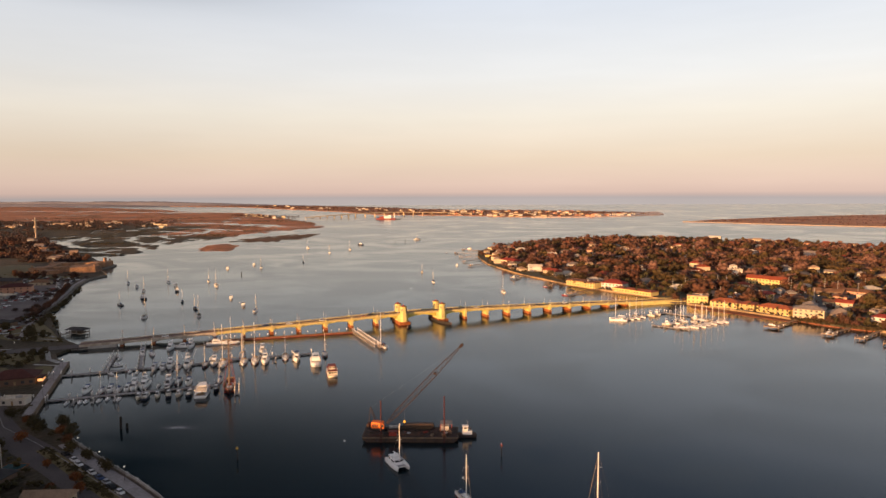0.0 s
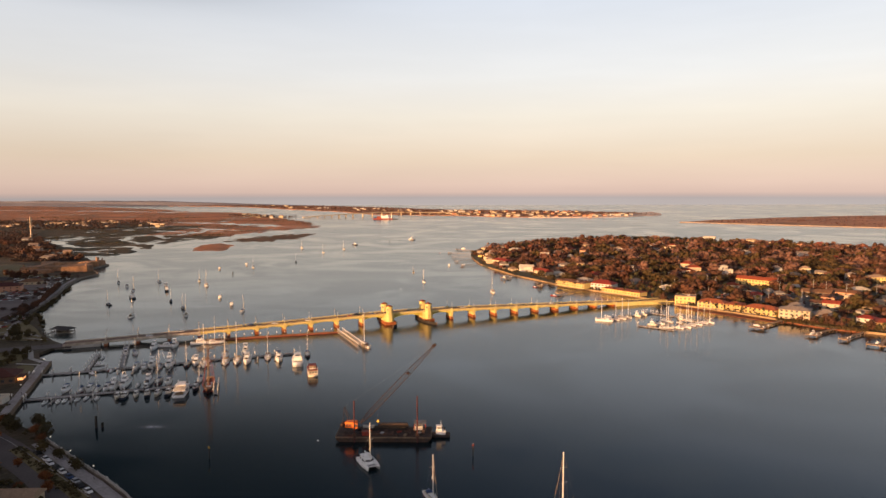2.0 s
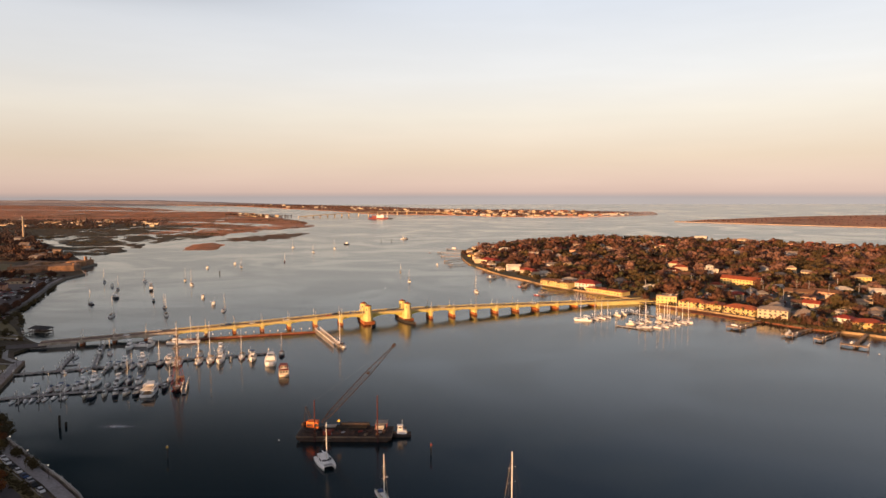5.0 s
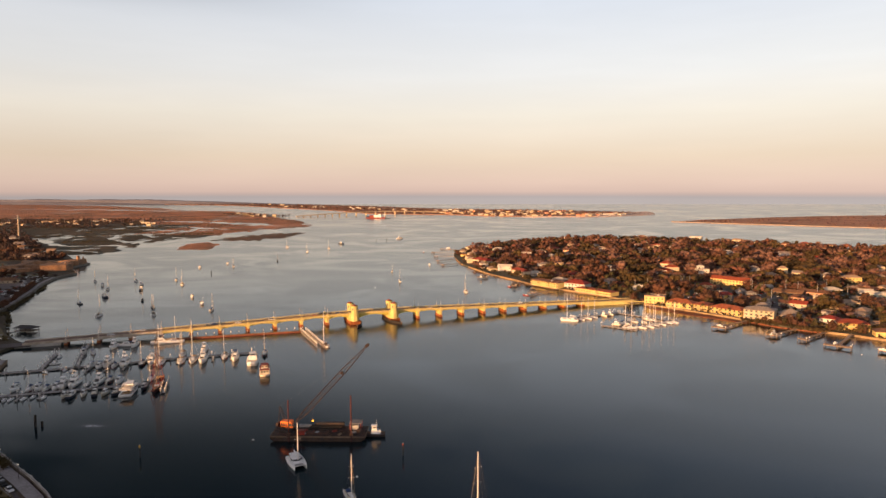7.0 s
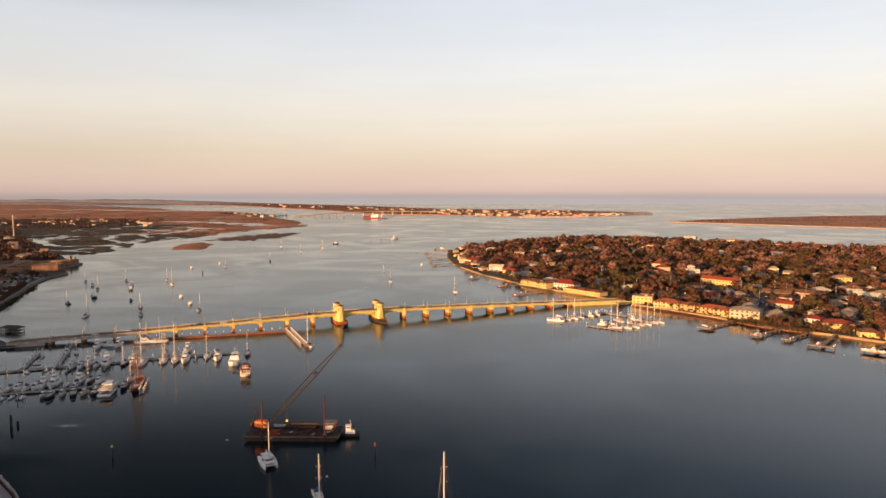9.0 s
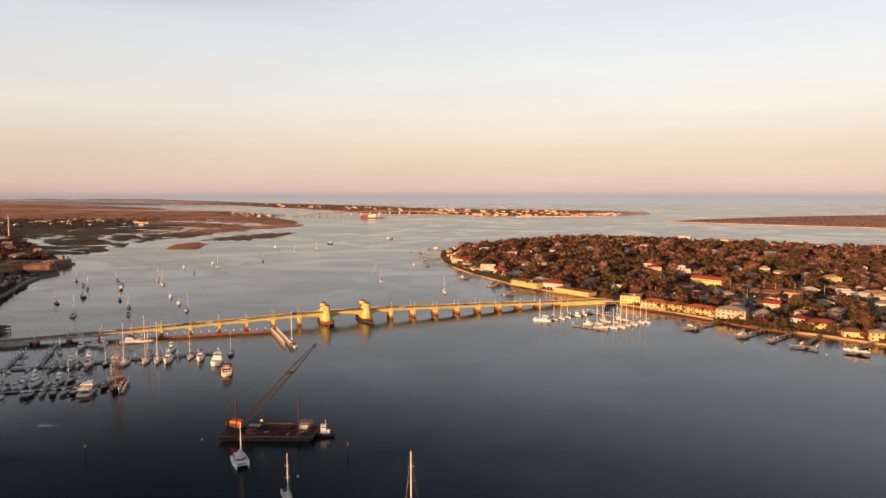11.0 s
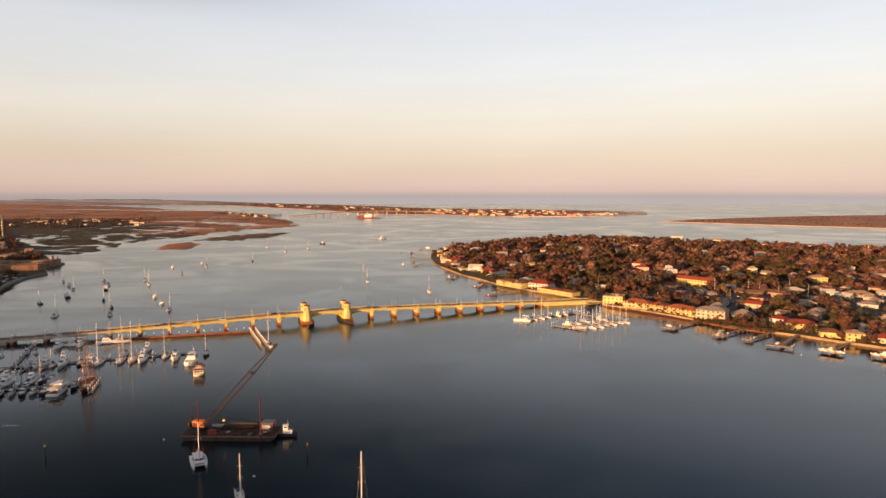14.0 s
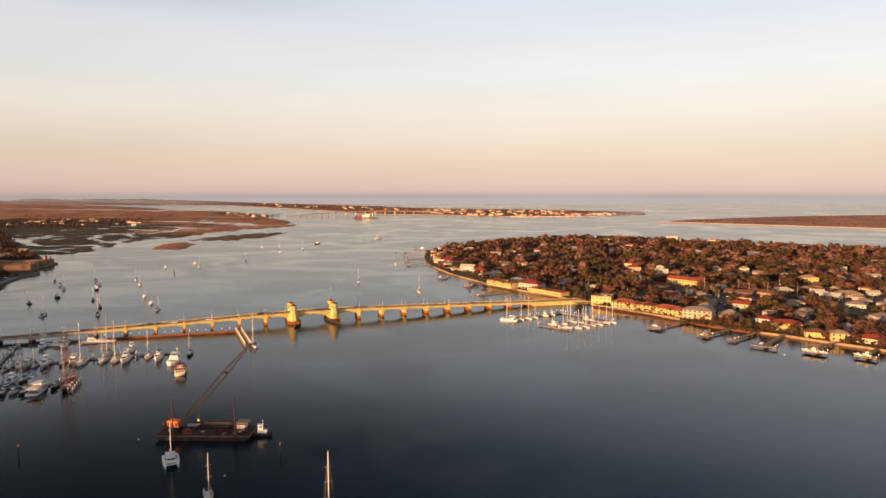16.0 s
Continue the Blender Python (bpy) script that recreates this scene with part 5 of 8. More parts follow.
def tour_boat():
    b = thing("tour_boat", "white double-decked tour boat moored at the pier", "boat")
    part("hull", hull_shape(22, 7.6, 1.3, 0.6, 0.95, 0.5, 3.0), WHITE, b, smooth=True)
    part("main_deck", deck_shape(22, 7.6, 1.3, 0.95, 0.5, 3.0), DOCK, b)
    sh = wedge(Shape(), -3.5, 6.0, 6.0, 5.2, 1.3, 3.6, 0.5, 0.1, 0.05)
    cabin = part("saloon", sh, WHITE, b)
    for side in (-1, 1):
        for k in range(6):
            sh = Shape()
            sh.box(side * (2.92 - 0.035 * (k + 1)), -2.7 + 1.45 * k, 2.6, 0.16, 1.0, 0.9, side * 1.9)
            part("window", sh, GLASS, cabin)
    sh = Shape()
    sh.box(0, -1.5, 3.66, 6.8, 17.0, 0.14)
    part("upper_deck", sh, WHITE, b)
    for side in (-1, 1):
        for y in (-9.6, -7.5, -5.4):
            part("deck_post", Shape().tube((side * 2.9, y, 1.3), (side * 2.9, y, 3.62), 0.08, 0.08, 6), WHITE, b)
    for y in (-8.6, -7.0, -5.4):
        part("aft_bench", Shape().box(0, y, 1.6, 4.2, 0.6, 0.5), TEAK, b)
    part("transom_door", Shape().box(0, -3.56, 2.4, 1.2, 0.12, 2.0), TEAK, b)
    sh = wedge(Shape(), -1.0, 4.6, 4.6, 3.6, 3.73, 5.9, 0.5, 0.1, 0.1)
    wheel = part("wheelhouse", sh, WHITE, b)
    for side in (-1, 1):
        part("wheelhouse_window", Shape().box(side * 2.1, 1.4, 5.1, 0.16, 3.6, 0.8, side * 4.5), GLASS, wheel)
    part("sun_awning", Shape().box(0, -3.6, 6.0, 5.6, 4.4, 0.12), WHITE, b, "white awning over the upper deck")
    for side in (-1, 1):
        for y in (-5.6, -1.8):
            part("awning_post", Shape().tube((side * 2.6, y, 3.73), (side * 2.6, y, 6.0), 0.06, 0.06, 5), ALU, b)
    for k in range(5):
        sh = Shape()
        sh.box(0, -8.6 + 1.9 * k, 4.0, 5.2, 0.5, 0.55)
        part("bench", sh, DOCK, b)
    sh = Shape()
    for side in (-1, 1):
        for k in range(9):
            sh.tube((side * 3.3, -9.8 + 2 * k, 3.73), (side * 3.3, -9.8 + 2 * k, 4.8), 0.04, 0.04, 4)
        sh.tube((side * 3.3, -9.8, 4.8), (side * 3.3, 6.4, 4.8), 0.05, 0.05, 4)
    sh.tube((-3.3, -9.8, 4.8), (3.3, -9.8, 4.8), 0.05, 0.05, 4)
    part("guard_rail", sh, ALU, b)
    return b


tour = tour_boat()
tour.matrix_basis = pose(-131.5, 325, 0, 0, 0, 12)
tour.scale = (0.85, 0.8, 0.9)


def houseboat():
    b = thing("houseboat", "cream houseboat with red roofs moored at the dock's end", "houseboat")
    hull = part("hull", hull_shape(13, 5.6, 1.1, 0.6, 0.95, 0.4, 3.2), CREAM_HULL, b, smooth=True)
    part("rubbing_strake", Shape().box(0, -1.2, 0.85, 5.75, 10.4, 0.22), RED_HULL, hull, "red rubbing strake")
    part("deck", deck_shape(13, 5.6, 1.1, 0.95, 0.4, 3.2), TEAK, b)
    cabin = part("cabin", wedge(Shape(), -5.4, 3.4, 4.7, 4.2, 1.1, 3.5, 0.4, 0.05, 0.04), CREAM_HULL, b)
    for x in (-1.5, 0.0, 1.5):
        part("stern_window", Shape().box(x, -5.42, 2.45, 0.9, 0.14, 1.0), GLASS, cabin)
    for side in (-1, 1):
        for k in range(4):
            part("side_window", Shape().box(side * (2.3 - 0.05 * k), -4.2 + 1.9 * k, 2.45, 0.14, 1.1, 0.9, side * 1.6), GLASS, cabin)
    part("cabin_roof", Shape().box(0, -1.2, 3.6, 5.6, 10.4, 0.22), RED_STEEL, b, "red overhanging cabin roof")
    upper = part("upper_cabin", wedge(Shape(), -3.0, 1.2, 3.4, 3.0, 3.7, 5.5, 0.4, 0.05, 0.05), CREAM_HULL, b)
    for x in (-0.95, 0.95):
        part("upper_window", Shape().box(x, -3.02, 4.75, 1.0, 0.14, 0.8), GLASS, upper)
    part("upper_roof", Shape().box(0, -0.9, 5.6, 4.2, 5.4, 0.2), RED_STEEL, upper, "red upper roof")
    for side in (-1, 1):
        for y in (-6.1, -4.4, 2.6):
            part("roof_post", Shape().box(side * 2.6, y, 2.3, 0.14, 0.14, 2.5), WHITE, b)
    sh = Shape()
    for y in (-6.2, -4.6, -3.2):
        sh.tube((-2.7, y, 3.7), (-2.7, y, 4.6), 0.04, 0.04, 4).tube((2.7, y, 3.7), (2.7, y, 4.6), 0.04, 0.04, 4)
    sh.tube((-2.7, -6.2, 4.6), (2.7, -6.2, 4.6), 0.05, 0.05, 4).tube((-2.7, -6.2, 4.6), (-2.7, -3.2, 4.6), 0.05, 0.05, 4).tube((2.7, -6.2, 4.6), (2.7, -3.2, 4.6), 0.05, 0.05, 4)
    part("guard_rail", sh, WHITE, b)
    return b


houseboat().matrix_basis = pose(-72.5, 361, 0, 0, 0, 16)

# ---- marina docks ----
PILE_MESH = Shape().tube((0, 0, -1), (0, 0, 3.2), 0.2, 0.18, 7).mesh("piling", TIMBER)
PALE_PILE = Shape().tube((0, 0, -1), (0, 0, 3.2), 0.2, 0.18, 7).mesh("piling", CONCRETE)
SHORT_PILE = Shape().tube((0, 0, -1), (0, 0, 2.1), 0.19, 0.17, 7).mesh("piling", TIMBER)
PIER_BOARDS = material("sunlit_pier_boards", (0.40, 0.27, 0.16), vary=0.3, scale=0.3, fine=3.0, other=(0.27, 0.18, 0.11), per="place")
CAP_MESH = Shape().tube((0, 0, 2.7), (0, 0, 3.3), 0.3, 0.3, 7).tube((0, 0, 3.3), (0, 0, 3.8), 0.3, 0.05, 7).mesh("piling_cap", PILE_CAP)


def dock(name, label, a, b, width, z=0.7, piles=8.0, mat=None, group="docks", both=True, caps=True):
    """A walkway of boards on floats or posts between two places."""
    root = thing(name, label, "dock", group=group)
    a, b = Vector((*a, 0)), Vector((*b, 0))
    d = (b - a).normalized()
    n = Vector((-d.y, d.x, 0))
    L = (b - a).length
    ang = math.degrees(math.atan2(d.y, d.x))
    c = (a + b) / 2
    part("walkway", Shape().box(c.x, c.y, z - 0.12, L, width, 0.24, ang), mat or DOCK, root)
    sh = Shape()
    for w in (-0.5, 0.5):
        p = c + n * w * (width - 0.12)
        sh.box(p.x, p.y, z + 0.06, L, 0.16, 0.14, ang)
    part("edge_timber", sh, TIMBER, root)
    sh = Shape()
    k = max(2, int(L / 4)) if z < 1.2 else 0
    for i in range(k):
        p = a + d * (L * (i + 0.5) / k)
        sh.box(p.x, p.y, (z - 0.25) / 2 - 0.1, 1.6, width * 0.85, z - 0.1, ang)
    if k:
        part("float", sh, PILE_DARK, root)
    m = max(1, int(L / piles))
    for i in range(m + 1):
        for side in ((-1, 1) if both else (1,)):
            p = a + d * (L * i / m) + n * side * (width / 2 + 0.15)
            pile = part("piling", SHORT_PILE if not caps else PALE_PILE if mat in (None, PIER_BOARDS) else PILE_MESH, None, root, at=Matrix.Translation((p.x, p.y, 0)))
            if caps:
                part("piling_cap", CAP_MESH, None, pile, "white pile cap")
    if mat is FENDER:
        part("waling", Shape().box(c.x - n.x * (width / 2 + 0.1) * (-1 if n.y < 0 else 1), c.y - n.y * (width / 2 + 0.1) * (-1 if n.y < 0 else 1), z * 0.42, L, 0.25, z * 1.1, ang), FENDER, root, "red-brown timber waling down to the water")
        part("inner_waling", Shape().box(c.x, c.y, z * 0.4, L, 0.2, z, ang), FENDER, root)
    return root


dock("floating_dock", "long grey floating dock of the marina's outer row", (-203, 310), (-128, 338), 3.0, piles=9)
dock("floating_dock", "long grey floating dock of the marina's middle row", (-226, 352), (-150, 383), 3.0, piles=9)
dock("floating_dock", "grey floating dock with boats on its outer end", (-150, 385), (-94, 405.5), 2.6, piles=10)
dock("finger_dock", "short dark finger dock crowded with small boats", (-217, 402), (-203, 364), 2.2, piles=6)
dock("finger_dock", "finger dock joining the inner marina berths", (-210, 424), (-185, 368), 2.2, piles=8)
dock("finger_dock", "pile-lined finger dock beside the schooner", (-113, 322), (-119, 340), 1.8, piles=4)
dock("gangway", "dark gangway from the quay to the outer dock", (-224, 309), (-203, 310), 2.2, 1.6, piles=7)
dock("gangway", "dark gangway from the quay to the middle dock", (-233, 348), (-222, 353), 2.2, 1.6, piles=6)
for x, y in ((-189, 311), (-181, 314), (-172, 317), (-160, 321), (-164, 329.5), (-180, 323)):
    dock("finger_dock", "short grey finger dock between two berths", (x, y), (x + 1.8, y - 6.5) if y < 322 else (x - 1.8, y + 7), 1.2, piles=20, both=False)
for x, y in ((-176, 366), (-167, 370), (-158, 373), (-144, 382), (-114, 394), (-104, 398), (-133, 388)):
    dock("finger_dock", "short grey finger dock between two berths", (x, y), (x + 2.4, y - 9), 1.2, piles=20, both=False)

# timber fender walk south of the bridge
dock("fender_walk", "red-brown timber fender walk with white-capped piles", (-172, 439.6), (-77, 470), 1.3, 0.95, piles=5.5, mat=FENDER, group="fenders", both=False)
for off in (-1.9, 1.9):
    dock("fender_walk", "double-row timber fender pier with white-capped piles", (-77 + 0.9 * off, 470 + 0.43 * off), (-55 + 0.9 * off, 424 + 0.43 * off), 0.35, 1.3, piles=2.7, mat=PIER_BOARDS, group="fenders", both=False)
dolphin = thing("mooring_dolphin", "cluster of dark piles at the fender's end", "dolphin")
for i in range(7):
    a = i * 0.9
    part("piling", PILE_MESH, None, dolphin, at=pose(-51.5 + 1.6 * math.cos(a), 422.5 + 1.2 * math.sin(a), 0, 0, 0, 0))

# ---- channel marks, lone piles, buoys ----
def marker(x, y, h_, colour, label):
    root = thing("channel_marker", label, "marker", pose(x, y, 0))
    part("piling", Shape().tube((0, 0, -1), (0, 0, h_), 0.24, 0.2, 8), PILE_DARK, root)
    sh = Shape()
    sh.add([(-0.5, -0.28, h_ - 0.4), (0.5, -0.28, h_ - 0.4), (0, -0.28, h_ + 0.5), (-0.5, -0.2, h_ - 0.4), (0.5, -0.2, h_ - 0.4), (0, -0.2, h_ + 0.5)],
           [(0, 1, 2), (5, 4, 3), (0, 3, 4, 1), (1, 4, 5, 2), (2, 5, 3, 0)])
    part("day_board", sh, colour, root, "reflective day board")
    part("light", Shape().tube((0, 0, h_), (0, 0, h_ + 0.5), 0.15, 0.12, 7), WHITE, root)


marker(15.5, 247.5, 4.6, RED_STEEL, "dark channel pile with red triangular board")
marker(-86, 243, 4.6, YELLOW, "dark channel pile with yellow board")
for x, y, hh in ((-148, 275, 5.1), (-145.8, 276, 1.9), (-271, 804, 3.5), (-130, 1318, 4.5), (-112, 1344, 5.0)):
    root = thing("old_piling", "dark weathered timber piling standing in the river", "piling", pose(x, y, 0), group="lone piles")
    part("post", Shape().tube((0, 0, -1), (0.12, 0, hh), 0.55, 0.5, 9), PILE_DARK, root)
    part("post_top", Shape().tube((0.12, 0, hh), (0.13, 0, hh + 0.25), 0.5, 0.2, 9), PILE_DARK, root)
for x, y in ((-48, 262), (290.5, 412), (0.5, 228), (-205, 600), (-52, 690)):
    root = thing("mooring_buoy", "small white mooring buoy afloat", "buoy", pose(x, y, 0), group="buoys")
    part("float", Shape().dome(0, 0, -0.05, 0.4, 0.45, 10, 4), PILE_CAP, root)
    part("ring", Shape().tube((0, 0, 0.5), (0, 0, 0.85), 0.08, 0.06, 6), WIRE, root)

# a pale patch of broken ripples over a shoal off the marina
def shoal_material():
    m = material("broken_ripples", (0.62, 0.60, 0.62), rough=0.5, vary=0.2, scale=0.6, fine=3.0, per="place")
    n, l = m.node_tree.nodes, m.node_tree.links
    geo = n.new("ShaderNodeNewGeometry")
    off = n.new("ShaderNodeVectorMath")
    off.operation = "SUBTRACT"
    off.inputs[1].default_value = (-123.5, 276.5, 0.03)
    l.new(geo.outputs["Position"], off.inputs[0])
    size = n.new("ShaderNodeVectorMath")
    size.operation = "MULTIPLY"
    size.inputs[1].default_value = (1 / 11.0, 1 / 3.2, 0)
    l.new(off.outputs[0], size.inputs[0])
    far_ = n.new("ShaderNodeVectorMath")
    far_.operation = "LENGTH"
    l.new(size.outputs[0], far_.inputs[0])
    edge = n.new("ShaderNodeMapRange")
    edge.interpolation_type = "SMOOTHSTEP"
    edge.inputs["From Min"].default_value, edge.inputs["From Max"].default_value = 0.1, 1.0
    edge.inputs["To Min"].default_value, edge.inputs["To Max"].default_value = 0.75, 0.0
    l.new(far_.outputs["Value"], edge.inputs["Value"])
    fleck = n.new("ShaderNodeTexNoise")
    fleck.inputs["Scale"].default_value = 1.1
    l.new(geo.outputs["Position"], fleck.inputs["Vector"])
    mul = n.new("ShaderNodeMath")
    mul.operation = "MULTIPLY"
    l.new(edge.outputs[0], mul.inputs[0])
    l.new(fleck.outputs["Fac"], mul.inputs[1])
    l.new(mul.outputs[0], n["Principled BSDF"].inputs["Alpha"])
    return m


s = Shape()
s.add([(-134.5, 273.3, 0.03), (-112.5, 273.3, 0.03), (-112.5, 279.7, 0.03), (-134.5, 279.7, 0.03)], [(0, 1, 2, 3)])
setting("water_ripples", s, shoal_material(), "pale patch of broken ripples over a shoal", "water")

# ---- crane barge ----
barge = thing("crane_barge", "rusty black deck barge carrying a crane and timber", "barge", pose(-21.0, 267.0, 0, 0, 0, 0.5))
DARK_DECK = material("dark_worn_deck", (0.075, 0.042, 0.03), vary=0.5, scale=0.5, fine=2.0, other=(0.028, 0.02, 0.017))
sh = Shape()
BL, BW, BH = 39.0, 11.8, 2.2
rings = []
for x, low in ((-BL / 2, 0.9), (-BL / 2 + 2.5, -0.6), (BL / 2 - 2.5, -0.6), (BL / 2, 0.9)):
    rings.append([(x, -BW / 2, low), (x, BW / 2, low), (x, BW / 2, BH), (x, -BW / 2, BH)])
sh.loft(rings)
BARGE_STEEL = material("rust_streaked_hull", (0.035, 0.023, 0.018), rough=0.75, vary=0.5, scale=0.5, fine=2.5, other=(0.075, 0.045, 0.03))
hull = part("hull", sh, BARGE_STEEL, barge, "black and rust-streaked steel hull")
sh = Shape()
for y in (-BW / 2 - 0.12, BW / 2 + 0.12):
    sh.box(0, y, BH - 0.25, BL + 0.2, 0.3, 0.5)
for x in (-BL / 2 - 0.1, BL / 2 + 0.1):
    sh.box(x, 0, BH - 0.25, 0.3, BW + 0.4, 0.5)
part("rubbing_strake", sh, TIMBER, hull, "brown timber rubbing strake")
for i in range(10):
    part("tyre_fender", Shape().tube((-17.5 + 3.9 * i, -BW / 2 - 0.45, 1.3), (-17.5 + 3.9 * i, -BW / 2 - 0.12, 1.3), 0.55, 0.55, 12), BLACK_STEEL, hull)
part("deck", Shape().box(0, 0, BH + 0.04, BL - 0.6, BW - 0.6, 0.1), DARK_DECK, barge, "dark worn plank deck")
SPUD_RED = material("dull_red_pile", (0.075, 0.018, 0.015), rough=0.7, vary=0.3, scale=0.5, fine=3)
for x, y, top in ((-11.8, -BW / 2 - 0.4, 17.5), (14.0, -BW / 2 - 0.4, 19.6)):
    spud = part("spud", Shape().tube((x, y, -3), (x, y, top), 0.26, 0.26, 10), SPUD_RED, barge, "tall red steel spud pile")
    part("spud_well", Shape().box(x, y, BH + 0.8, 1.4, 1.3, 1.5), RUST, spud)
for k in range(7):
    log = Shape().tube((-5.5 + 0.15 * k, 3.4 - 0.75 * (k % 4), BH + 0.42 + 0.6 * (k // 4)), (7.5 + 0.2 * k, 3.6 - 0.75 * (k % 4), BH + 0.42 + 0.6 * (k // 4)), 0.36, 0.3, 8)
    part("timber_log", log, PILE_DARK, barge, "long dark timber log")
for k in range(5):
    part("steel_beam", Shape().box(-2.5 + 0.4 * k, -1.2 - 0.62 * k, BH + 0.32, 13.0 - k, 0.4, 0.45, 2.0 - k), RUST, barge)
for k in range(5):
    part("steel_sheet", Shape().box(3.0 + 0.2 * (k % 2), 4.6 + 0.05 * k, BH + 0.3 + 0.4 * k, 13.5 - 0.3 * k, 1.6, 0.36, 0.4 * k), BLACK_STEEL, barge, "long dark steel piling sheet")
part("container", Shape().box(-7.2, -3.9, BH + 0.95, 3.3, 2.0, 1.8), RED_STEEL, barge, "small red steel store box")
part("tank", Shape().tube((-9.6, 3.6, BH + 0.95), (-4.6, 3.6, BH + 0.95), 0.7, 0.7, 12), CONCRETE, barge, "grey fuel tank")
sh = Shape()
for x in (12.4, 17.0):
    for y in (0.5, 4.7):
        sh.box(x, y, BH + 1.6, 0.25, 0.25, 3.2)
cabin = part("shelter_post", sh, RED_STEEL, barge)
ROOFS_GREY = material("tin_roof_grey", (0.16, 0.15, 0.15), rough=0.5, vary=0.3, scale=0.5, fine=3)
part("shelter_roof", Shape().box(14.7, 2.6, BH + 3.25, 5.2, 4.6, 0.2), ROOFS_GREY, barge, "grey shelter roof")
part("generator", Shape().box(14.0, 2.6, BH + 1.0, 3.6, 2.4, 1.9), CONCRETE, barge, "grey generator housing")
part("winch", Shape().tube((16.4, -2.8, BH + 0.9), (16.4, -0.4, BH + 0.9), 0.75, 0.75, 12), RUST, barge)
for k in range(30):
    x, y = rng.uniform(-10, 18), rng.uniform(-5.0, 5.0)
    part("deck_gear", Shape().box(x, y, BH + 0.35, rng.uniform(0.6, 2.0), rng.uniform(0.5, 1.2), rng.uniform(0.3, 0.9), rng.uniform(0, 90)), (RUST, TIMBER, BARGE_STEEL, RED_STEEL, DOCK, BLACK_STEEL)[k % 6], barge)

BOOM_STEEL = material("rusted_boom_steel", (0.034, 0.019, 0.016), rough=0.7, vary=0.4, scale=0.5, fine=3)
crane = thing("crawler_crane", "orange lattice-boom crawler crane on the barge", "crane", pose(-34.3, 266.2, BH + 0.1, 0, 0, -9.5))
for y in (-2.0, 2.0):
    sh = Shape()
    rings = []
    for x, z0, z1 in ((-3.2, 0.35, 0.75), (-2.8, 0.0, 1.1), (2.8, 0.0, 1.1), (3.2, 0.35, 0.75)):
        rings.append([(x, y - 0.45, z0), (x, y + 0.45, z0), (x, y + 0.45, z1), (x, y - 0.45, z1)])
    part("crawler_track", sh.loft(rings), BLACK_STEEL, crane)
part("turntable", Shape().tube((0, 0, 0.9), (0, 0, 1.6), 1.5, 1.4, 14), BLACK_STEEL, crane)
part("machine_deck", Shape().box(-0.8, 0, 1.8, 6.8, 3.4, 0.5), BLACK_STEEL, crane)
machine = part("machinery_house", Shape().box(-0.6, 0.2, 3.25, 4.6, 3.0, 2.5, 0), ORANGE_STEEL, crane, "bright orange machinery house")
for k in range(4):
    part("louvre", Shape().box(-2.4 + k * 0.7, -1.34, 3.2, 0.5, 0.12, 1.2), BLACK_STEEL, machine)
cab = part("operator_cab", Shape().box(1.7, -1.2, 3.2, 1.7, 1.3, 2.2), ORANGE_STEEL, crane, "orange operator's cab")
part("window", Shape().box(2.58, -1.2, 3.5, 0.12, 1.1, 1.3), GLASS, cab)
part("window", Shape().box(1.8, -1.88, 3.5, 1.2, 0.12, 1.2), GLASS, cab)
part("counterweight", Shape().box(-4.4, 0, 2.9, 1.0, 3.2, 1.6), RUST, crane)
foot, tip = Vector((3.4, 0, 4.0)), Vector((34.6, 0.0, 37.9))
axis = (tip - foot).normalized()
up = Vector((-axis.z, 0, axis.x))
side_v = Vector((0, 1, 0))


def boom_half(t):
    return 0.26 + 0.78 * min(1, t * 7) * min(1, (1 - t) * 3.2)


boom = None
N = 30
for a, b in ((1, 1), (1, -1), (-1, 1), (-1, -1)):
    sh = Shape()
    rings = []
    for i in range(N + 1):
        p = foot + (tip - foot) * (i / N) + (up * a + side_v * b) * boom_half(i / N)
        rings.append([tuple(p + up * 0.11 * math.cos(k * math.pi / 3) + side_v * 0.11 * math.sin(k * math.pi / 3)) for k in range(6)])
    sh.loft(rings)
    ob = part("boom_chord", sh, BOOM_STEEL, crane, "rust-red lattice boom chord")
sh = Shape()
for i in range(N):
    t0, t1 = i / N, (i + 1) / N
    k = 1 if i % 2 else -1
    for (a0, b0), (a1, b1) in (((1, -k), (1, k)), ((-1, -k), (-1, k)), ((k, 1), (-k, 1)), ((k, -1), (-k, -1))):
        p = foot + (tip - foot) * t0 + (up * a0 + side_v * b0) * boom_half(t0)
        q = foot + (tip - foot) * t1 + (up * a1 + side_v * b1) * boom_half(t1)
        sh.tube(p, q, 0.065, 0.065, 4)
part("boom_lacing", sh, BOOM_STEEL, crane, "rust-red lattice bracing")
part("boom_head", Shape().box(tip.x, 0, tip.z + 0.1, 1.1, 1.0, 1.1, 0).tube((tip.x + 0.5, -0.5, tip.z + 0.6), (tip.x + 0.5, 0.5, tip.z + 0.6), 0.6, 0.6, 12), BOOM_STEEL, crane, "dark red boom head with sheaves")
mid = foot + (tip - foot) * 0.66
part("boom_joint", Shape().box(mid.x, 0, mid.z, 1.0, 1.6, 0.8, 0), BOOM_STEEL, crane)
part("gantry", Shape().tube((-1.5, -1.0, 5.2), (-3.6, -0.6, 10.4), 0.14, 0.12, 6).tube((-1.5, 1.0, 5.2), (-3.6, 0.6, 10.4), 0.14, 0.12, 6).tube((-4.4, 0, 3.4), (-3.6, 0, 10.4), 0.12, 0.12, 6), BOOM_STEEL, crane, "dull red A-frame gantry")
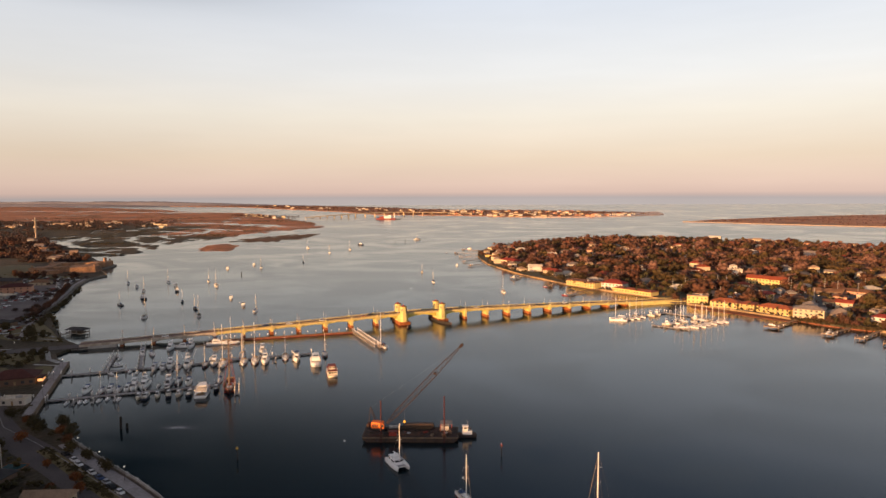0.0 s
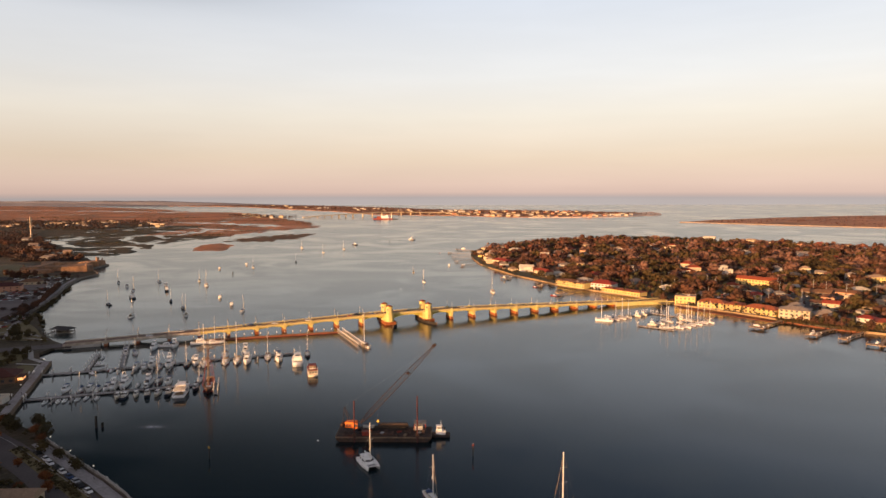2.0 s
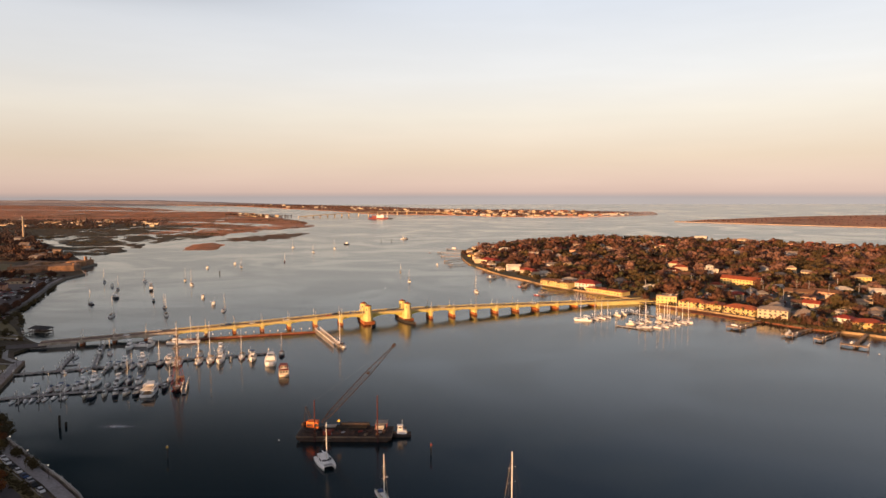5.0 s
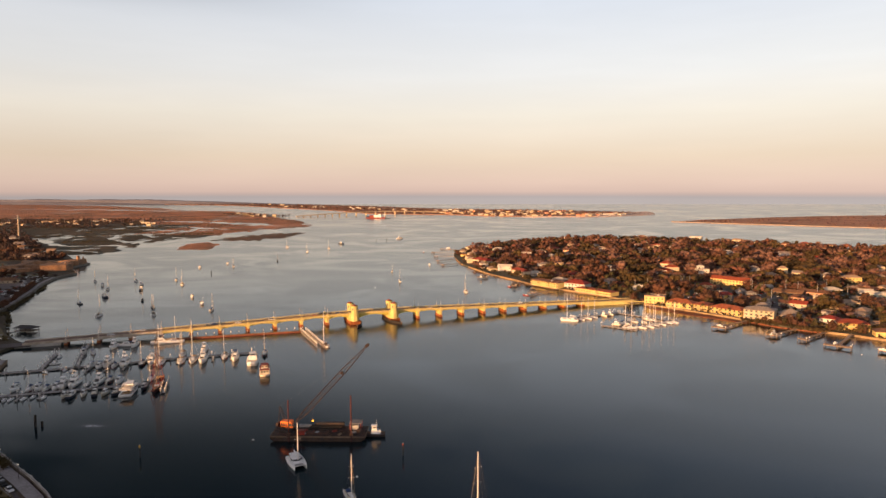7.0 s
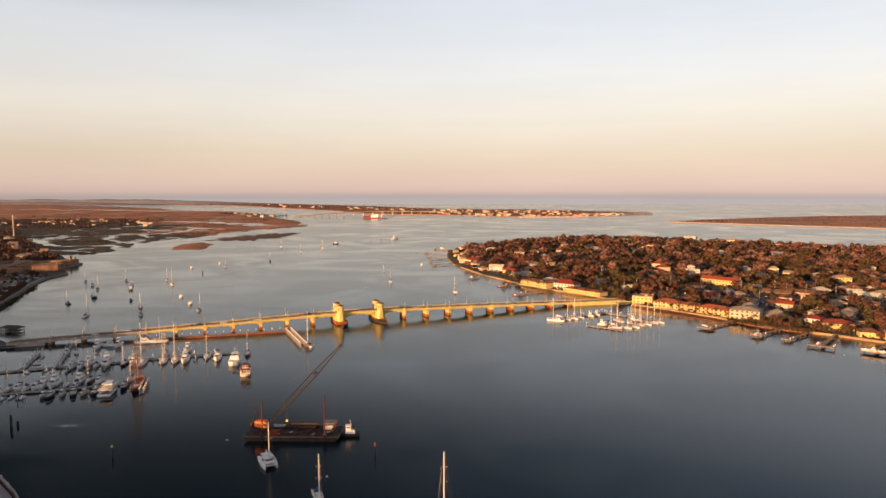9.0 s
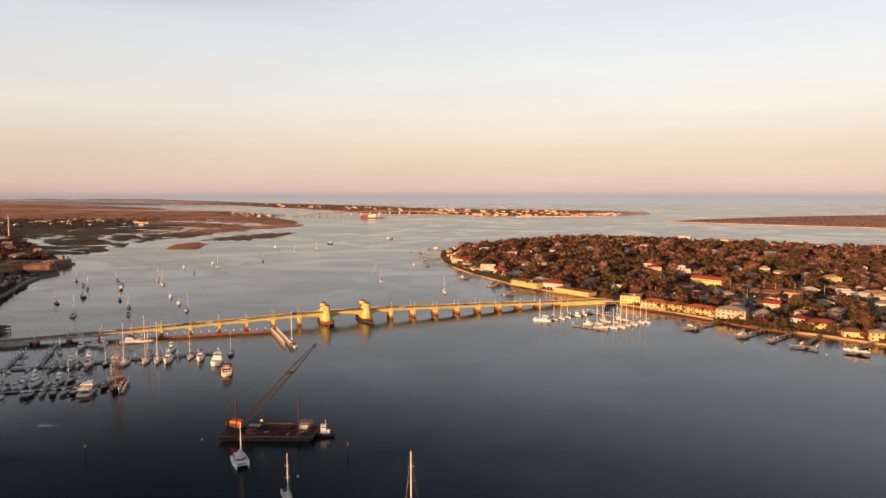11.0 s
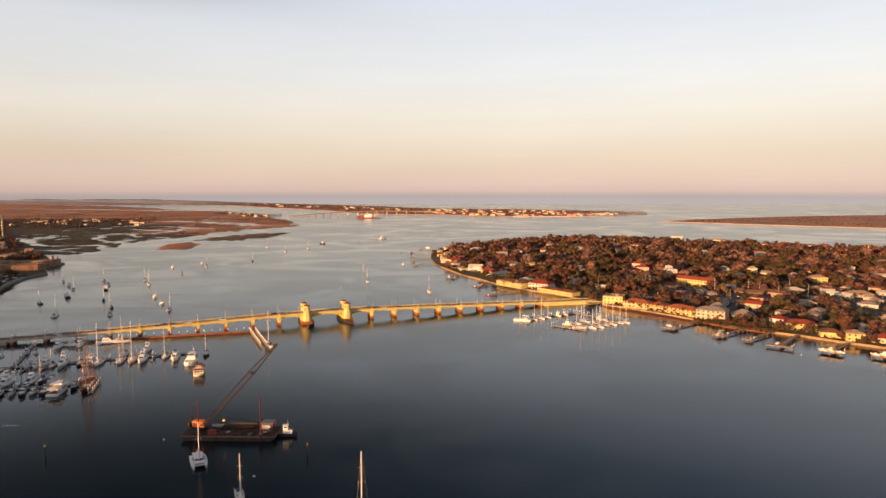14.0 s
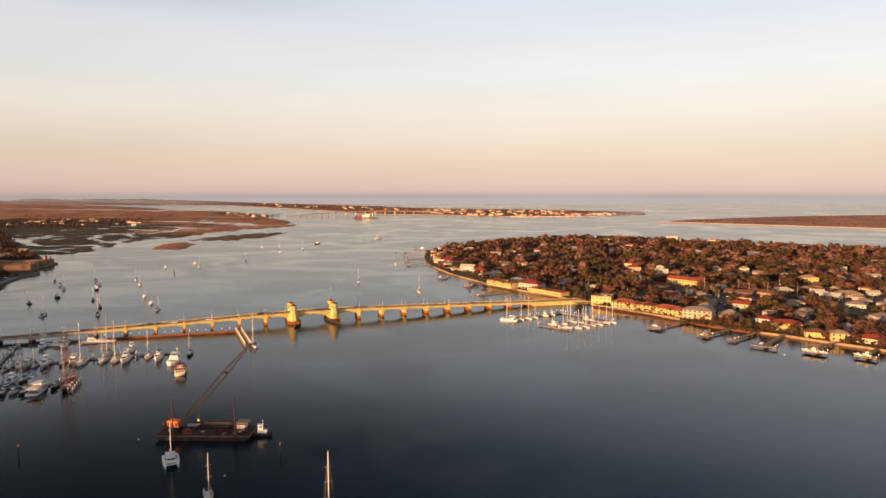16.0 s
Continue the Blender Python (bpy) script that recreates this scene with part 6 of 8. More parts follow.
part("pendant_line", Shape().tube((-3.6, -0.4, 10.4), tuple(tip), 0.009, 0.009, 4).tube((-3.6, 0.4, 10.4), tuple(tip), 0.009, 0.009, 4), WIRE, crane)
part("hoist_line", Shape().tube((11.0, 0, 10.6), (11.0, 0, 6.0), 0.03, 0.03, 4), WIRE, crane)
part("hook_block", Shape().box(11.0, 0, 5.4, 1.1, 0.6, 0.8, 0, 0.6), YELLOW, crane, "yellow hook block")


def tugboat():
    b = thing("tugboat", "small black and white push tug beside the barge", "tugboat")
    hull = part("hull", hull_shape(9.5, 4.2, 1.5, 1.0, 0.85, 0.7, 2.4), BLACK_STEEL, b, smooth=True)
    part("deck", deck_shape(9.5, 4.2, 1.5, 0.85, 0.7, 2.4), RUST, b)
    part("deckhouse", wedge(Shape(), -2.6, 2.2, 2.9, 2.5, 1.5, 3.4, 0.3, 0.1, 0.08), WHITE, b)
    house = part("wheelhouse", wedge(Shape(), -0.6, 1.9, 2.2, 2.0, 3.4, 5.6, 0.15, 0.05, 0.06), WHITE, b)
    for x, y, a in ((0, 1.80, 0), (1.06, 0.6, 90), (-1.06, 0.6, 90), (0, -0.6, 0)):
        part("window", Shape().box(x, y, 4.75, 1.5, 0.12, 0.8, a), GLASS, house)
    part("roof", Shape().box(0, 0.6, 5.66, 2.6, 3.0, 0.14), WHITE, house)
    part("mast", Shape().tube((0, -0.4, 5.7), (0, -0.4, 8.2), 0.09, 0.06, 6), WHITE, b)
    part("funnel", Shape().tube((0, -2.0, 3.4), (0, -2.0, 4.8), 0.4, 0.36, 9), BLACK_STEEL, b)
    for side in (-1, 1):
        part("push_knee", Shape().box(side * 0.9, 4.6, 1.9, 0.5, 0.7, 2.4), BLACK_STEEL, b)
    for k in range(5):
        part("tyre_fender", Shape().tube((2.05, -3.4 + 1.5 * k, 0.9), (2.35, -3.4 + 1.5 * k, 0.9), 0.5, 0.5, 10), BLACK_STEEL, hull)
    return b


tug = tugboat()
tug.matrix_basis = pose(2.2, 267.6, 0, 0, 0, 96)
tug.scale = (0.85, 0.85, 0.85)

# ---- west bank: promenade, road, quay, park, fort ----
def strip(name, mat, label, category, pts, width, z0, z1):
    """A band of even width along a line of places."""
    sh = Shape()
    rings = []
    P = [Vector((x, y, 0)) for x, y in pts]
    for i, p in enumerate(P):
        d = (P[min(i + 1, len(P) - 1)] - P[max(i - 1, 0)]).normalized()
        n = Vector((-d.y, d.x, 0)) * width / 2
        rings.append([(p.x + n.x, p.y + n.y, z0), (p.x - n.x, p.y - n.y, z0), (p.x - n.x, p.y - n.y, z1), (p.x + n.x, p.y + n.y, z1)])
    sh.loft(rings)
    return setting(name, sh, mat, label, category)


CAR_PARK = material("worn_car_park", (0.17, 0.145, 0.14), vary=0.35, scale=0.05, fine=1.0, other=(0.11, 0.09, 0.085), per="place")
PAVING = material("promenade_paving", (0.32, 0.295, 0.29), vary=0.25, scale=0.3, fine=1.2, other=(0.24, 0.215, 0.205), per="place")
PROM = [(-158, 255), (-146, 245), (-126, 228.5), (-114, 219), (-101, 207.5), (-72, 176)]
strip("seawall", SEAWALL, "pale concrete seawall along the promenade", "seawall", [(x + 0.6, y + 0.7) for x, y in PROM], 0.5, -1.5, 1.8)
strip("balustrade", CONCRETE, "pale concrete balustrade on the seawall", "balustrade", [(x + 0.6, y + 0.7) for x, y in PROM], 0.3, 1.78, 2.75)
strip("pavement", PAVING, "pale paved waterfront promenade", "pavement", [(x - 1.7, y - 1.9) for x, y in PROM], 4.4, 1.0, 1.75)
strip("hedge_bed", LAWN, "dark planted strip beside the promenade", "planting", [(x - 6.8, y - 7.2) for x, y in PROM], 5.2, 1.0, 1.72)
strip("kerb", PAVING, "concrete kerb along the waterfront road", "kerb", [(-214, 291), (-197, 271), (-171, 253.5), (-149, 236.5), (-129, 220.5), (-110, 205)], 0.3, 1.0, 1.80)
strip("road", ASPHALT, "dark asphalt waterfront road", "road", [(-300, 385), (-250, 330), (-207, 279), (-190, 262), (-166, 245), (-144, 228), (-126, 213), (-95, 186)], 13.0, 1.0, 1.68)
for i in range(len(PROM) - 2):
    (x0, y0), (x1, y1) = PROM[i], PROM[i + 1]
    n = int(math.hypot(x1 - x0, y1 - y0) / 6)
    for k in range(n):
        t = k / n
        setting("seawall_pier", Shape().box(x0 + (x1 - x0) * t + 0.6, y0 + (y1 - y0) * t + 0.7, 2.4, 0.8, 0.7, 1.2, -40), CONCRETE, "pale square pier on the seawall", "pier")
# quay
strip("quay", PAVING, "long pale concrete quay of the marina", "quay", [(-235.6, 379), (-196.6, 286)], 4.2, -1.0, 1.9)
strip("quay_edge", TIMBER, "dark timber edging of the quay", "quay", [(-233.2, 379), (-194.2, 286)], 0.6, -1.0, 2.1)
strip("park_path", CONCRETE, "curved pale park path", "path", [(-238, 378), (-250, 386), (-262, 404), (-290, 410), (-330, 402)], 3.0, 1.0, 1.7)
strip("park_path", PAVING, "narrow curved path across the lawn", "path", [(-272, 436), (-290, 441), (-312, 441), (-322, 450), (-318, 462), (-300, 456), (-284, 447)], 1.6, 1.0, 1.73)
strip("park_path", CONCRETE, "curved pale park path", "path", [(-251, 374), (-236, 372), (-224, 345)], 1.6, 1.0, 1.72)
strip("bridge_street", ASPHALT, "street leading onto the bridge", "road", [(-246, 422), (-290, 404), (-360, 376), (-460, 340)], 12, 1.0, 1.74)
for out in ([(-248, 372), (-236, 370), (-226, 346), (-238, 352)], [(-318, 436), (-268, 432), (-285, 450), (-304, 474), (-330, 500), (-340, 470)], [(-330, 398), (-262, 398), (-256, 388), (-250, 376), (-268, 372), (-330, 382)], [(-300, 372), (-262, 368), (-250, 352), (-290, 350)], [(-640, 903), (-590, 900), (-560, 835), (-470, 735), (-534, 752), (-640, 780)]):
    s = Shape()
    s.prism(soften(out, 2), 1.0, 1.69)
    setting("lawn", s, LAWN, "dark green mown lawn", "lawn")
strip("car_park", CAR_PARK, "wide asphalt car park behind the bayfront", "car park", [(-352, 470), (-382, 530), (-410, 590), (-440, 655), (-462, 715)], 58, 1.0, 1.64)
strip("shore_road", ASPHALT, "road and car park along the fort's green", "road", [(-355, 525), (-386, 590), (-415, 655), (-432, 700), (-452, 735), (-520, 745), (-620, 730)], 11, 1.0, 1.68)
strip("bay_promenade", PAVING, "pale paved walk along the bayfront seawall", "pavement", [(-303, 438), (-326, 479), (-345, 521), (-354, 538.5), (-375, 596), (-405, 667.5), (-422, 702.5), (-439, 754)], 3.2, 1.0, 1.72)
strip("seawall_north", SEAWALL, "pale seawall along the bayfront", "seawall", [(-300, 440), (-322, 478), (-341, 520), (-350, 537.5), (-371, 595.5), (-401, 666.5), (-418, 701.5), (-435, 756), (-434, 792), (-447, 811), (-477, 852), (-481, 904), (-500, 914)], 0.9, -1.2, 2.2)

# promenade trees, cars and lamps
orange = [tree_proto("orange_tree_small", "small orange-leaved street tree", LEAF_ORANGE, 2.1, 4.2, 61 + i, "street trees", True) for i in range(2)]
plant(orange, [(-189, 275, 1.7, 0.9, 20), (-178, 254, 1.7, 1.05, 80), (-166, 262, 1.7, 1.0, 10), (-158.5, 253.5, 1.7, 0.85, 55), (-152, 230, 1.7, 0.75, 130), (-134, 218, 1.7, 0.9, 200), (-128, 210, 1.7, 0.9, 300), (-139, 211, 1.7, 0.7, 33)])
darkt = [tree_proto("oak_tree_dark", "dark evergreen street tree", LEAF_GREEN, 3.2, 6.0, 71 + i, "street trees", True) for i in range(3)]
spots = [(-151, 244, 1.7, 0.75, 0), (-141, 237.5, 1.7, 0.7, 40), (-128.5, 227, 1.7, 0.72, 80), (-178, 266, 1.7, 0.9, 20), (-201, 282, 1.7, 0.8, 60), (-160, 258, 1.7, 0.9, 10), (-171, 270, 1.7, 0.9, 140), (-185, 272, 1.7, 0.8, 190)]
for _ in range(700):
    x, y = rng.uniform(-345, -160), rng.uniform(225, 520)
    if not inside(x, y, WEST) or edge_distance(x, y, WEST) < 4 or x < -0.72 * y - 12:
        continue
    on_road = min(abs((x + 207) * 0.64 + (y - 279) * 0.77), 99) < 9 and y < 300
    if on_road or (-252 < x < -205 and 290 < y < 382) or (-165 < x < -155 and 225 < y < 236):
        continue
    if (400 < y < 432 and x > -300) or (360 < y < 520 and rng.random() < 0.72):
        continue
    spots.append((x, y, 1.6, rng.uniform(0.5, 0.95), rng.uniform(0, 360)))
plant(darkt, spots[:95])
for k, (x, y) in enumerate([(-153, 242), (-146, 236), (-142, 232.3), (-137, 228.3), (-133, 225), (-128, 221), (-123.5, 217.3), (-120, 214), (-115, 210)]):
    park((2, 0, 0, 2, 0, 4, 1, 2, 0)[k], x + 0.4, y + 0.3, 1.7, -38)


def glow(name, colour, strength):
    m = material(name, colour, rough=0.4, vary=0.05)
    p = m.node_tree.nodes["Principled BSDF"]
    p.inputs["Emission Color"].default_value = (*colour, 1)
    p.inputs["Emission Strength"].default_value = strength
    return m


LAMP_GLOW = glow("lit_lamp_globe", (1.0, 0.86, 0.70), 0.3)
GLOW_PANE = glow("lamplit_window", (1.0, 0.46, 0.16), 0.75)


def street_lamp(x, y, z, hgt=5.0):
    root = thing("street_lamp", "slim dark street lamp with a lit globe", "street lamp", pose(x, y, z), group="street lamps")
    part("post", Shape().tube((0, 0, -0.1), (0, 0, hgt), 0.09, 0.06, 7), BLACK_STEEL, root)
    part("globe", Shape().dome(0, 0, hgt, 0.28, 0.4, 9, 3), LAMP_GLOW, root, "lit white globe")


for x, y in ((-150, 246.5), (-134, 233), (-118, 220), (-208, 315), (-218, 340), (-229, 366), (-262, 415), (-286, 408)):
    street_lamp(x, y, 1.7)
strut = thing("flagpole", "tall white pole beside the lawns", "flagpole", pose(-164.5, 224, 1.6))
part("pole", Shape().tube((0, 0, 0), (0, 0, 11), 0.14, 0.08, 8), PILE_CAP, strut)
part("finial", Shape().dome(0, 0, 11, 0.18, 0.25, 8, 2), PILE_CAP, strut)

beds = []
for i in range(len(PROM) - 2):
    (x0, y0), (x1, y1) = PROM[i], PROM[i + 1]
    for k in range(46):
        t = rng.random()
        beds.append((x0 + (x1 - x0) * t - rng.uniform(5.6, 8.6), y0 + (y1 - y0) * t - rng.uniform(6.0, 9.0), 1.3, rng.uniform(0.4, 0.95)))
for _ in range(900):
    x, y = rng.uniform(-205, -115), rng.uniform(196, 300)
    side_ = (x + 166) * 0.61 + (y - 245) * 0.79
    if side_ < -9 and x > -0.74 * y - 8:
        beds.append((x, y, 1.3, rng.uniform(0.6, 2.3)))
    elif 10 < side_ < 22 and inside(x, y, WEST) and x < -150:
        beds.append((x, y, 1.3, rng.uniform(0.6, 1.6)))
for _ in range(1500):
    x, y = rng.uniform(-350, -225), rng.uniform(330, 520)
    if inside(x, y, WEST) and edge_distance(x, y, WEST) > 3 and x > -0.74 * y - 10 and noise.noise((x * 0.05, y * 0.05, 12)) > 0.08 and not (402 < y < 428 and x > -300) and not (-252 < x < -205 and y < 382):
        beds.append((x, y, 1.2, rng.uniform(0.7, 2.4)))
woods("waterfront_shrubs", beds, LEAF_GREEN, "dark shrubs and flower beds along the promenade", tiny=True)

# waterfront buildings
house("house", "low house with a ribbed tan roof beside the road", (-140, 196.5), (-126, 197.5), 8.5, 1, "gable", "beige", "tan", 2.4, "west bank houses", 1.6)
house("house", "small dark-roofed house behind the road", (-172, 214), (-158, 212), 9, 1, "hip", "brown", "dark", 2.2, "west bank houses", 1.6)
house("restaurant", "dark red-roofed waterfront building with a glowing sunlit end", (-246, 327.4), (-225, 334.9), 15, 1, "hip", "brown", "maroon", 3.2, "west bank houses", 1.6, storey=3.6)
# emissive panes, added to give the restaurant's sunlit end its glow
porch = thing("veranda", "glazed veranda with glowing panes on the end of the restaurant", "veranda", pose(-224.2, 339.4, 1.6, 0, 0, 109.6))
part("glazing", Shape().box(0, 0, 1.9, 6.0, 2.4, 1.5), GLOW_PANE, porch, "warm self-glowing panes")
part("base", Shape().box(0, 0, 0.5, 7.2, 2.6, 1.0), WALLS["brown"], porch)
part("roof", Shape().box(0, 0, 2.9, 7.8, 3.2, 0.25), ROOFS["maroon"], porch)
for x in (-2.6, -0.9, 0.9, 2.6):
    part("post", Shape().box(x, -1.26, 1.9, 0.2, 0.16, 1.8), WALLS["brown"], porch)
house("boat_shed", "low white flat-roofed shed by the quay", (-219, 299.5), (-207.5, 300.5), 6, 1, "flat", "white", "white", 1.0, "west bank houses", 1.6, storey=2.5)
pool = thing("swimming_pool", "small teal swimming pool in a courtyard", "pool")
POOL = material("pool_water", (0.03, 0.08, 0.09), rough=0.1, vary=0.1, bump=0.05)
part("coping", Shape().box(-165, 231, 1.66, 8.4, 5.6, 0.2, 0), WET_CONCRETE, pool)
part("basin", Shape().box(-165, 231, 1.75, 7.6, 4.8, 0.08, 0), POOL, pool)
boathouse = thing("boathouse", "dark-roofed open boathouse on piles over the river", "boathouse", pose(-279, 466, 0, 0, 0, -8))
rings = [[(-8, -4.6, 3.2), (8, -4.6, 3.2), (8, 4.6, 3.2), (-8, 4.6, 3.2)], [(-4.5, -0.4, 5.0), (4.5, -0.4, 5.0), (4.5, 0.4, 5.0), (-4.5, 0.4, 5.0)]]
part("roof", Shape().loft(rings), ROOFS["dark"], boathouse)
part("floor", Shape().box(0, 0, 1.1, 14, 8, 0.3), TIMBER, boathouse)
for x in (-6.5, -2.2, 2.2, 6.5):
    for y in (-3.8, 3.8):
        part("post", Shape().tube((x, y, -1), (x, y, 3.3), 0.2, 0.2, 7), PILE_DARK, boathouse)
dock("gangway", "short timber gangway to the boathouse", (-285, 455), (-282, 461), 1.6, 1.5, piles=6)

# stone fort
COQUINA = material("shellstone_masonry", (0.36, 0.19, 0.095), vary=0.5, scale=0.12, fine=0.6, other=(0.17, 0.10, 0.065), per="place", bump=0.5)
fort = thing("stone_fort", "old shellstone star fort with corner bastions", "fort", pose(-512, 853, 1.6, 0, 0, 14))


def battered(poly, z0, z1, lean=0.93):
    cx, cy = sum(p[0] for p in poly) / len(poly), sum(p[1] for p in poly) / len(poly)
    return Shape().loft([[(x, y, z0) for x, y in poly], [(cx + (x - cx) * lean, cy + (y - cy) * lean, z1) for x, y in poly]])


for k in range(4):
    a = radians(45 + 90 * k)
    r = Matrix.Rotation(a, 2)
    pts = [(26, -9), (38, -12), (56, 0), (38, 12), (26, 9)]
    if k == 3:
        pts = [(22, -16), (47, -30), (60, -4), (50, 10), (24, 12)]
    part("bastion", battered([tuple(r @ Vector(p)) for p in pts], -0.4, 7.4 if k == 3 else 6.6, 0.96), COQUINA, fort)
    a2 = radians(90 * k)
    r2 = Matrix.Rotation(a2, 2)
    part("curtain_wall", battered([tuple(r2 @ Vector(p)) for p in [(19, -21), (29, -21), (29, 21), (19, 21)]], -0.4, 6.2, 0.97), COQUINA, fort)
    tip_p = r @ Vector((53, 0))
    part("sentry_box", Shape().tube((tip_p.x * 0.96, tip_p.y * 0.96, 6.2), (tip_p.x * 0.96, tip_p.y * 0.96, 9.0), 1.1, 1.0, 8).dome(tip_p.x * 0.96, tip_p.y * 0.96, 9.0, 1.1, 0.9, 8, 3), COQUINA, fort)
part("courtyard", Shape().box(0, 0, 0.1, 40, 40, 0.4), LAWN, fort)
tp = Matrix.Rotation(radians(45), 2) @ Vector((44, 0))
part("watch_tower", Shape().box(tp.x, tp.y, 9.0, 3.2, 3.2, 5.5, 45, 0.9), COQUINA, fort, "square stone watch tower")
part("ravelin", battered([(-30, -46), (-12, -58), (2, -46), (-14, -38)], -0.4, 4.2, 0.93), COQUINA, fort)
strip("fort_glacis", LAWN, "grassy slope round the fort", "lawn", [(-455, 770), (-500, 768), (-560, 800), (-590, 850)], 14, 1.0, 2.3)

cross = thing("tall_cross", "tall slender steel cross above the trees", "cross", pose(-910, 1388, 1.0, 0, 0, 62))
part("shaft", Shape().box(0, 0, 24.5, 2.6, 2.0, 49, 0, 0.8), material("cross_steel", (0.55, 0.42, 0.28), rough=0.5, vary=0.1, scale=0.2, fine=1), cross)
part("arms", Shape().box(0, 0, 42.5, 12, 1.5, 2.0), bpy.data.materials["cross_steel"], cross)

# old-town roofs and car parks north of the bridge
for a, b, d_, s_, rf, wl_, rm in (((-462, 640), (-436, 652), 16, 2, "hip", "coral", "maroon"), ((-450, 610), (-430, 606), 12, 1, "flat", "grey", "white"),
                                  ((-470, 700), (-450, 704), 10, 1, "hip", "beige", "brown"), ((-500, 690), (-478, 690), 12, 2, "gable", "brown", "dark"),
                                  ((-355, 480), (-340, 476), 11, 1, "flat", "brown", "dark")):
    house("town_house", "old-town building with a %s roof near the bayfront" % rm, a, b, d_, s_, rf, wl_, rm, 3.0, "old town", 1.6, 0)
cars = 0
for _ in range(2500):
    x, y = rng.uniform(-520, -310), rng.uniform(450, 765)
    if inside(x, y, WEST) and cars < 230 and 8 < edge_distance(x, y, WEST) < 75 and not near_house(x, y, 3) and noise.noise((x * 0.02, y * 0.02, 31)) > -0.12:
        cars += 1
        park_far(rng.choice((0, 1, 0, 0, 2, 0, 1, 3)), x, y, 1.7, rng.choice((65, 155, 65)) + h())
low = []
for _ in range(480):
    x, y = rng.uniform(-540, -300), rng.uniform(430, 780)
    if inside(x, y, WEST) and edge_distance(x, y, WEST) > 5 and not near_house(x, y, 2) and noise.noise((x * 0.03, y * 0.03, 44)) > 0.02:
        low.append((x, y, 1.2, rng.uniform(1.2, 3.2)))
woods("car_park_trees", low, WOODS_DIM, "bare purple-brown trees and shrubs between the car parks", small=True)
edge = []
shore = [(-287, 455), (-331, 519), (-345, 535), (-370, 596), (-399, 667), (-416, 702)]
for (x0, y0), (x1, y1) in zip(shore, shore[1:]):
    for k in range(int(math.hypot(x1 - x0, y1 - y0) / 2.2)):
        t = rng.random()
        if noise.noise((x0 + (x1 - x0) * t, y0 + (y1 - y0) * t, 5)) > -0.25:
            edge.append((x0 + (x1 - x0) * t + rng.uniform(0, 4), y0 + (y1 - y0) * t - rng.uniform(0, 3), -0.5, rng.uniform(0.8, 2.4)))
woods("shore_bushes", edge, LEAF_GREEN, "dark bushes at the water's edge below the seawall", tiny=True)
# trees along the bayfront and round the fort
bay = [tree_proto("oak_tree_brown", "brown winter oak near the bayfront", LEAF_OAK, 4.0, 7.5, 81 + i, "bayfront trees") for i in range(3)]
spots = []
line = [(-338, 512), (-362, 575), (-395, 648), (-415, 690)]
for (x0, y0), (x1, y1) in zip(line, line[1:]):
    for k in range(7):
        t = (k + rng.random() * 0.6) / 7
        spots.append((x0 + (x1 - x0) * t - 4, y0 + (y1 - y0) * t - 1, 1.6, rng.uniform(0.5, 0.85), rng.uniform(0, 360)))
for _ in range(700):
    x, y = rng.uniform(-560, -330), rng.uniform(480, 1000)
    if inside(x, y, WEST) and edge_distance(x, y, WEST) > 6 and x > -0.74 * y - 20 and not near_house(x, y, 5, 4) and not (765 < y < 930) and noise.noise((x * 0.02, y * 0.02, 2)) > -0.2 and not (470 < y < 745 and 10 < edge_distance(x, y, WEST) < 80) and len(spots) < 150:
        spots.append((x, y, 1.6, rng.uniform(0.6, 1.2), rng.uniform(0, 360)))
plant(bay, spots)

s = Shape()
s.prism(soften([(-600, 1035), (-700, 1075), (-800, 1150), (-900, 1240), (-930, 1330), (-1010, 1480), (-1120, 1640), (-1000, 1800), (-900, 1960), (-960, 2080), (-1150, 2220), (-1700, 2330), (-3300, 2300), (-3300, 1035)], 2, 20), -1, 1.3)
setting("ground_north", s, GRASS, "dark wooded ground of the northern suburbs", "ground")
near_n, rusty_n, far_n = [], [], []
for _ in range(16000):
    y = rng.uniform(935, 2330)
    x = rng.uniform(-0.78 * y - 60, -0.38 * y)
    ok = (inside(x, y, WEST) and x < -560) or (y > 1060 and x < -640 - (y - 1060) * 0.75) or (1750 < y < 2300 and x < -960) or (y > 1900 and x < -880 and y < 2080)
    along, across = x * 0.8 + y * 0.6, -x * 0.6 + y * 0.8
    street = across % 95 < 15 or along % 140 < 10
    if not ok or (y < 1420 and (street or noise.noise((x * 0.02, y * 0.016, 9)) < -0.18)):
        continue
    if noise.noise((x * 0.011, y * 0.008, 4)) > -0.30:
        rust = noise.noise((x * 0.012, y * 0.012, 21)) > 0.12
        (far_n if y > 1420 else rusty_n if rust else near_n).append((x, y, 0.2, rng.uniform(1.6, 4.6) if rng.random() < 0.85 else rng.uniform(4.6, 6.4)))
woods("northern_woods", near_n[:1300], WOODS_DIM, "shade-darkened brown woods of the northern suburbs", middle=True)
woods("northern_woods_rusty", rusty_n[:500], LEAF_OAK, "rust-brown winter trees of the northern suburbs", middle=True)
woods("northern_woods_far", far_n[:2600], WOODS_DIM, "dark brown trees between distant suburb roofs", speck=True)
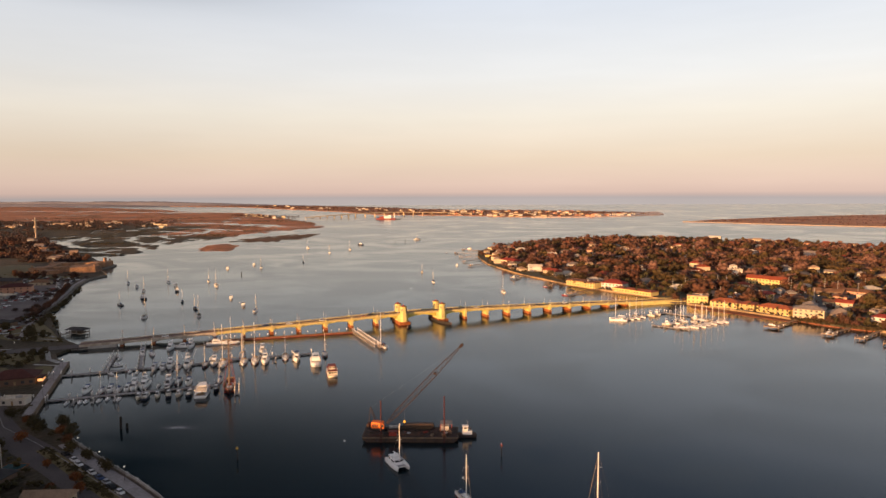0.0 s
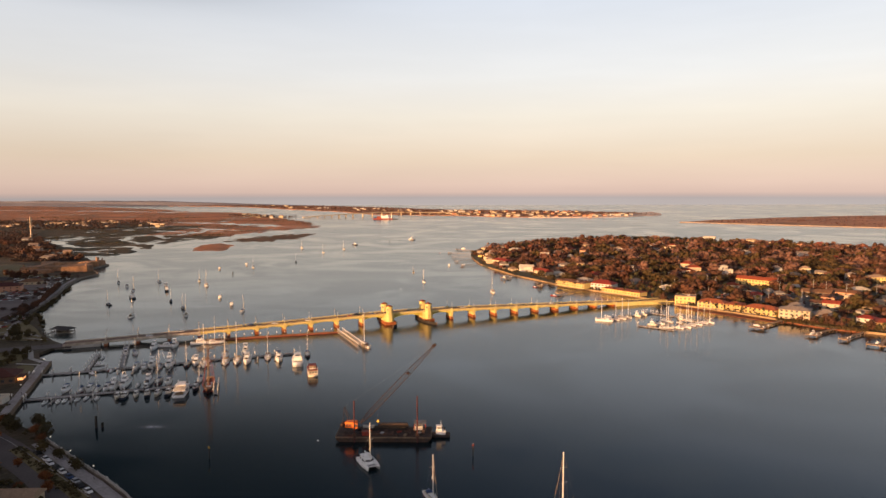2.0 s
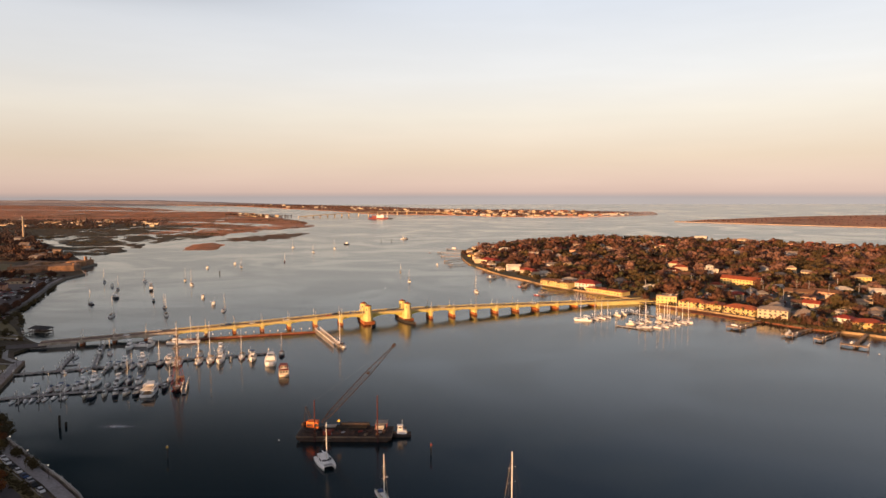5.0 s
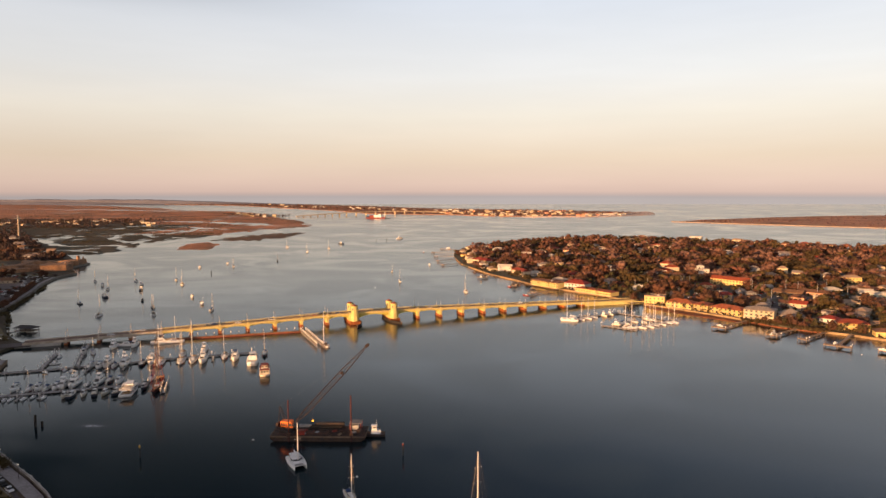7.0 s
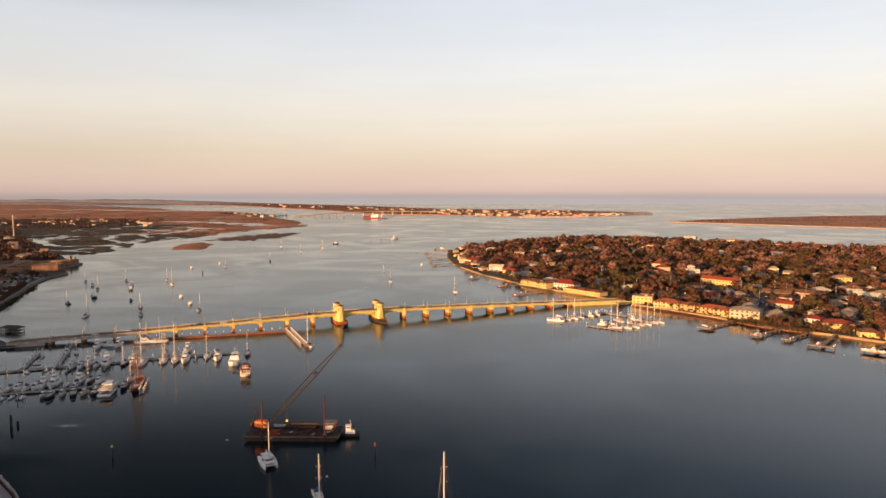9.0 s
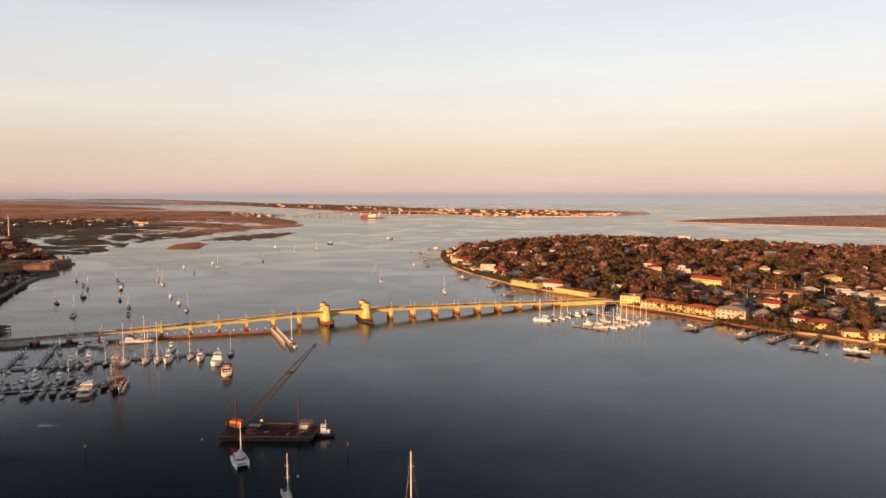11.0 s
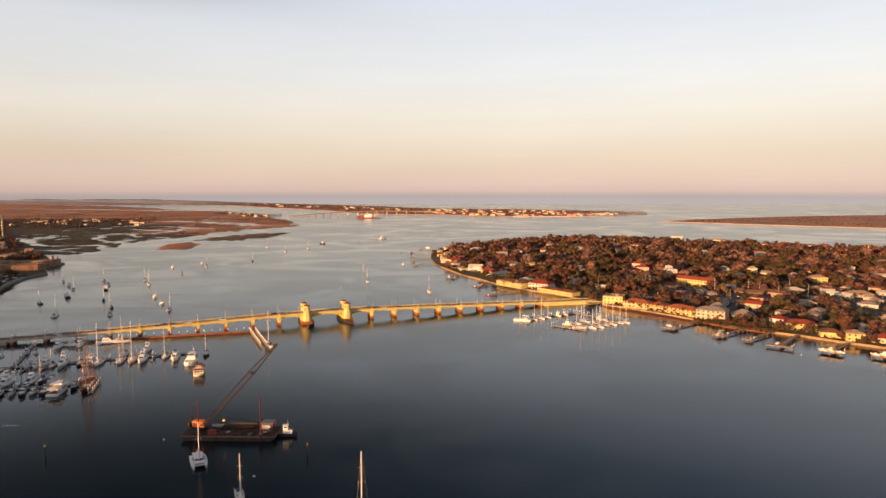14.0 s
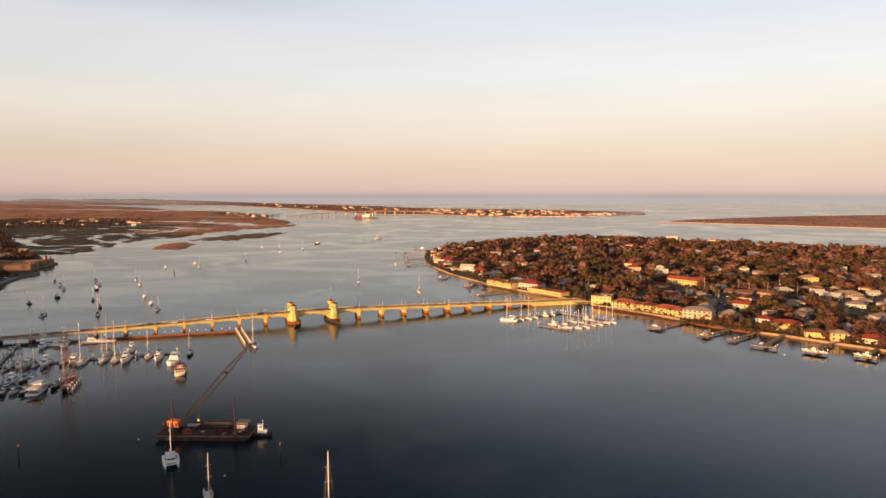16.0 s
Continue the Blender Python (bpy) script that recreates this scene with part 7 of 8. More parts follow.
for k in range(12):
    y = rng.uniform(960, 1400)
    x = rng.uniform(-0.66 * y, -0.66 * y + 150)
    x = min(x, -625 if y < 1060 else -690 - (y - 1060) * 0.75)
    house("suburb_building", "low suburban house among brown winter trees", (x, y), (x + rng.uniform(10, 17), y + rng.uniform(-5, 5)), 9, 1 + k % 2, ("hip", "gable")[k % 2], ("grey", "beige", "brown")[k % 3], ("grey", "brown", "tan")[k % 3], 2.6, "northern suburbs", 1.2, -1)
for k in range(24):
    y = rng.uniform(1850, 2290)
    x = rng.uniform(-0.70 * y, -0.70 * y + 520)
    L = rng.uniform(7, 15)
    if k < 7:
        x, y = ((-1294, 2060), (-1207, 2040), (-1163, 2120), (-1129, 2120), (-950, 2010), (-1374, 1990), (-1330, 1890))[k]
        L = (44, 30, 30, 26, 34, 26, 30)[k]
    house("suburb_building", "distant low building with a %s roof among trees" % ("white" if k % 3 == 1 else "tan"), (x, y), (x + L, y + rng.uniform(-4, 4)), rng.uniform(8, 11), 1, "flat" if k % 3 else "gable",
          ("beige", "cream", "grey")[k % 3], "white" if k % 3 == 1 else "tan", 2.5, "northern suburbs", 1.2, -1, storey=3.2)
for k in range(18):
    t = rng.random()
    x, y = -960 + 290 * t + rng.uniform(-12, 12), 2860 - 290 * t + rng.uniform(-110, 60)
    house("point_house", "small pale house on the wooded marsh point", (x, y), (x + rng.uniform(9, 16), y), 9, 1 + k % 2, ("hip", "gable")[k % 2], ("white", "cream", "beige")[k % 3], ("white", "tan", "brown")[k % 3], 2.4, "marsh point", 0.7, -1)
woods("point_trees", [(-980 + 330 * t + rng.uniform(-20, 20), 2880 - 330 * t + rng.uniform(-90, 90), 0.5, rng.uniform(3.0, 5.5)) for t in [rng.random() for _ in range(190)]], WOODS_DIM, "dark trees among the houses on the marsh point", speck=True)
# scrub on the marsh
spots = []
for _ in range(16000):
    y = rng.uniform(1030, 2750)
    x = rng.uniform(-0.62 * y - 100, -385)
    if inside(x, y, MARSH_OUT) and marsh_height(x, y) > 0.3 and noise.noise((x * 0.004, y * 0.012, 14)) > 0.16:
        spots.append((x, y, 0.0, rng.uniform(1.0, 2.6)))
woods("marsh_scrub", spots[:2200], LEAF_GREEN, "dark low scrub on the marsh hummocks", speck=True)

# taller plain blocks, added out of sight, that throw the evening shade over the marina
for k in range(13):
    t = k / 12
    x, y = -470 + 405 * t, 500 - 400 * t
    tall = (20.5, 20.0, 21.5, 22.0, 21.5, 16.8, 14.6, 12.5, 10.6, 15.4, 15.6, 15.8, 16.0)[k]
    n = max(3, round(tall / 3.4))
    dx, dy = 0.712, -0.702
    house("town_block", "unseen tall plain block added to shade the marina", (x - dx * 24, y - dy * 24 - 12), (x + dx * 24, y + dy * 24 - 12), 16, n, "flat", ("cream", "beige", "coral", "white")[k % 4], "grey", 1.0, "town blocks", 1.6, -1, storey=tall / n)
# more unseen blocks shade the bayfront; the lower one lets sun onto the fort
for k in range(8):
    t = k / 7
    x, y = -655 + 225 * t, 835 - 310 * t
    tall = (18, 20, 19, 13.5, 20, 19, 20, 19)[k]
    house("town_block", "unseen plain block added to shade the bayfront", (x - 14, y + 19 - 10), (x + 14, y - 19 - 10), 12, 4, "flat", ("beige", "coral", "cream")[k % 3], "grey", 1.0, "town blocks", 1.6, -1, storey=tall / 4)

# ---- east island: waterfront houses, piers, marina ----
W_ = "waterfront houses"
house("motel", "long two-storey yellow motel with galleries on the shore", (116, 709), (140, 679), 11, 2, "flat", "yellow", "brown", 1, W_, gallery=True, storey=2.7)
house("villa", "white two-storey house with a red hipped roof", (147, 682), (165, 667), 14, 2, "hip", "white", "red", 3.4, W_)
house("motel", "long low motel with a brown flat roof by the bridge", (155, 663), (183, 628), 12, 1, "hip", "yellow", "terracotta", 1, W_, gallery=True, storey=3.8)
house("corner_block", "two-storey sand-coloured corner building at the bridge end", (205, 593), (221, 586), 13, 2, "flat", "yellow", "tan", 1, W_, storey=3.1)
house("town_house_row", "two-storey yellow town house row with red tile roof", (219, 574), (236, 560), 12, 2, "hip", "yellow", "terracotta", 2.3, W_, gallery=True, storey=2.6)
house("town_house_row", "short yellow town house row with dark red roof", (237, 558.5), (246.5, 550.5), 12, 2, "hip", "yellow", "terracotta", 2.0, W_, gallery=True, storey=2.6)
house("town_house_row", "long yellow town house row with red tile roof", (247.5, 548), (264, 527), 12, 2, "hip", "yellow", "terracotta", 2.3, W_, gallery=True, storey=2.6)
house("apartment_house", "cream three-storey apartment house on the shore", (263, 520), (281, 508), 13, 3, "hip", "cream", "grey", 2.2, W_, storey=2.7, gallery=True)
house("pavilion", "low pavilion with a wide grey hipped roof", (290, 516), (306, 511), 15, 1, "hip", "beige", "grey", 4.4, W_, storey=3.6)
house("villa", "small white house with a red roof near the shore", (309, 496), (317, 487), 9, 2, "hip", "white", "red", 2.0, W_)
house("villa", "wide yellow house with arcades and red tile roof", (314, 480), (333, 474), 12, 2, "hip", "yellow", "red", 2.2, W_, gallery=True, storey=2.7)
house("villa", "pale yellow cottage with brown roof by the shore", (327, 457), (339, 453), 9, 1, "hip", "yellow", "brown", 2.2, W_, storey=3.6)
house("villa", "two-storey yellow house with galleries on the seawall", (338, 446), (348, 442), 9, 2, "hip", "yellow", "tan", 1.8, W_, gallery=True, storey=2.7)
house("villa", "long low house with red roof behind the seawall", (353, 442), (368, 430), 10, 1, "hip", "cream", "red", 2.4, W_, storey=3.5)
house("villa", "beige house with brown roof behind the seawall", (378, 424), (392, 414), 10, 2, "hip", "beige", "brown", 2.2, W_)
I_ = "island houses"
NAMED = [((313, 722), (341, 692), 11, 2, "gable", "yellow", "red", 3.0, "long yellow two-storey building with bright red roof"), ((290, 690), (302, 686), 9, 1, "hip", "beige", "red", 2.4, "small beige house with a red roof"),
         ((316, 768), (329, 768), 11, 3, "flat", "white", "white", 1, "tall white flat-roofed house above the trees"), ((296, 824), (312, 822), 10, 2, "hip", "beige", "red", 2.4, "house with orange-red roof among trees"),
         ((277, 630), (298, 630), 14, 1, "flat", "grey", "grey", 1, "low grey flat-roofed hall"), ((346, 648), (366, 632), 12, 1, "gable", "brown", "brown", 2.4, "long low brown-roofed island building"),
         ((370, 648), (389, 629), 12, 1, "gable", "coral", "brown", 2.4, "long low building with brown gabled roof"), ((402, 655), (418, 655), 12, 1, "hip", "white", "white", 2.6, "pale house with a white hipped roof"),
         ((358, 597), (366, 580), 9, 2, "flat", "cream", "white", 1, "cream two-storey flat-roofed block"), ((373, 580), (390, 580), 11, 1, "hip", "cream", "tan", 2.4, "cream house with tan hipped roof"),
         ((430, 632), (440, 618), 10, 1, "gable", "green", "white", 2.4, "grey-green house with pale roof"), ((446, 630), (470, 630), 12, 1, "hip", "cream", "tan", 3.0, "wide cream house with tan roof"),
         ((462, 727), (480, 727), 11, 2, "hip", "yellow", "tan", 2.6, "yellow two-storey island house"), ((494, 730), (511, 728), 11, 2, "hip", "white", "tan", 2.6, "white two-storey island house"),
         ((398, 776), (412, 774), 10, 1, "hip", "cream", "tan", 2.2, "cream cottage among trees"), ((556, 833), (571, 831), 10, 2, "hip", "cream", "tan", 2.2, "cream house among trees"),
         ((639, 896), (662, 893), 11, 2, "hip", "cream", "tan", 2.4, "pale house among trees"), ((767, 1150), (792, 1140), 12, 2, "hip", "yellow", "tan", 2.8, "yellow house on the far shore"),
         ((451, 1036), (466, 1034), 10, 2, "hip", "white", "white", 2.4, "white house among trees"), ((222, 828), (234, 827), 9, 2, "flat", "grey", "white", 1, "grey house among trees"),
         ((46, 958), (55, 940), 9, 2, "hip", "cream", "brown", 2.2, "cream shore house near the point"), ((56, 917), (74, 890), 11, 2, "hip", "cream", "red", 2.8, "large shore house with red tile roof"),
         ((92, 1078), (111, 1074), 11, 2, "hip", "green", "white", 2.4, "pale green house near the point"), ((86, 826), (103, 822), 10, 2, "gable", "white", "white", 2.6, "white shore house with pale roof"),
         ((101, 795), (113, 772), 10, 2, "hip", "cream", "red", 2.8, "shore house with red tile roof"), ((119, 780), (136, 780), 11, 1, "hip", "grey", "white", 2.6, "low grey-roofed shore house"),
         ((128, 1006), (148, 1004), 11, 2, "flat", "white", "white", 1, "white flat-roofed house among trees"), ((159, 858), (174, 857), 10, 2, "flat", "yellow", "tan", 1, "yellow flat-roofed house among trees"),
         ((48, 1112), (60, 1090), 10, 2, "hip", "cream", "tan", 2.4, "pale house on the point"), ((50, 1010), (56, 985), 10, 2, "hip", "beige", "tan", 2.4, "beige house along the point's shore"),
         ((142, 735), (152, 722), 10, 1, "hip", "white", "white", 2.0, "white cottage behind the motel"), ((196, 1290), (212, 1300), 10, 2, "hip", "cream", "tan", 2.4, "pale house on the far shore"),
         ((253, 1340), (270, 1345), 10, 2, "hip", "white", "tan", 2.4, "white house on the far shore"), ((410, 1380), (430, 1378), 12, 2, "hip", "cream", "tan", 2.6, "pale house on the far shore"),
         ((565, 1290), (585, 1275), 12, 2, "hip", "cream", "tan", 2.6, "pale house on the far shore"), ((500, 1330), (520, 1318), 12, 3, "flat", "white", "white", 1, "white flat-topped house on the far shore"), ((269, 1100), (282, 1098), 10, 2, "hip", "white", "tan", 2.4, "white house among trees"),
         ((286, 818), (300, 816), 9, 1, "hip", "white", "red", 2.0, "white cottage with red roof")]
for a, b, d_, s_, rf, wm, rm, rise, lab in NAMED:
    house("house", lab, a, b, d_, s_, rf, wm, rm, rise, I_, 1.5, 1 if a[1] < 740 else 0, clear=12.0 if a[1] < 700 else 32.0)
house("roof_cupola", "small white roof pavilion on the tall white house", (318, 774), (325, 774), 5, 1, "hip", "white", "white", 1.6, I_, 11.2, 0)
SHORE = [(31, 1060), (34, 985), (42, 918), (54, 874), (81, 793), (100, 758)]
kinds = (("cream", "tan", "hip"), ("yellow", "brown", "gable"), ("white", "white", "hip"), ("coral", "red", "hip"), ("cream", "grey", "gable"), ("beige", "brown", "hip"), ("white", "grey", "gable"))
row = 0
for (x0, y0), (x1, y1) in zip(SHORE, SHORE[1:]):
    for back in (7, 27):
        t = 0.12
        span = math.hypot(x1 - x0, y1 - y0)
        nx, ny = -(y1 - y0) / span, (x1 - x0) / span
        while t < 0.9:
            L = rng.uniform(8, 14)
            x, y = x0 + (x1 - x0) * t + nx * back, y0 + (y1 - y0) * t + ny * back
            if not near_house(x, y, 8):
                wm, rm, kind = kinds[row % 7]
                row += 1
                house("house", "%s shore house with a %s roof beside the seawall" % (wm, rm), (x, y), (x + (x1 - x0) / span * L, y + (y1 - y0) / span * L), 9, 1 + row % 2, kind, wm, rm, 2.2, I_, 1.5, 0, clear=4.0)
            t += (L + 5) / span
made = 0
for _ in range(4000):
    x, y = rng.uniform(60, 900), rng.uniform(430, 1330)
    if made >= 135:
        break
    if x > 130 + 0.73 * y or not inside(x, y, PEN) or edge_distance(x, y, PEN) < 16 or near_house(x, y, 15):
        continue
    if y > 800 and rng.random() < 0.6:
        continue
    L, a = rng.uniform(10, 17), radians(rng.choice((-38, -38, 52, 10, -20)) + h())
    wm, rm = rng.choice((("cream", "tan"), ("white", "white"), ("beige", "brown"), ("grey", "grey"), ("coral", "brown"), ("white", "grey"), ("cream", "grey"), ("beige", "red")))
    house("house", "%s-walled island house with a %s roof among trees" % (wm, rm), (x, y), (x + L * math.cos(a), y + L * math.sin(a)), rng.uniform(8, 11), 1 + (rng.random() < 0.4), rng.choice(("hip", "gable", "hip")), wm, rm, rng.uniform(1.8, 2.8), I_, 1.5, 0, clear=rng.choice((14, 28, 44)))
    made += 1

for _ in range(2500):
    if made >= 166:
        break
    x, y = rng.uniform(285, 540), rng.uniform(430, 700)
    if x > 130 + 0.73 * y or not inside(x, y, PEN) or edge_distance(x, y, PEN) < 20 or near_house(x, y, 5):
        continue
    L, a = rng.uniform(7, 11), radians(rng.choice((-38, 52, 8)) + h())
    wm, rm = rng.choice((("cream", "tan"), ("white", "white"), ("beige", "brown"), ("grey", "grey"), ("coral", "brown"), ("white", "grey")))
    house("house", "small %s-walled island house with a %s roof" % (wm, rm), (x, y), (x + L * math.cos(a), y + L * math.sin(a)), rng.uniform(7, 9), 1, rng.choice(("hip", "gable", "flat")), wm, rm, 2.0, I_, 1.5, 0)
    made += 1
yard = 0
for _ in range(1500):
    x, y = rng.uniform(400, 560), rng.uniform(500, 650)
    if yard >= 14 or x > 135 + 0.74 * y or near_house(x, y, 7) or abs(y - 612) < 14:
        continue
    yard += 1
    L, a = rng.uniform(8, 12), radians(rng.choice((-38, 8, -15)) + h())
    wm, rm = rng.choice((("cream", "tan"), ("white", "white"), ("beige", "brown"), ("coral", "brown"), ("yellow", "tan")))
    house("house", "small %s cottage with a %s roof in a yard" % (wm, rm), (x, y), (x + L * math.cos(a), y + L * math.sin(a)), 8, 1, rng.choice(("hip", "gable")), wm, rm, 2.0, I_, 1.5, 0)
strip("island_road", ASPHALT, "asphalt boulevard leading off the bridge", "road", [(190, 597), (214, 607), (260, 620), (320, 628), (400, 622), (480, 600), (640, 560)], 15, 1.0, 1.62)
strip("island_street", ASPHALT, "asphalt side street behind the waterfront", "road", [(206, 604), (232, 585), (262, 556), (290, 540), (330, 520), (352, 490), (400, 440)], 8, 1.0, 1.60)
strip("car_park", ASPHALT, "asphalt car park among the shops", "car park", [(300, 600), (345, 565), (372, 540)], 34, 1.0, 1.57)
QUAYSTONE = material("seawall_stone", (0.34, 0.225, 0.115), vary=0.35, scale=0.15, fine=1.0, other=(0.22, 0.15, 0.08), per="place")
strip("seawall_east", QUAYSTONE, "sunlit concrete seawall along the island's shore", "seawall",
      [(34, 1100), (29.5, 1060), (32, 985), (40, 916), (52, 872), (79.5, 790), (98.5, 755), (116.5, 716), (142, 680), (157, 660), (180, 636), (192, 612)], 0.5, -1.2, 1.56)
OYSTER = material("oyster_mud", (0.28, 0.10, 0.042), vary=0.4, scale=0.2, fine=1.2, other=(0.12, 0.05, 0.028), per="place", bump=0.8, deep=0.6)
strip("seawall_row", QUAYSTONE, "low stone seawall below the town house row", "seawall", [(204, 590), (221, 571.5), (255, 531.5), (264, 517)], 0.6, -1.2, 1.56)
s = Shape()
s.prism(soften([(262, 520), (270, 506), (277, 495), (291, 480), (303, 471), (306, 476), (296, 486), (281, 502), (268, 521)], 2, 2.5), -0.6, 0.7)
setting("mud_bank", s, OYSTER, "brown muddy bank overgrown with shrubs", "bank")
strip("seawall_south", QUAYSTONE, "sunlit concrete seawall along the island's south shore", "seawall",
      [(301, 475), (315, 465.5), (334, 445.5), (350, 431.5), (364, 417.5), (429, 378)], 0.6, -1.2, 1.56)
s = Shape()
s.prism(soften([(206, 588), (224, 568), (248, 538), (264, 517), (262, 508), (254, 515), (239, 531), (219, 553), (203, 573)], 2, 2), -0.6, 0.3)
setting("oyster_bank", s, OYSTER, "brown muddy bank below the seawall", "bank")
for _ in range(380):
    x, y = rng.uniform(250, 490), rng.uniform(530, 660)
    near = min(edge_distance(x, y, [(300, 600), (345, 565), (372, 540), (345, 566)]), edge_distance(x, y, [(260, 630), (320, 638), (400, 632), (480, 610), (400, 633), (320, 639)]))
    if near < 15 and not near_house(x, y, 3):
        park_far(rng.choice((0, 0, 1, 2, 4, 3)), x, y, 1.63, rng.choice((52, -38)) + h())


def pier_dock(label, a, b, head, roofed=False):
    """A timber pier from the shore at a to its head at b."""
    r = dock("pier", label, a, b, 2.0, 1.8, piles=6, mat=PIER_BOARDS, group="shore piers", caps=False)
    d = (Vector((*b, 0)) - Vector((*a, 0))).normalized()
    ang = math.degrees(math.atan2(d.y, d.x))
    c = Vector((*b, 0)) + d * head[0] / 2
    part("pier_head", Shape().box(c.x, c.y, 1.75, head[0], head[1], 0.3, ang), PIER_BOARDS, r, "pale boarded pier head")
    n = Vector((-d.y, d.x, 0))
    for u in (-0.45, 0.45):
        for w in (-0.48, 0.0, 0.48):
            p = c + d * u * head[0] + n * w * head[1]
            pile = part("piling", PILE_MESH, None, r, at=Matrix.Translation((p.x, p.y, 0)))
            if w == 0.48:
                part("piling_cap", CAP_MESH, None, pile, "white pile cap")
    if roofed:
        rr = [[(-head[0] * 0.5, -head[1] * 0.45, 0), (head[0] * 0.5, -head[1] * 0.45, 0), (head[0] * 0.5, head[1] * 0.45, 0), (-head[0] * 0.5, head[1] * 0.45, 0)],
              [(-head[0] * 0.15, -head[1] * 0.2, 1.3), (head[0] * 0.15, -head[1] * 0.2, 1.3), (head[0] * 0.15, head[1] * 0.2, 1.3), (-head[0] * 0.15, head[1] * 0.2, 1.3)]]
        part("roof", Shape().loft(rr), ROOFS[roofed], r, at=pose(c.x, c.y, 4.2, 0, 0, ang))
        for u in (-0.42, 0.42):
            for w in (-0.38, 0.38):
                p = c + d * u * head[0] + n * w * head[1]
                part("post", Shape().tube((p.x, p.y, 1.8), (p.x, p.y, 4.3), 0.14, 0.14, 6), TIMBER, r)
    return r


pier_dock("long pale pier with a broad platform head", (264, 514), (236, 490), (9, 11))
pier_dock("dark timber pier with a broad boat lift", (286, 482), (262, 464), (7, 8))
pier_dock("short timber pier with an open platform", (298, 469), (275, 450), (5, 6))
pier_dock("long timber pier with wide sunlit platforms", (313, 462), (287, 431), (5, 16))
pier_dock("timber pier with a crowded boat-lift head", (335, 438), (314, 418), (8, 13))
pier_dock("timber pier with white-capped lift posts", (357, 425), (338, 405), (7, 12))
pier_dock("dark timber pier running out from the motel", (140, 672), (112, 650), (6, 7), "dark")
pier_dock("short timber pier with a dark hut", (104, 728), (97, 702), (5, 5), "dark")
pier_dock("timber pier with boat lifts near the point", (76, 790), (66, 768), (5, 12))
pier_dock("timber pier off the point", (32, 975), (8, 948), (4, 6))
pier_dock("timber pier off the point", (30, 1010), (4, 1012), (5, 5))
pier_dock("timber pier off the point", (30, 1060), (-4, 1076), (4, 5))
pier_dock("timber pier off the point", (40, 915), (16, 896), (4, 6))
pier_dock("timber pier off the point's north shore", (34, 1120), (8, 1142), (4, 5))
def lifted(proto, rows):
    """Boats hoisted on the lifts of the pier heads: x, y, heading."""
    for i, (x, y, a) in enumerate(rows):
        if i:
            copy_thing(proto, pose(x, y, 2.15, 0, 0, a))
        else:
            proto.matrix_basis = pose(x, y, 2.15, 0, 0, a)


lifted(motorboat(4.6, CREAM_HULL, "cream cruiser hoisted on a private pier's boat lift", "private boats", fly=False, canopy=TAN_CANVAS), [(259, 462, 130), (309.5, 413.5, 45), (336, 402.5, 50), (62.5, 760, 30)])
lifted(skiff(5.0, WHITE, "small white boat on a private pier lift", "private boats"), [(232, 488.5, 40), (256.5, 459.5, 130), (313.5, 410, 50), (306, 416, 50), (332, 405, 45), (285.5, 433, 130)])
fleet(skiff(6.5, RED_HULL, "red boat on a private pier", "private boats"), [(91, 700, 30), (103, 642, 60), (-22, 1092, 0)])
fleet(motorboat(7.5, WHITE, "white cabin boat moored off the point's piers", "private boats", fly=False, canopy=TAN_CANVAS), [(18, 1168, 90), (-4, 905, 10)])

# sailing marina beside the bridge
dock("floating_dock", "grey floating dock of the island marina", (128, 523), (171, 546), 2.2, piles=8)
dock("floating_dock", "brown floating dock of the island marina", (146, 496), (168, 479), 2.4, piles=8)
dock("floating_dock", "grey floating dock of the island marina", (168, 550), (207, 512), 2.2, piles=8)
M = 215
big = catamaran(13.5, 7.4, 18.0, "white catamaran at the island marina")
big.matrix_basis = pose(125.5, 517.5, 0, 0, 0, 75)
fleet(sailboat(9.5, 15.0, WHITE, BLUE_CANVAS, "white sailing yacht at the island marina", "island marina boats", thick=0.16),
      [(134, 520.5, M), (146, 529, M), (165, 505, M), (174, 489.5, M), (186, 498.5, M), (199, 508, M), (182, 505, M + 180), (192, 517, M + 180)])
fleet(sailboat(10.5, 17.5, WHITE, TAN_CANVAS, "tall white sailing yacht at the island marina", "island marina boats", thick=0.18),
      [(165, 488.5, M + 40), (180, 492.5, M), (192, 502.5, M), (140, 524.5, M), (174, 514, M + 180), (204, 510, M)])
fleet(motorboat(7.0, CREAM_HULL, "cream motor cruiser at the island marina", "island marina boats"), [(156, 535, M), (162, 539.5, M), (158, 500, M + 30), (187, 522, M + 180)])

# palms and trees of the island
palms = [palm_proto("palm_tree", "sabal palm with a ragged round crown", hh, 5 + i, "island palms") for i, hh in enumerate((7.0, 9.0, 11.0))]
spots = [(188, 643, 1.5, 1, 0), (195, 626, 1.5, 1, 40), (197, 612, 1.5, 1, 80), (200, 724, 1.5, 1.2, 0), (205, 724, 1.5, 1.3, 0), (404, 704, 1.5, 1.2, 0), (375, 529, 1.5, 1.1, 0), (372, 506, 1.5, 1, 0), (383, 506, 1.5, 1.1, 0), (395, 517, 1.5, 1, 0), (322, 528, 1.5, 1, 0), (210, 598, 1.5, 0.8, 0), (226, 597, 1.5, 0.8, 0)]
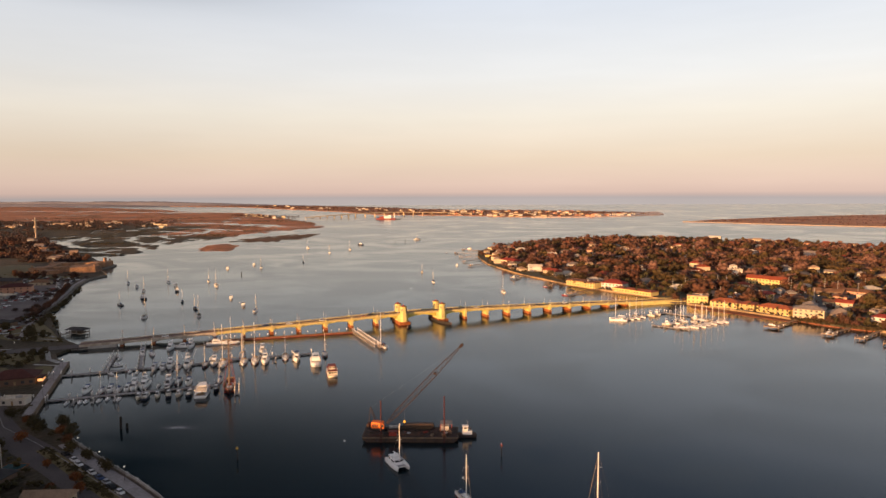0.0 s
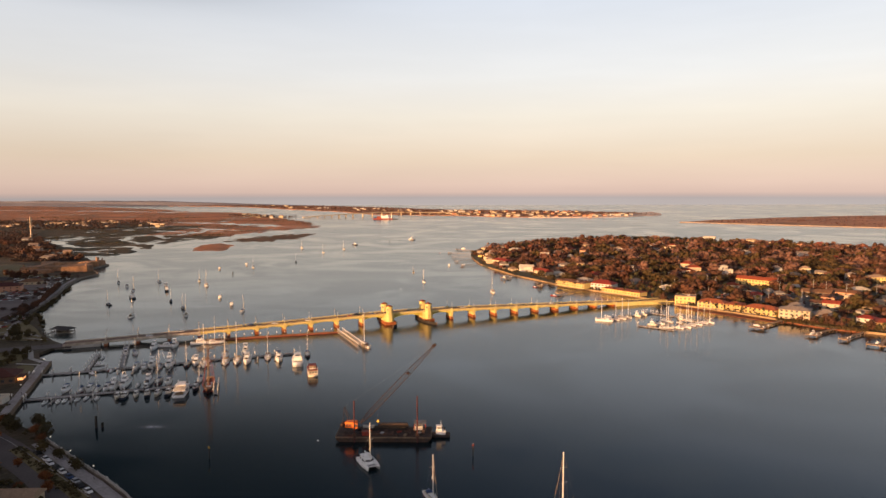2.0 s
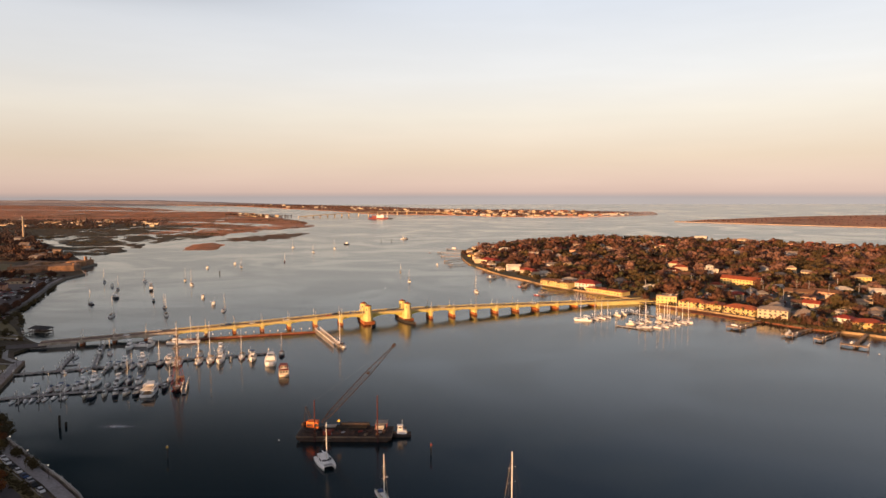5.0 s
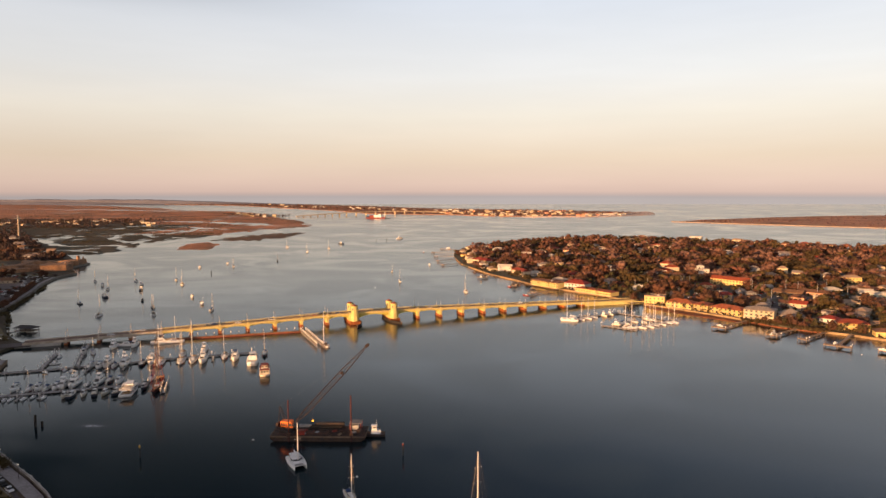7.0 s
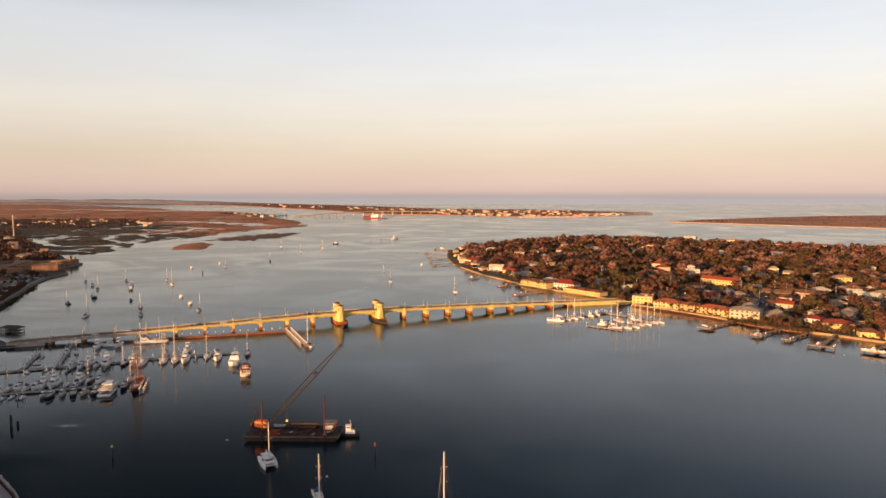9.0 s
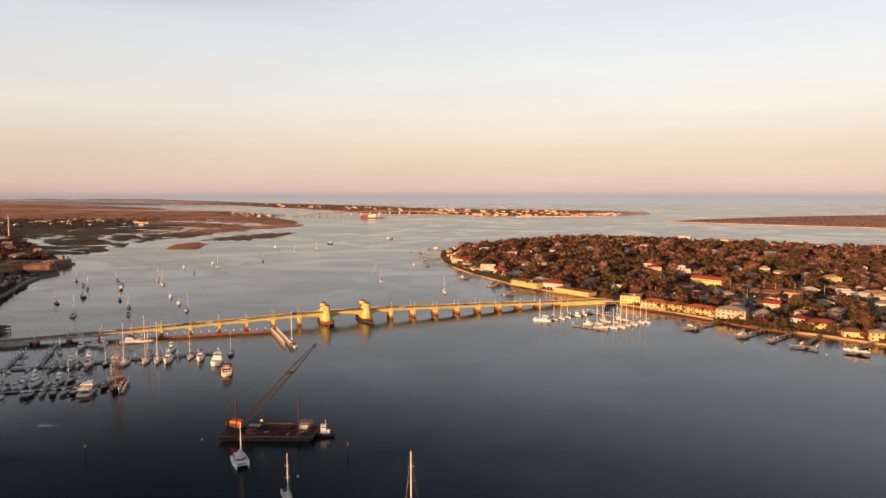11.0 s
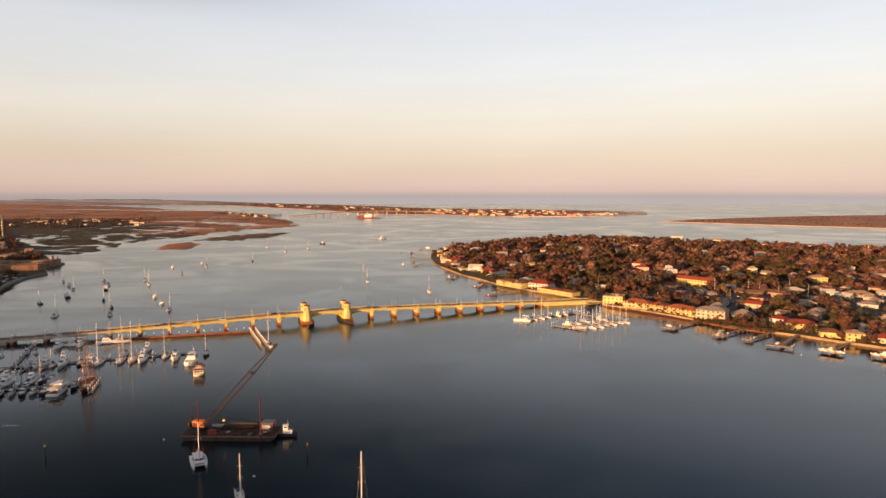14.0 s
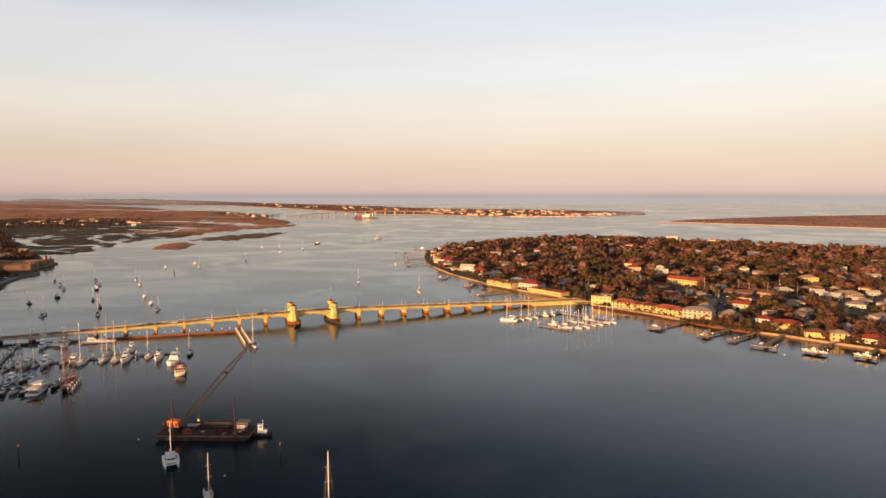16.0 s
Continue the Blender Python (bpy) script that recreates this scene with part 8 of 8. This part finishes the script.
for _ in range(600):
    x, y = rng.uniform(60, 520), rng.uniform(420, 900)
    if inside(x, y, PEN) and 4 < edge_distance(x, y, PEN) < 200 and x < 130 + 0.72 * y and not near_house(x, y, 1.5) and len(spots) < 95 and (rng.random() < 0.35 or edge_distance(x, y, PEN) < 30):
        spots.append((x, y, 1.5, rng.uniform(0.7, 1.15), rng.uniform(0, 360)))
shore = [(266, 519), (279, 499), (297, 483), (317, 469), (337, 449), (353, 435), (367, 421), (395, 402), (425, 383)]
shore_trees = []
for (x0, y0), (x1, y1) in zip(shore, shore[1:]):
    n = max(2, int(math.hypot(x1 - x0, y1 - y0) / 5.0))
    for k in range(n):
        t = (k + rng.random()) / n
        x, y = x0 + (x1 - x0) * t + rng.uniform(0.5, 5.0), y0 + (y1 - y0) * t + rng.uniform(0.5, 5.0)
        if not near_house(x, y, 0.6) and inside(x, y, PEN):
            if rng.random() < 0.5:
                spots.append((x, y, 1.5, rng.uniform(0.6, 1.0), rng.uniform(0, 360)))
            else:
                shore_trees.append((x, y, 1.4, rng.uniform(0.4, 0.75), rng.uniform(0, 360)))
shore_trees += [(311.5, 474, 1.4, 0.62, 10), (325.5, 467.5, 1.4, 0.7, 80), (336.5, 462, 1.4, 0.75, 140), (341.5, 452.5, 1.4, 0.7, 200), (352, 441.5, 1.4, 0.8, 30), (345.5, 439.5, 1.4, 0.55, 75), (361, 429, 1.4, 0.7, 260), (372.5, 420, 1.4, 0.75, 310), (300, 486, 1.4, 0.7, 20), (291, 500, 1.4, 0.75, 95), (284, 505, 1.4, 0.6, 44)]
for _ in range(240):
    t = rng.random()
    x, y = 338 + 105 * t + rng.uniform(2, 26), 446 - 66 * t + rng.uniform(4, 40)
    if not near_house(x, y, 1.0) and inside(x, y, PEN) and len(shore_trees) < 100:
        shore_trees.append((x, y, 1.4, rng.uniform(0.5, 0.9), rng.uniform(0, 360)))
for x, y in ((223, 566), (229, 560), (234, 555.5), (241, 549), (246, 544), (251, 538), (256, 532), (262, 524), (270, 512), (276, 506), (286, 508), (122, 698), (131, 686), (150, 672), (164, 652), (172, 641)):
    spots.append((x, y, 1.5, rng.uniform(0.45, 0.72), rng.uniform(0, 360)))
plant(palms, spots)
oaks = [tree_proto("oak_tree", "broad brown-leaved live oak", LEAF_OAK, 5.0, 8.0, 91 + i, "island trees") for i in range(3)]
rusts = [tree_proto("maple_tree", "rust-coloured winter maple with a ragged crown", LEAF_RUST, 4.4, 8.0, 101 + i, "island trees") for i in range(2)]
greens = [tree_proto("evergreen_tree", "dark green evergreen tree", LEAF_GREEN, 4.4, 7.5, 111 + i, "island trees") for i in range(3)]
near_spots, far_spots = [], []
cells = {}
for _ in range(60000):
    x, y = rng.uniform(20, 1030), rng.uniform(395, 1400)
    if x > 150 + 0.74 * y or not inside(x, y, PEN):
        continue
    e = edge_distance(x, y, PEN)
    south = x > 285 and y < 525
    big = rng.choice((0.4, 0.55, 0.7, 0.85, 1.0, 1.2, 1.5)) * rng.uniform(0.9, 1.1)
    if e < (3 if south else 5) or near_house(x, y, 1.5 if south else 0.8 + 1.9 * big, 0.0 if south else 6.0 if y < 700 else 19.0):
        continue
    if 590 < y < 645 and 200 < x < 480 and abs(y - 622) < 12:
        continue
    if 568 < y < 635 and 285 < x < 490 and rng.random() < 0.75:
        continue
    n = noise.noise((x * 0.010, y * 0.012, 5.0))
    dense = 9.6
    if y < 690 and n < -0.2 + (0.07 if 500 < y < 680 and x > 270 else 0):
        continue
    # streets run through the woods in a slanting grid
    along, across = x * 0.788 - y * 0.616, x * 0.616 + y * 0.788
    if (y < 1150 and (across % 84 < 11 or along % 150 < 10)) or noise.noise((x * 0.03, y * 0.03, 77)) < -0.36:
        continue
    key = (int(x / dense), int(y / dense), dense)
    if key in cells:
        continue
    cells[key] = 1
    r = 1.02 * big * (0.7 if e < 25 else 1.0) * (1.15 if n > 0.15 else 1.0) * (0.8 if y < 690 and x > 285 else 0.9 if y < 700 else 1.0)
    if y < 700 and len(near_spots) < 290:
        near_spots.append((x, y, 1.4, r, rng.uniform(0, 360)))
    else:
        far_spots.append((x, y, 0.8, r * 5.6))
plant([oaks[0], greens[0], oaks[1], rusts[0], greens[1], oaks[2], greens[2], rusts[1]], near_spots[:215] + shore_trees)
mixed = {0: [], 1: [], 2: [], 3: []}
for x, y, z, r in far_spots[:5200]:
    v = noise.noise((x * 0.02, y * 0.02, 21)) + rng.uniform(-0.4, 0.4)
    mixed[3 if v < -0.3 else 0 if v < 0.06 else 1 if v < 0.17 else 2].append((x, y, z, r))
for band, mat, lab in ((3, WOODS_PALE, "pale pinkish bare winter trees among the island houses"), (0, WOODS, "brown winter oaks among the island houses"), (1, WOODS_RUST, "rust-coloured bare trees among the island houses"), (2, WOODS_GREEN, "dark evergreens among the island houses")):
    name = ("brown_woods", "rusty_woods", "evergreen_woods", "pale_woods")[band]
    woods(name, [q for q in mixed[band] if q[1] < 930], mat, lab, small=True)
    woods(name + "_far", [q for q in mixed[band] if q[1] >= 930], mat, lab, middle=True)
yards = []
for _ in range(1600):
    x, y = rng.uniform(330, 570), rng.uniform(440, 680)
    if x < 140 + 0.75 * y and inside(x, y, PEN) and edge_distance(x, y, PEN) > 10 and not near_house(x, y, 1.5, 2.0) and not (568 < y < 635 and x < 490 and rng.random() < 0.8) and len(yards) < 260:
        yards.append((x, y, 1.0, rng.uniform(1.6, 4.2)))
woods("yard_trees", yards, WOODS_GREEN, "dark evergreen trees in the island's back yards", small=True)
shrubs = [p for p in HEDGE if inside(p[0], p[1], PEN) and p[1] < 1000]
for _ in range(2500):
    x, y = rng.uniform(30, 440), rng.uniform(370, 1130)
    if inside(x, y, PEN) and 2.5 < edge_distance(x, y, PEN) < 16 and not near_house(x, y, 0.5) and rng.random() < 0.55:
        shrubs.append((x, y, 1.0, rng.uniform(0.7, 2.2) if y > 600 else rng.uniform(0.9, 2.9)))
for _ in range(420):
    t = rng.random()
    x, y = 264 + 40 * t + rng.gauss(0, 2.2), 518 - 43 * t + rng.gauss(0, 2.2)
    if not near_house(x, y, 0.5):
        shrubs.insert(0, (x, y, 0.4, rng.uniform(0.7, 1.9)))
woods("garden_shrubs", shrubs[:1900], WOODS_GREEN, "dark garden shrubs and hedges round the houses", tiny=True)
# slim palms that stand out above the island's woods
vs, fs, k = [], [], 0
g = np.random.RandomState(17)
for _ in range(900):
    x, y = g.uniform(40, 900), g.uniform(640, 1390)
    if x > 130 + 0.73 * y or not inside(x, y, PEN) or edge_distance(x, y, PEN) < 6 or near_house(x, y, 1.0) or (y < 1150 and g.rand() < 0.72):
        continue
    hh = g.uniform(7.5, 11.0)
    vs.append(np.array([[x - 0.2, y, 1], [x + 0.2, y, 1], [x, y + 0.3, 1], [x + 0.1, y, hh]]))
    fs.append(np.array([[0, 1, 3], [1, 2, 3], [2, 0, 3]]) + k)
    k += 4
    for j in range(22):
        a, up_ = g.uniform(0, 6.28), g.uniform(-0.9, 0.9)
        d0 = np.array([math.cos(a), math.sin(a), 0.0])
        sd = np.array([-math.sin(a), math.cos(a), 0.0]) * 0.3
        c = np.array([x + 0.1, y, hh])
        mid_, end_ = c + d0 * 1.2 + [0, 0, 0.8 * up_ + 0.2], c + d0 * 2.2 + [0, 0, up_ - 0.6]
        vs.append(np.stack([c, mid_ - sd, mid_ + sd, end_]))
        fs.append(np.array([[0, 1, 2], [1, 3, 2]]) + k)
        k += 4
tagged(new("tall_palms", mesh_from("tall_palms", np.concatenate(vs), np.concatenate(fs), LEAF_PALM)), "slim palms standing out above the island woods", "palm trees", "", "stuff")
for k in range(14):
    x, y = rng.uniform(215, 420), rng.uniform(560, 700)
    root = thing("utility_pole", "tall pale timber utility pole", "utility pole", pose(x, y, 1.4), group="utility poles")
    part("pole", Shape().tube((0, 0, 0), (0, 0, 12.5), 0.2, 0.14, 7), DOCK, root)
    part("crossarm", Shape().box(0, 0, 11.6, 2.2, 0.14, 0.14, 20), TIMBER, root)

# traffic standing on the bridge
for u, w, kind, a in ((-62, 2.2, 5, 0), (-107, 2.2, 2, 0), (-103, -2.2, 4, 180), (-86, 2.2, 0, 0), (-150, -2.2, 1, 180), (-30, 2.4, 3, 0), (-24, -2.2, 2, 180), (64, 2.2, 1, 0), (120, 2.2, 2, 0), (150, -2.2, 0, 180), (-12, 2.2, 4, 0), (-170, 2.2, 0, 0)):
    x, y, _ = on_bridge(u, w, 0)
    park(kind, x, y, deck_z(u) - 0.02, math.degrees(math.atan2(BRIDGE_DIR.y, BRIDGE_DIR.x)) + a)

# ---- far shores ----
spots = []
for _ in range(15000):
    x, y = rng.uniform(-2150, 860), rng.uniform(2580, 4880)
    if inside(x, y, ISLE) and edge_distance(x, y, ISLE) > 14 and x > -0.62 * y:
        spots.append((x, y, 0.8, rng.uniform(2.8, 5.2)))
woods("far_shore_woods", spots[:2600], WOODS, "brown scrub woods on the barrier island", speck=True)
FH = [("white", "white"), ("cream", "tan"), ("white", "grey"), ("coral", "red"), ("cream", "grey"), ("beige", "brown")]
made = 0
for _ in range(3000):
    if made >= 125:
        break
    t = rng.random()
    x = -60 + 800 * t
    low = 2600 + 210 * max(0, (0.42 - t) / 0.42) + 140 * max(0, (t - 0.75) / 0.25)
    y = low + 18 + rng.random() ** 1.6 * (680 if t < 0.8 else 220)
    if not inside(x, y, ISLE) or edge_distance(x, y, ISLE) < 14 or near_house(x, y, 11):
        continue
    wm, rm = FH[made % 6]
    L = rng.uniform(9, 19)
    house("beach_house", "distant %s beach house with a %s roof" % (wm, rm), (x, y), (x + L, y + rng.uniform(-5, 5)), rng.uniform(9, 13), rng.choice((1, 2, 2)), rng.choice(("hip", "gable", "flat")), wm, rm, 2.6, "beach houses", 1.2, -1)
    made += 1
made = 0
for _ in range(900):
    if made >= 24:
        break
    x = rng.uniform(-1500, -60)
    y = 2960 + (-60 - x) * 1.08 + rng.uniform(0, 420)
    if inside(x, y, ISLE) and edge_distance(x, y, ISLE) > 18 and not near_house(x, y, 20) and y < 4700:
        house("beach_house", "distant pale beach house on the barrier island", (x, y), (x + rng.uniform(11, 19), y), 12, 2, "hip", ("white", "cream")[made % 2], "white", 2.6, "beach houses", 1.2, -1)
        made += 1

# the high bridge over the inlet
far = thing("far_bridge", "distant pale concrete high bridge over the inlet", "bridge")
FAR_CONCRETE = material("far_bridge_concrete", (0.60, 0.45, 0.28), vary=0.15, scale=0.05, fine=0.4, per="place")
FAR_LINE = [(-600, 2555, 3.5), (-515, 2622, 8.5), (-428, 2700, 13.0), (-300, 2800, 15.5), (-160, 2880, 13.0), (-20, 2950, 8.0), (90, 3005, 3.5)]


def far_point(t):
    """A place along the bridge's bent line, t from 0 to 1."""
    u = t * (len(FAR_LINE) - 1)
    k = min(int(u), len(FAR_LINE) - 2)
    return Vector(FAR_LINE[k]).lerp(Vector(FAR_LINE[k + 1]), u - k)


rings = []
for i in range(43):
    p = far_point(i / 42)
    d = (far_point(min(1, i / 42 + 0.02)) - far_point(max(0, i / 42 - 0.02))).normalized()
    n = Vector((-d.y, d.x, 0)).normalized() * 5.5
    rings.append([(p.x - n.x, p.y - n.y, p.z - 1.6), (p.x + n.x, p.y + n.y, p.z - 1.6), (p.x + n.x, p.y + n.y, p.z + 0.9), (p.x - n.x, p.y - n.y, p.z + 0.9)])
part("deck", Shape().loft(rings), FAR_CONCRETE, far)
for i in range(1, 21):
    p = far_point(i / 21)
    d = far_point(min(1, i / 21 + 0.02)) - far_point(i / 21 - 0.02)
    part("pier", Shape().box(p.x, p.y, (p.z - 2.5) / 2, 2.2, 7.0, p.z + 0.5, math.degrees(math.atan2(d.y, d.x))), FAR_CONCRETE, far)

dredge = thing("dredge_barge", "red and white dredging vessel far down the river", "dredge", pose(-272, 2440, 0, 0, 0, -4))
rings = [[(x, -9, lo), (x, 9, lo), (x, 9, 4.0), (x, -9, 4.0)] for x, lo in ((-38, 1.6), (-33, -1), (30, -1), (36, 1.6))]
part("hull", Shape().loft(rings), RED_STEEL, dredge, "red steel hull")
part("deckhouse", Shape().box(6, 0, 8.0, 26, 13, 8.0), WHITE, dredge)
part("bridge_house", Shape().box(14, 0, 13.6, 9, 11, 3.4), WHITE, dredge)
part("red_stack", Shape().box(-16, 0, 7.5, 14, 10, 7.0), RED_STEEL, dredge)
part("blue_bow_house", Shape().box(-30, 0, 6.2, 8, 12, 4.5), BLUE_CANVAS, dredge)
part("gantry", Shape().tube((-24, -5, 4), (-24, 0, 19), 0.5, 0.4, 6).tube((-24, 5, 4), (-24, 0, 19), 0.5, 0.4, 6), RED_STEEL, dredge)
part("spud", Shape().tube((31, 0, 0), (31, 0, 22), 0.7, 0.7, 8), WHITE, dredge)
part("work_float", Shape().box(46, -4, 1.0, 18, 8, 2.0), BLACK_STEEL, dredge)

# scrub on the dune island
spots = []
for _ in range(2600):
    x, y = rng.uniform(740, 2300), rng.uniform(1500, 2750)
    if inside(x, y, RANCH) and edge_distance(x, y, RANCH) > 25 and x < 140 + 0.76 * y and noise.noise((x * 0.006, y * 0.006, 6)) > -0.1:
        spots.append((x, y, 0.6, rng.uniform(1.4, 3.4)))
woods("dune_scrub_clumps", spots[:900], WOODS_RUST, "dark scrub clumps on the dune island", tiny=True)

# mainland along the horizon: haze is put into the mauve colour and raised height
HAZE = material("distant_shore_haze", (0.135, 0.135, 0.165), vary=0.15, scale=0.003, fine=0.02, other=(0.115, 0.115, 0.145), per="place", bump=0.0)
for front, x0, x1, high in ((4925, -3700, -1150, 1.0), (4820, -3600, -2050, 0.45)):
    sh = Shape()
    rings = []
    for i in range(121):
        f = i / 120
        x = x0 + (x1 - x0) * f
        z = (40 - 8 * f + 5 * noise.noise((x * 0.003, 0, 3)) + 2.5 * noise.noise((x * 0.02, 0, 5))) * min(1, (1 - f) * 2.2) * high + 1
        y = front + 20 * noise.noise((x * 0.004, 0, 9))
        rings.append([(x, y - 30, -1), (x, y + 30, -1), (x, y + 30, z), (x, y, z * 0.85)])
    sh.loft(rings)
    setting("backdrop_mainland", sh, HAZE, "mainland shore on the horizon with haze put into its mauve colour", "backdrop")
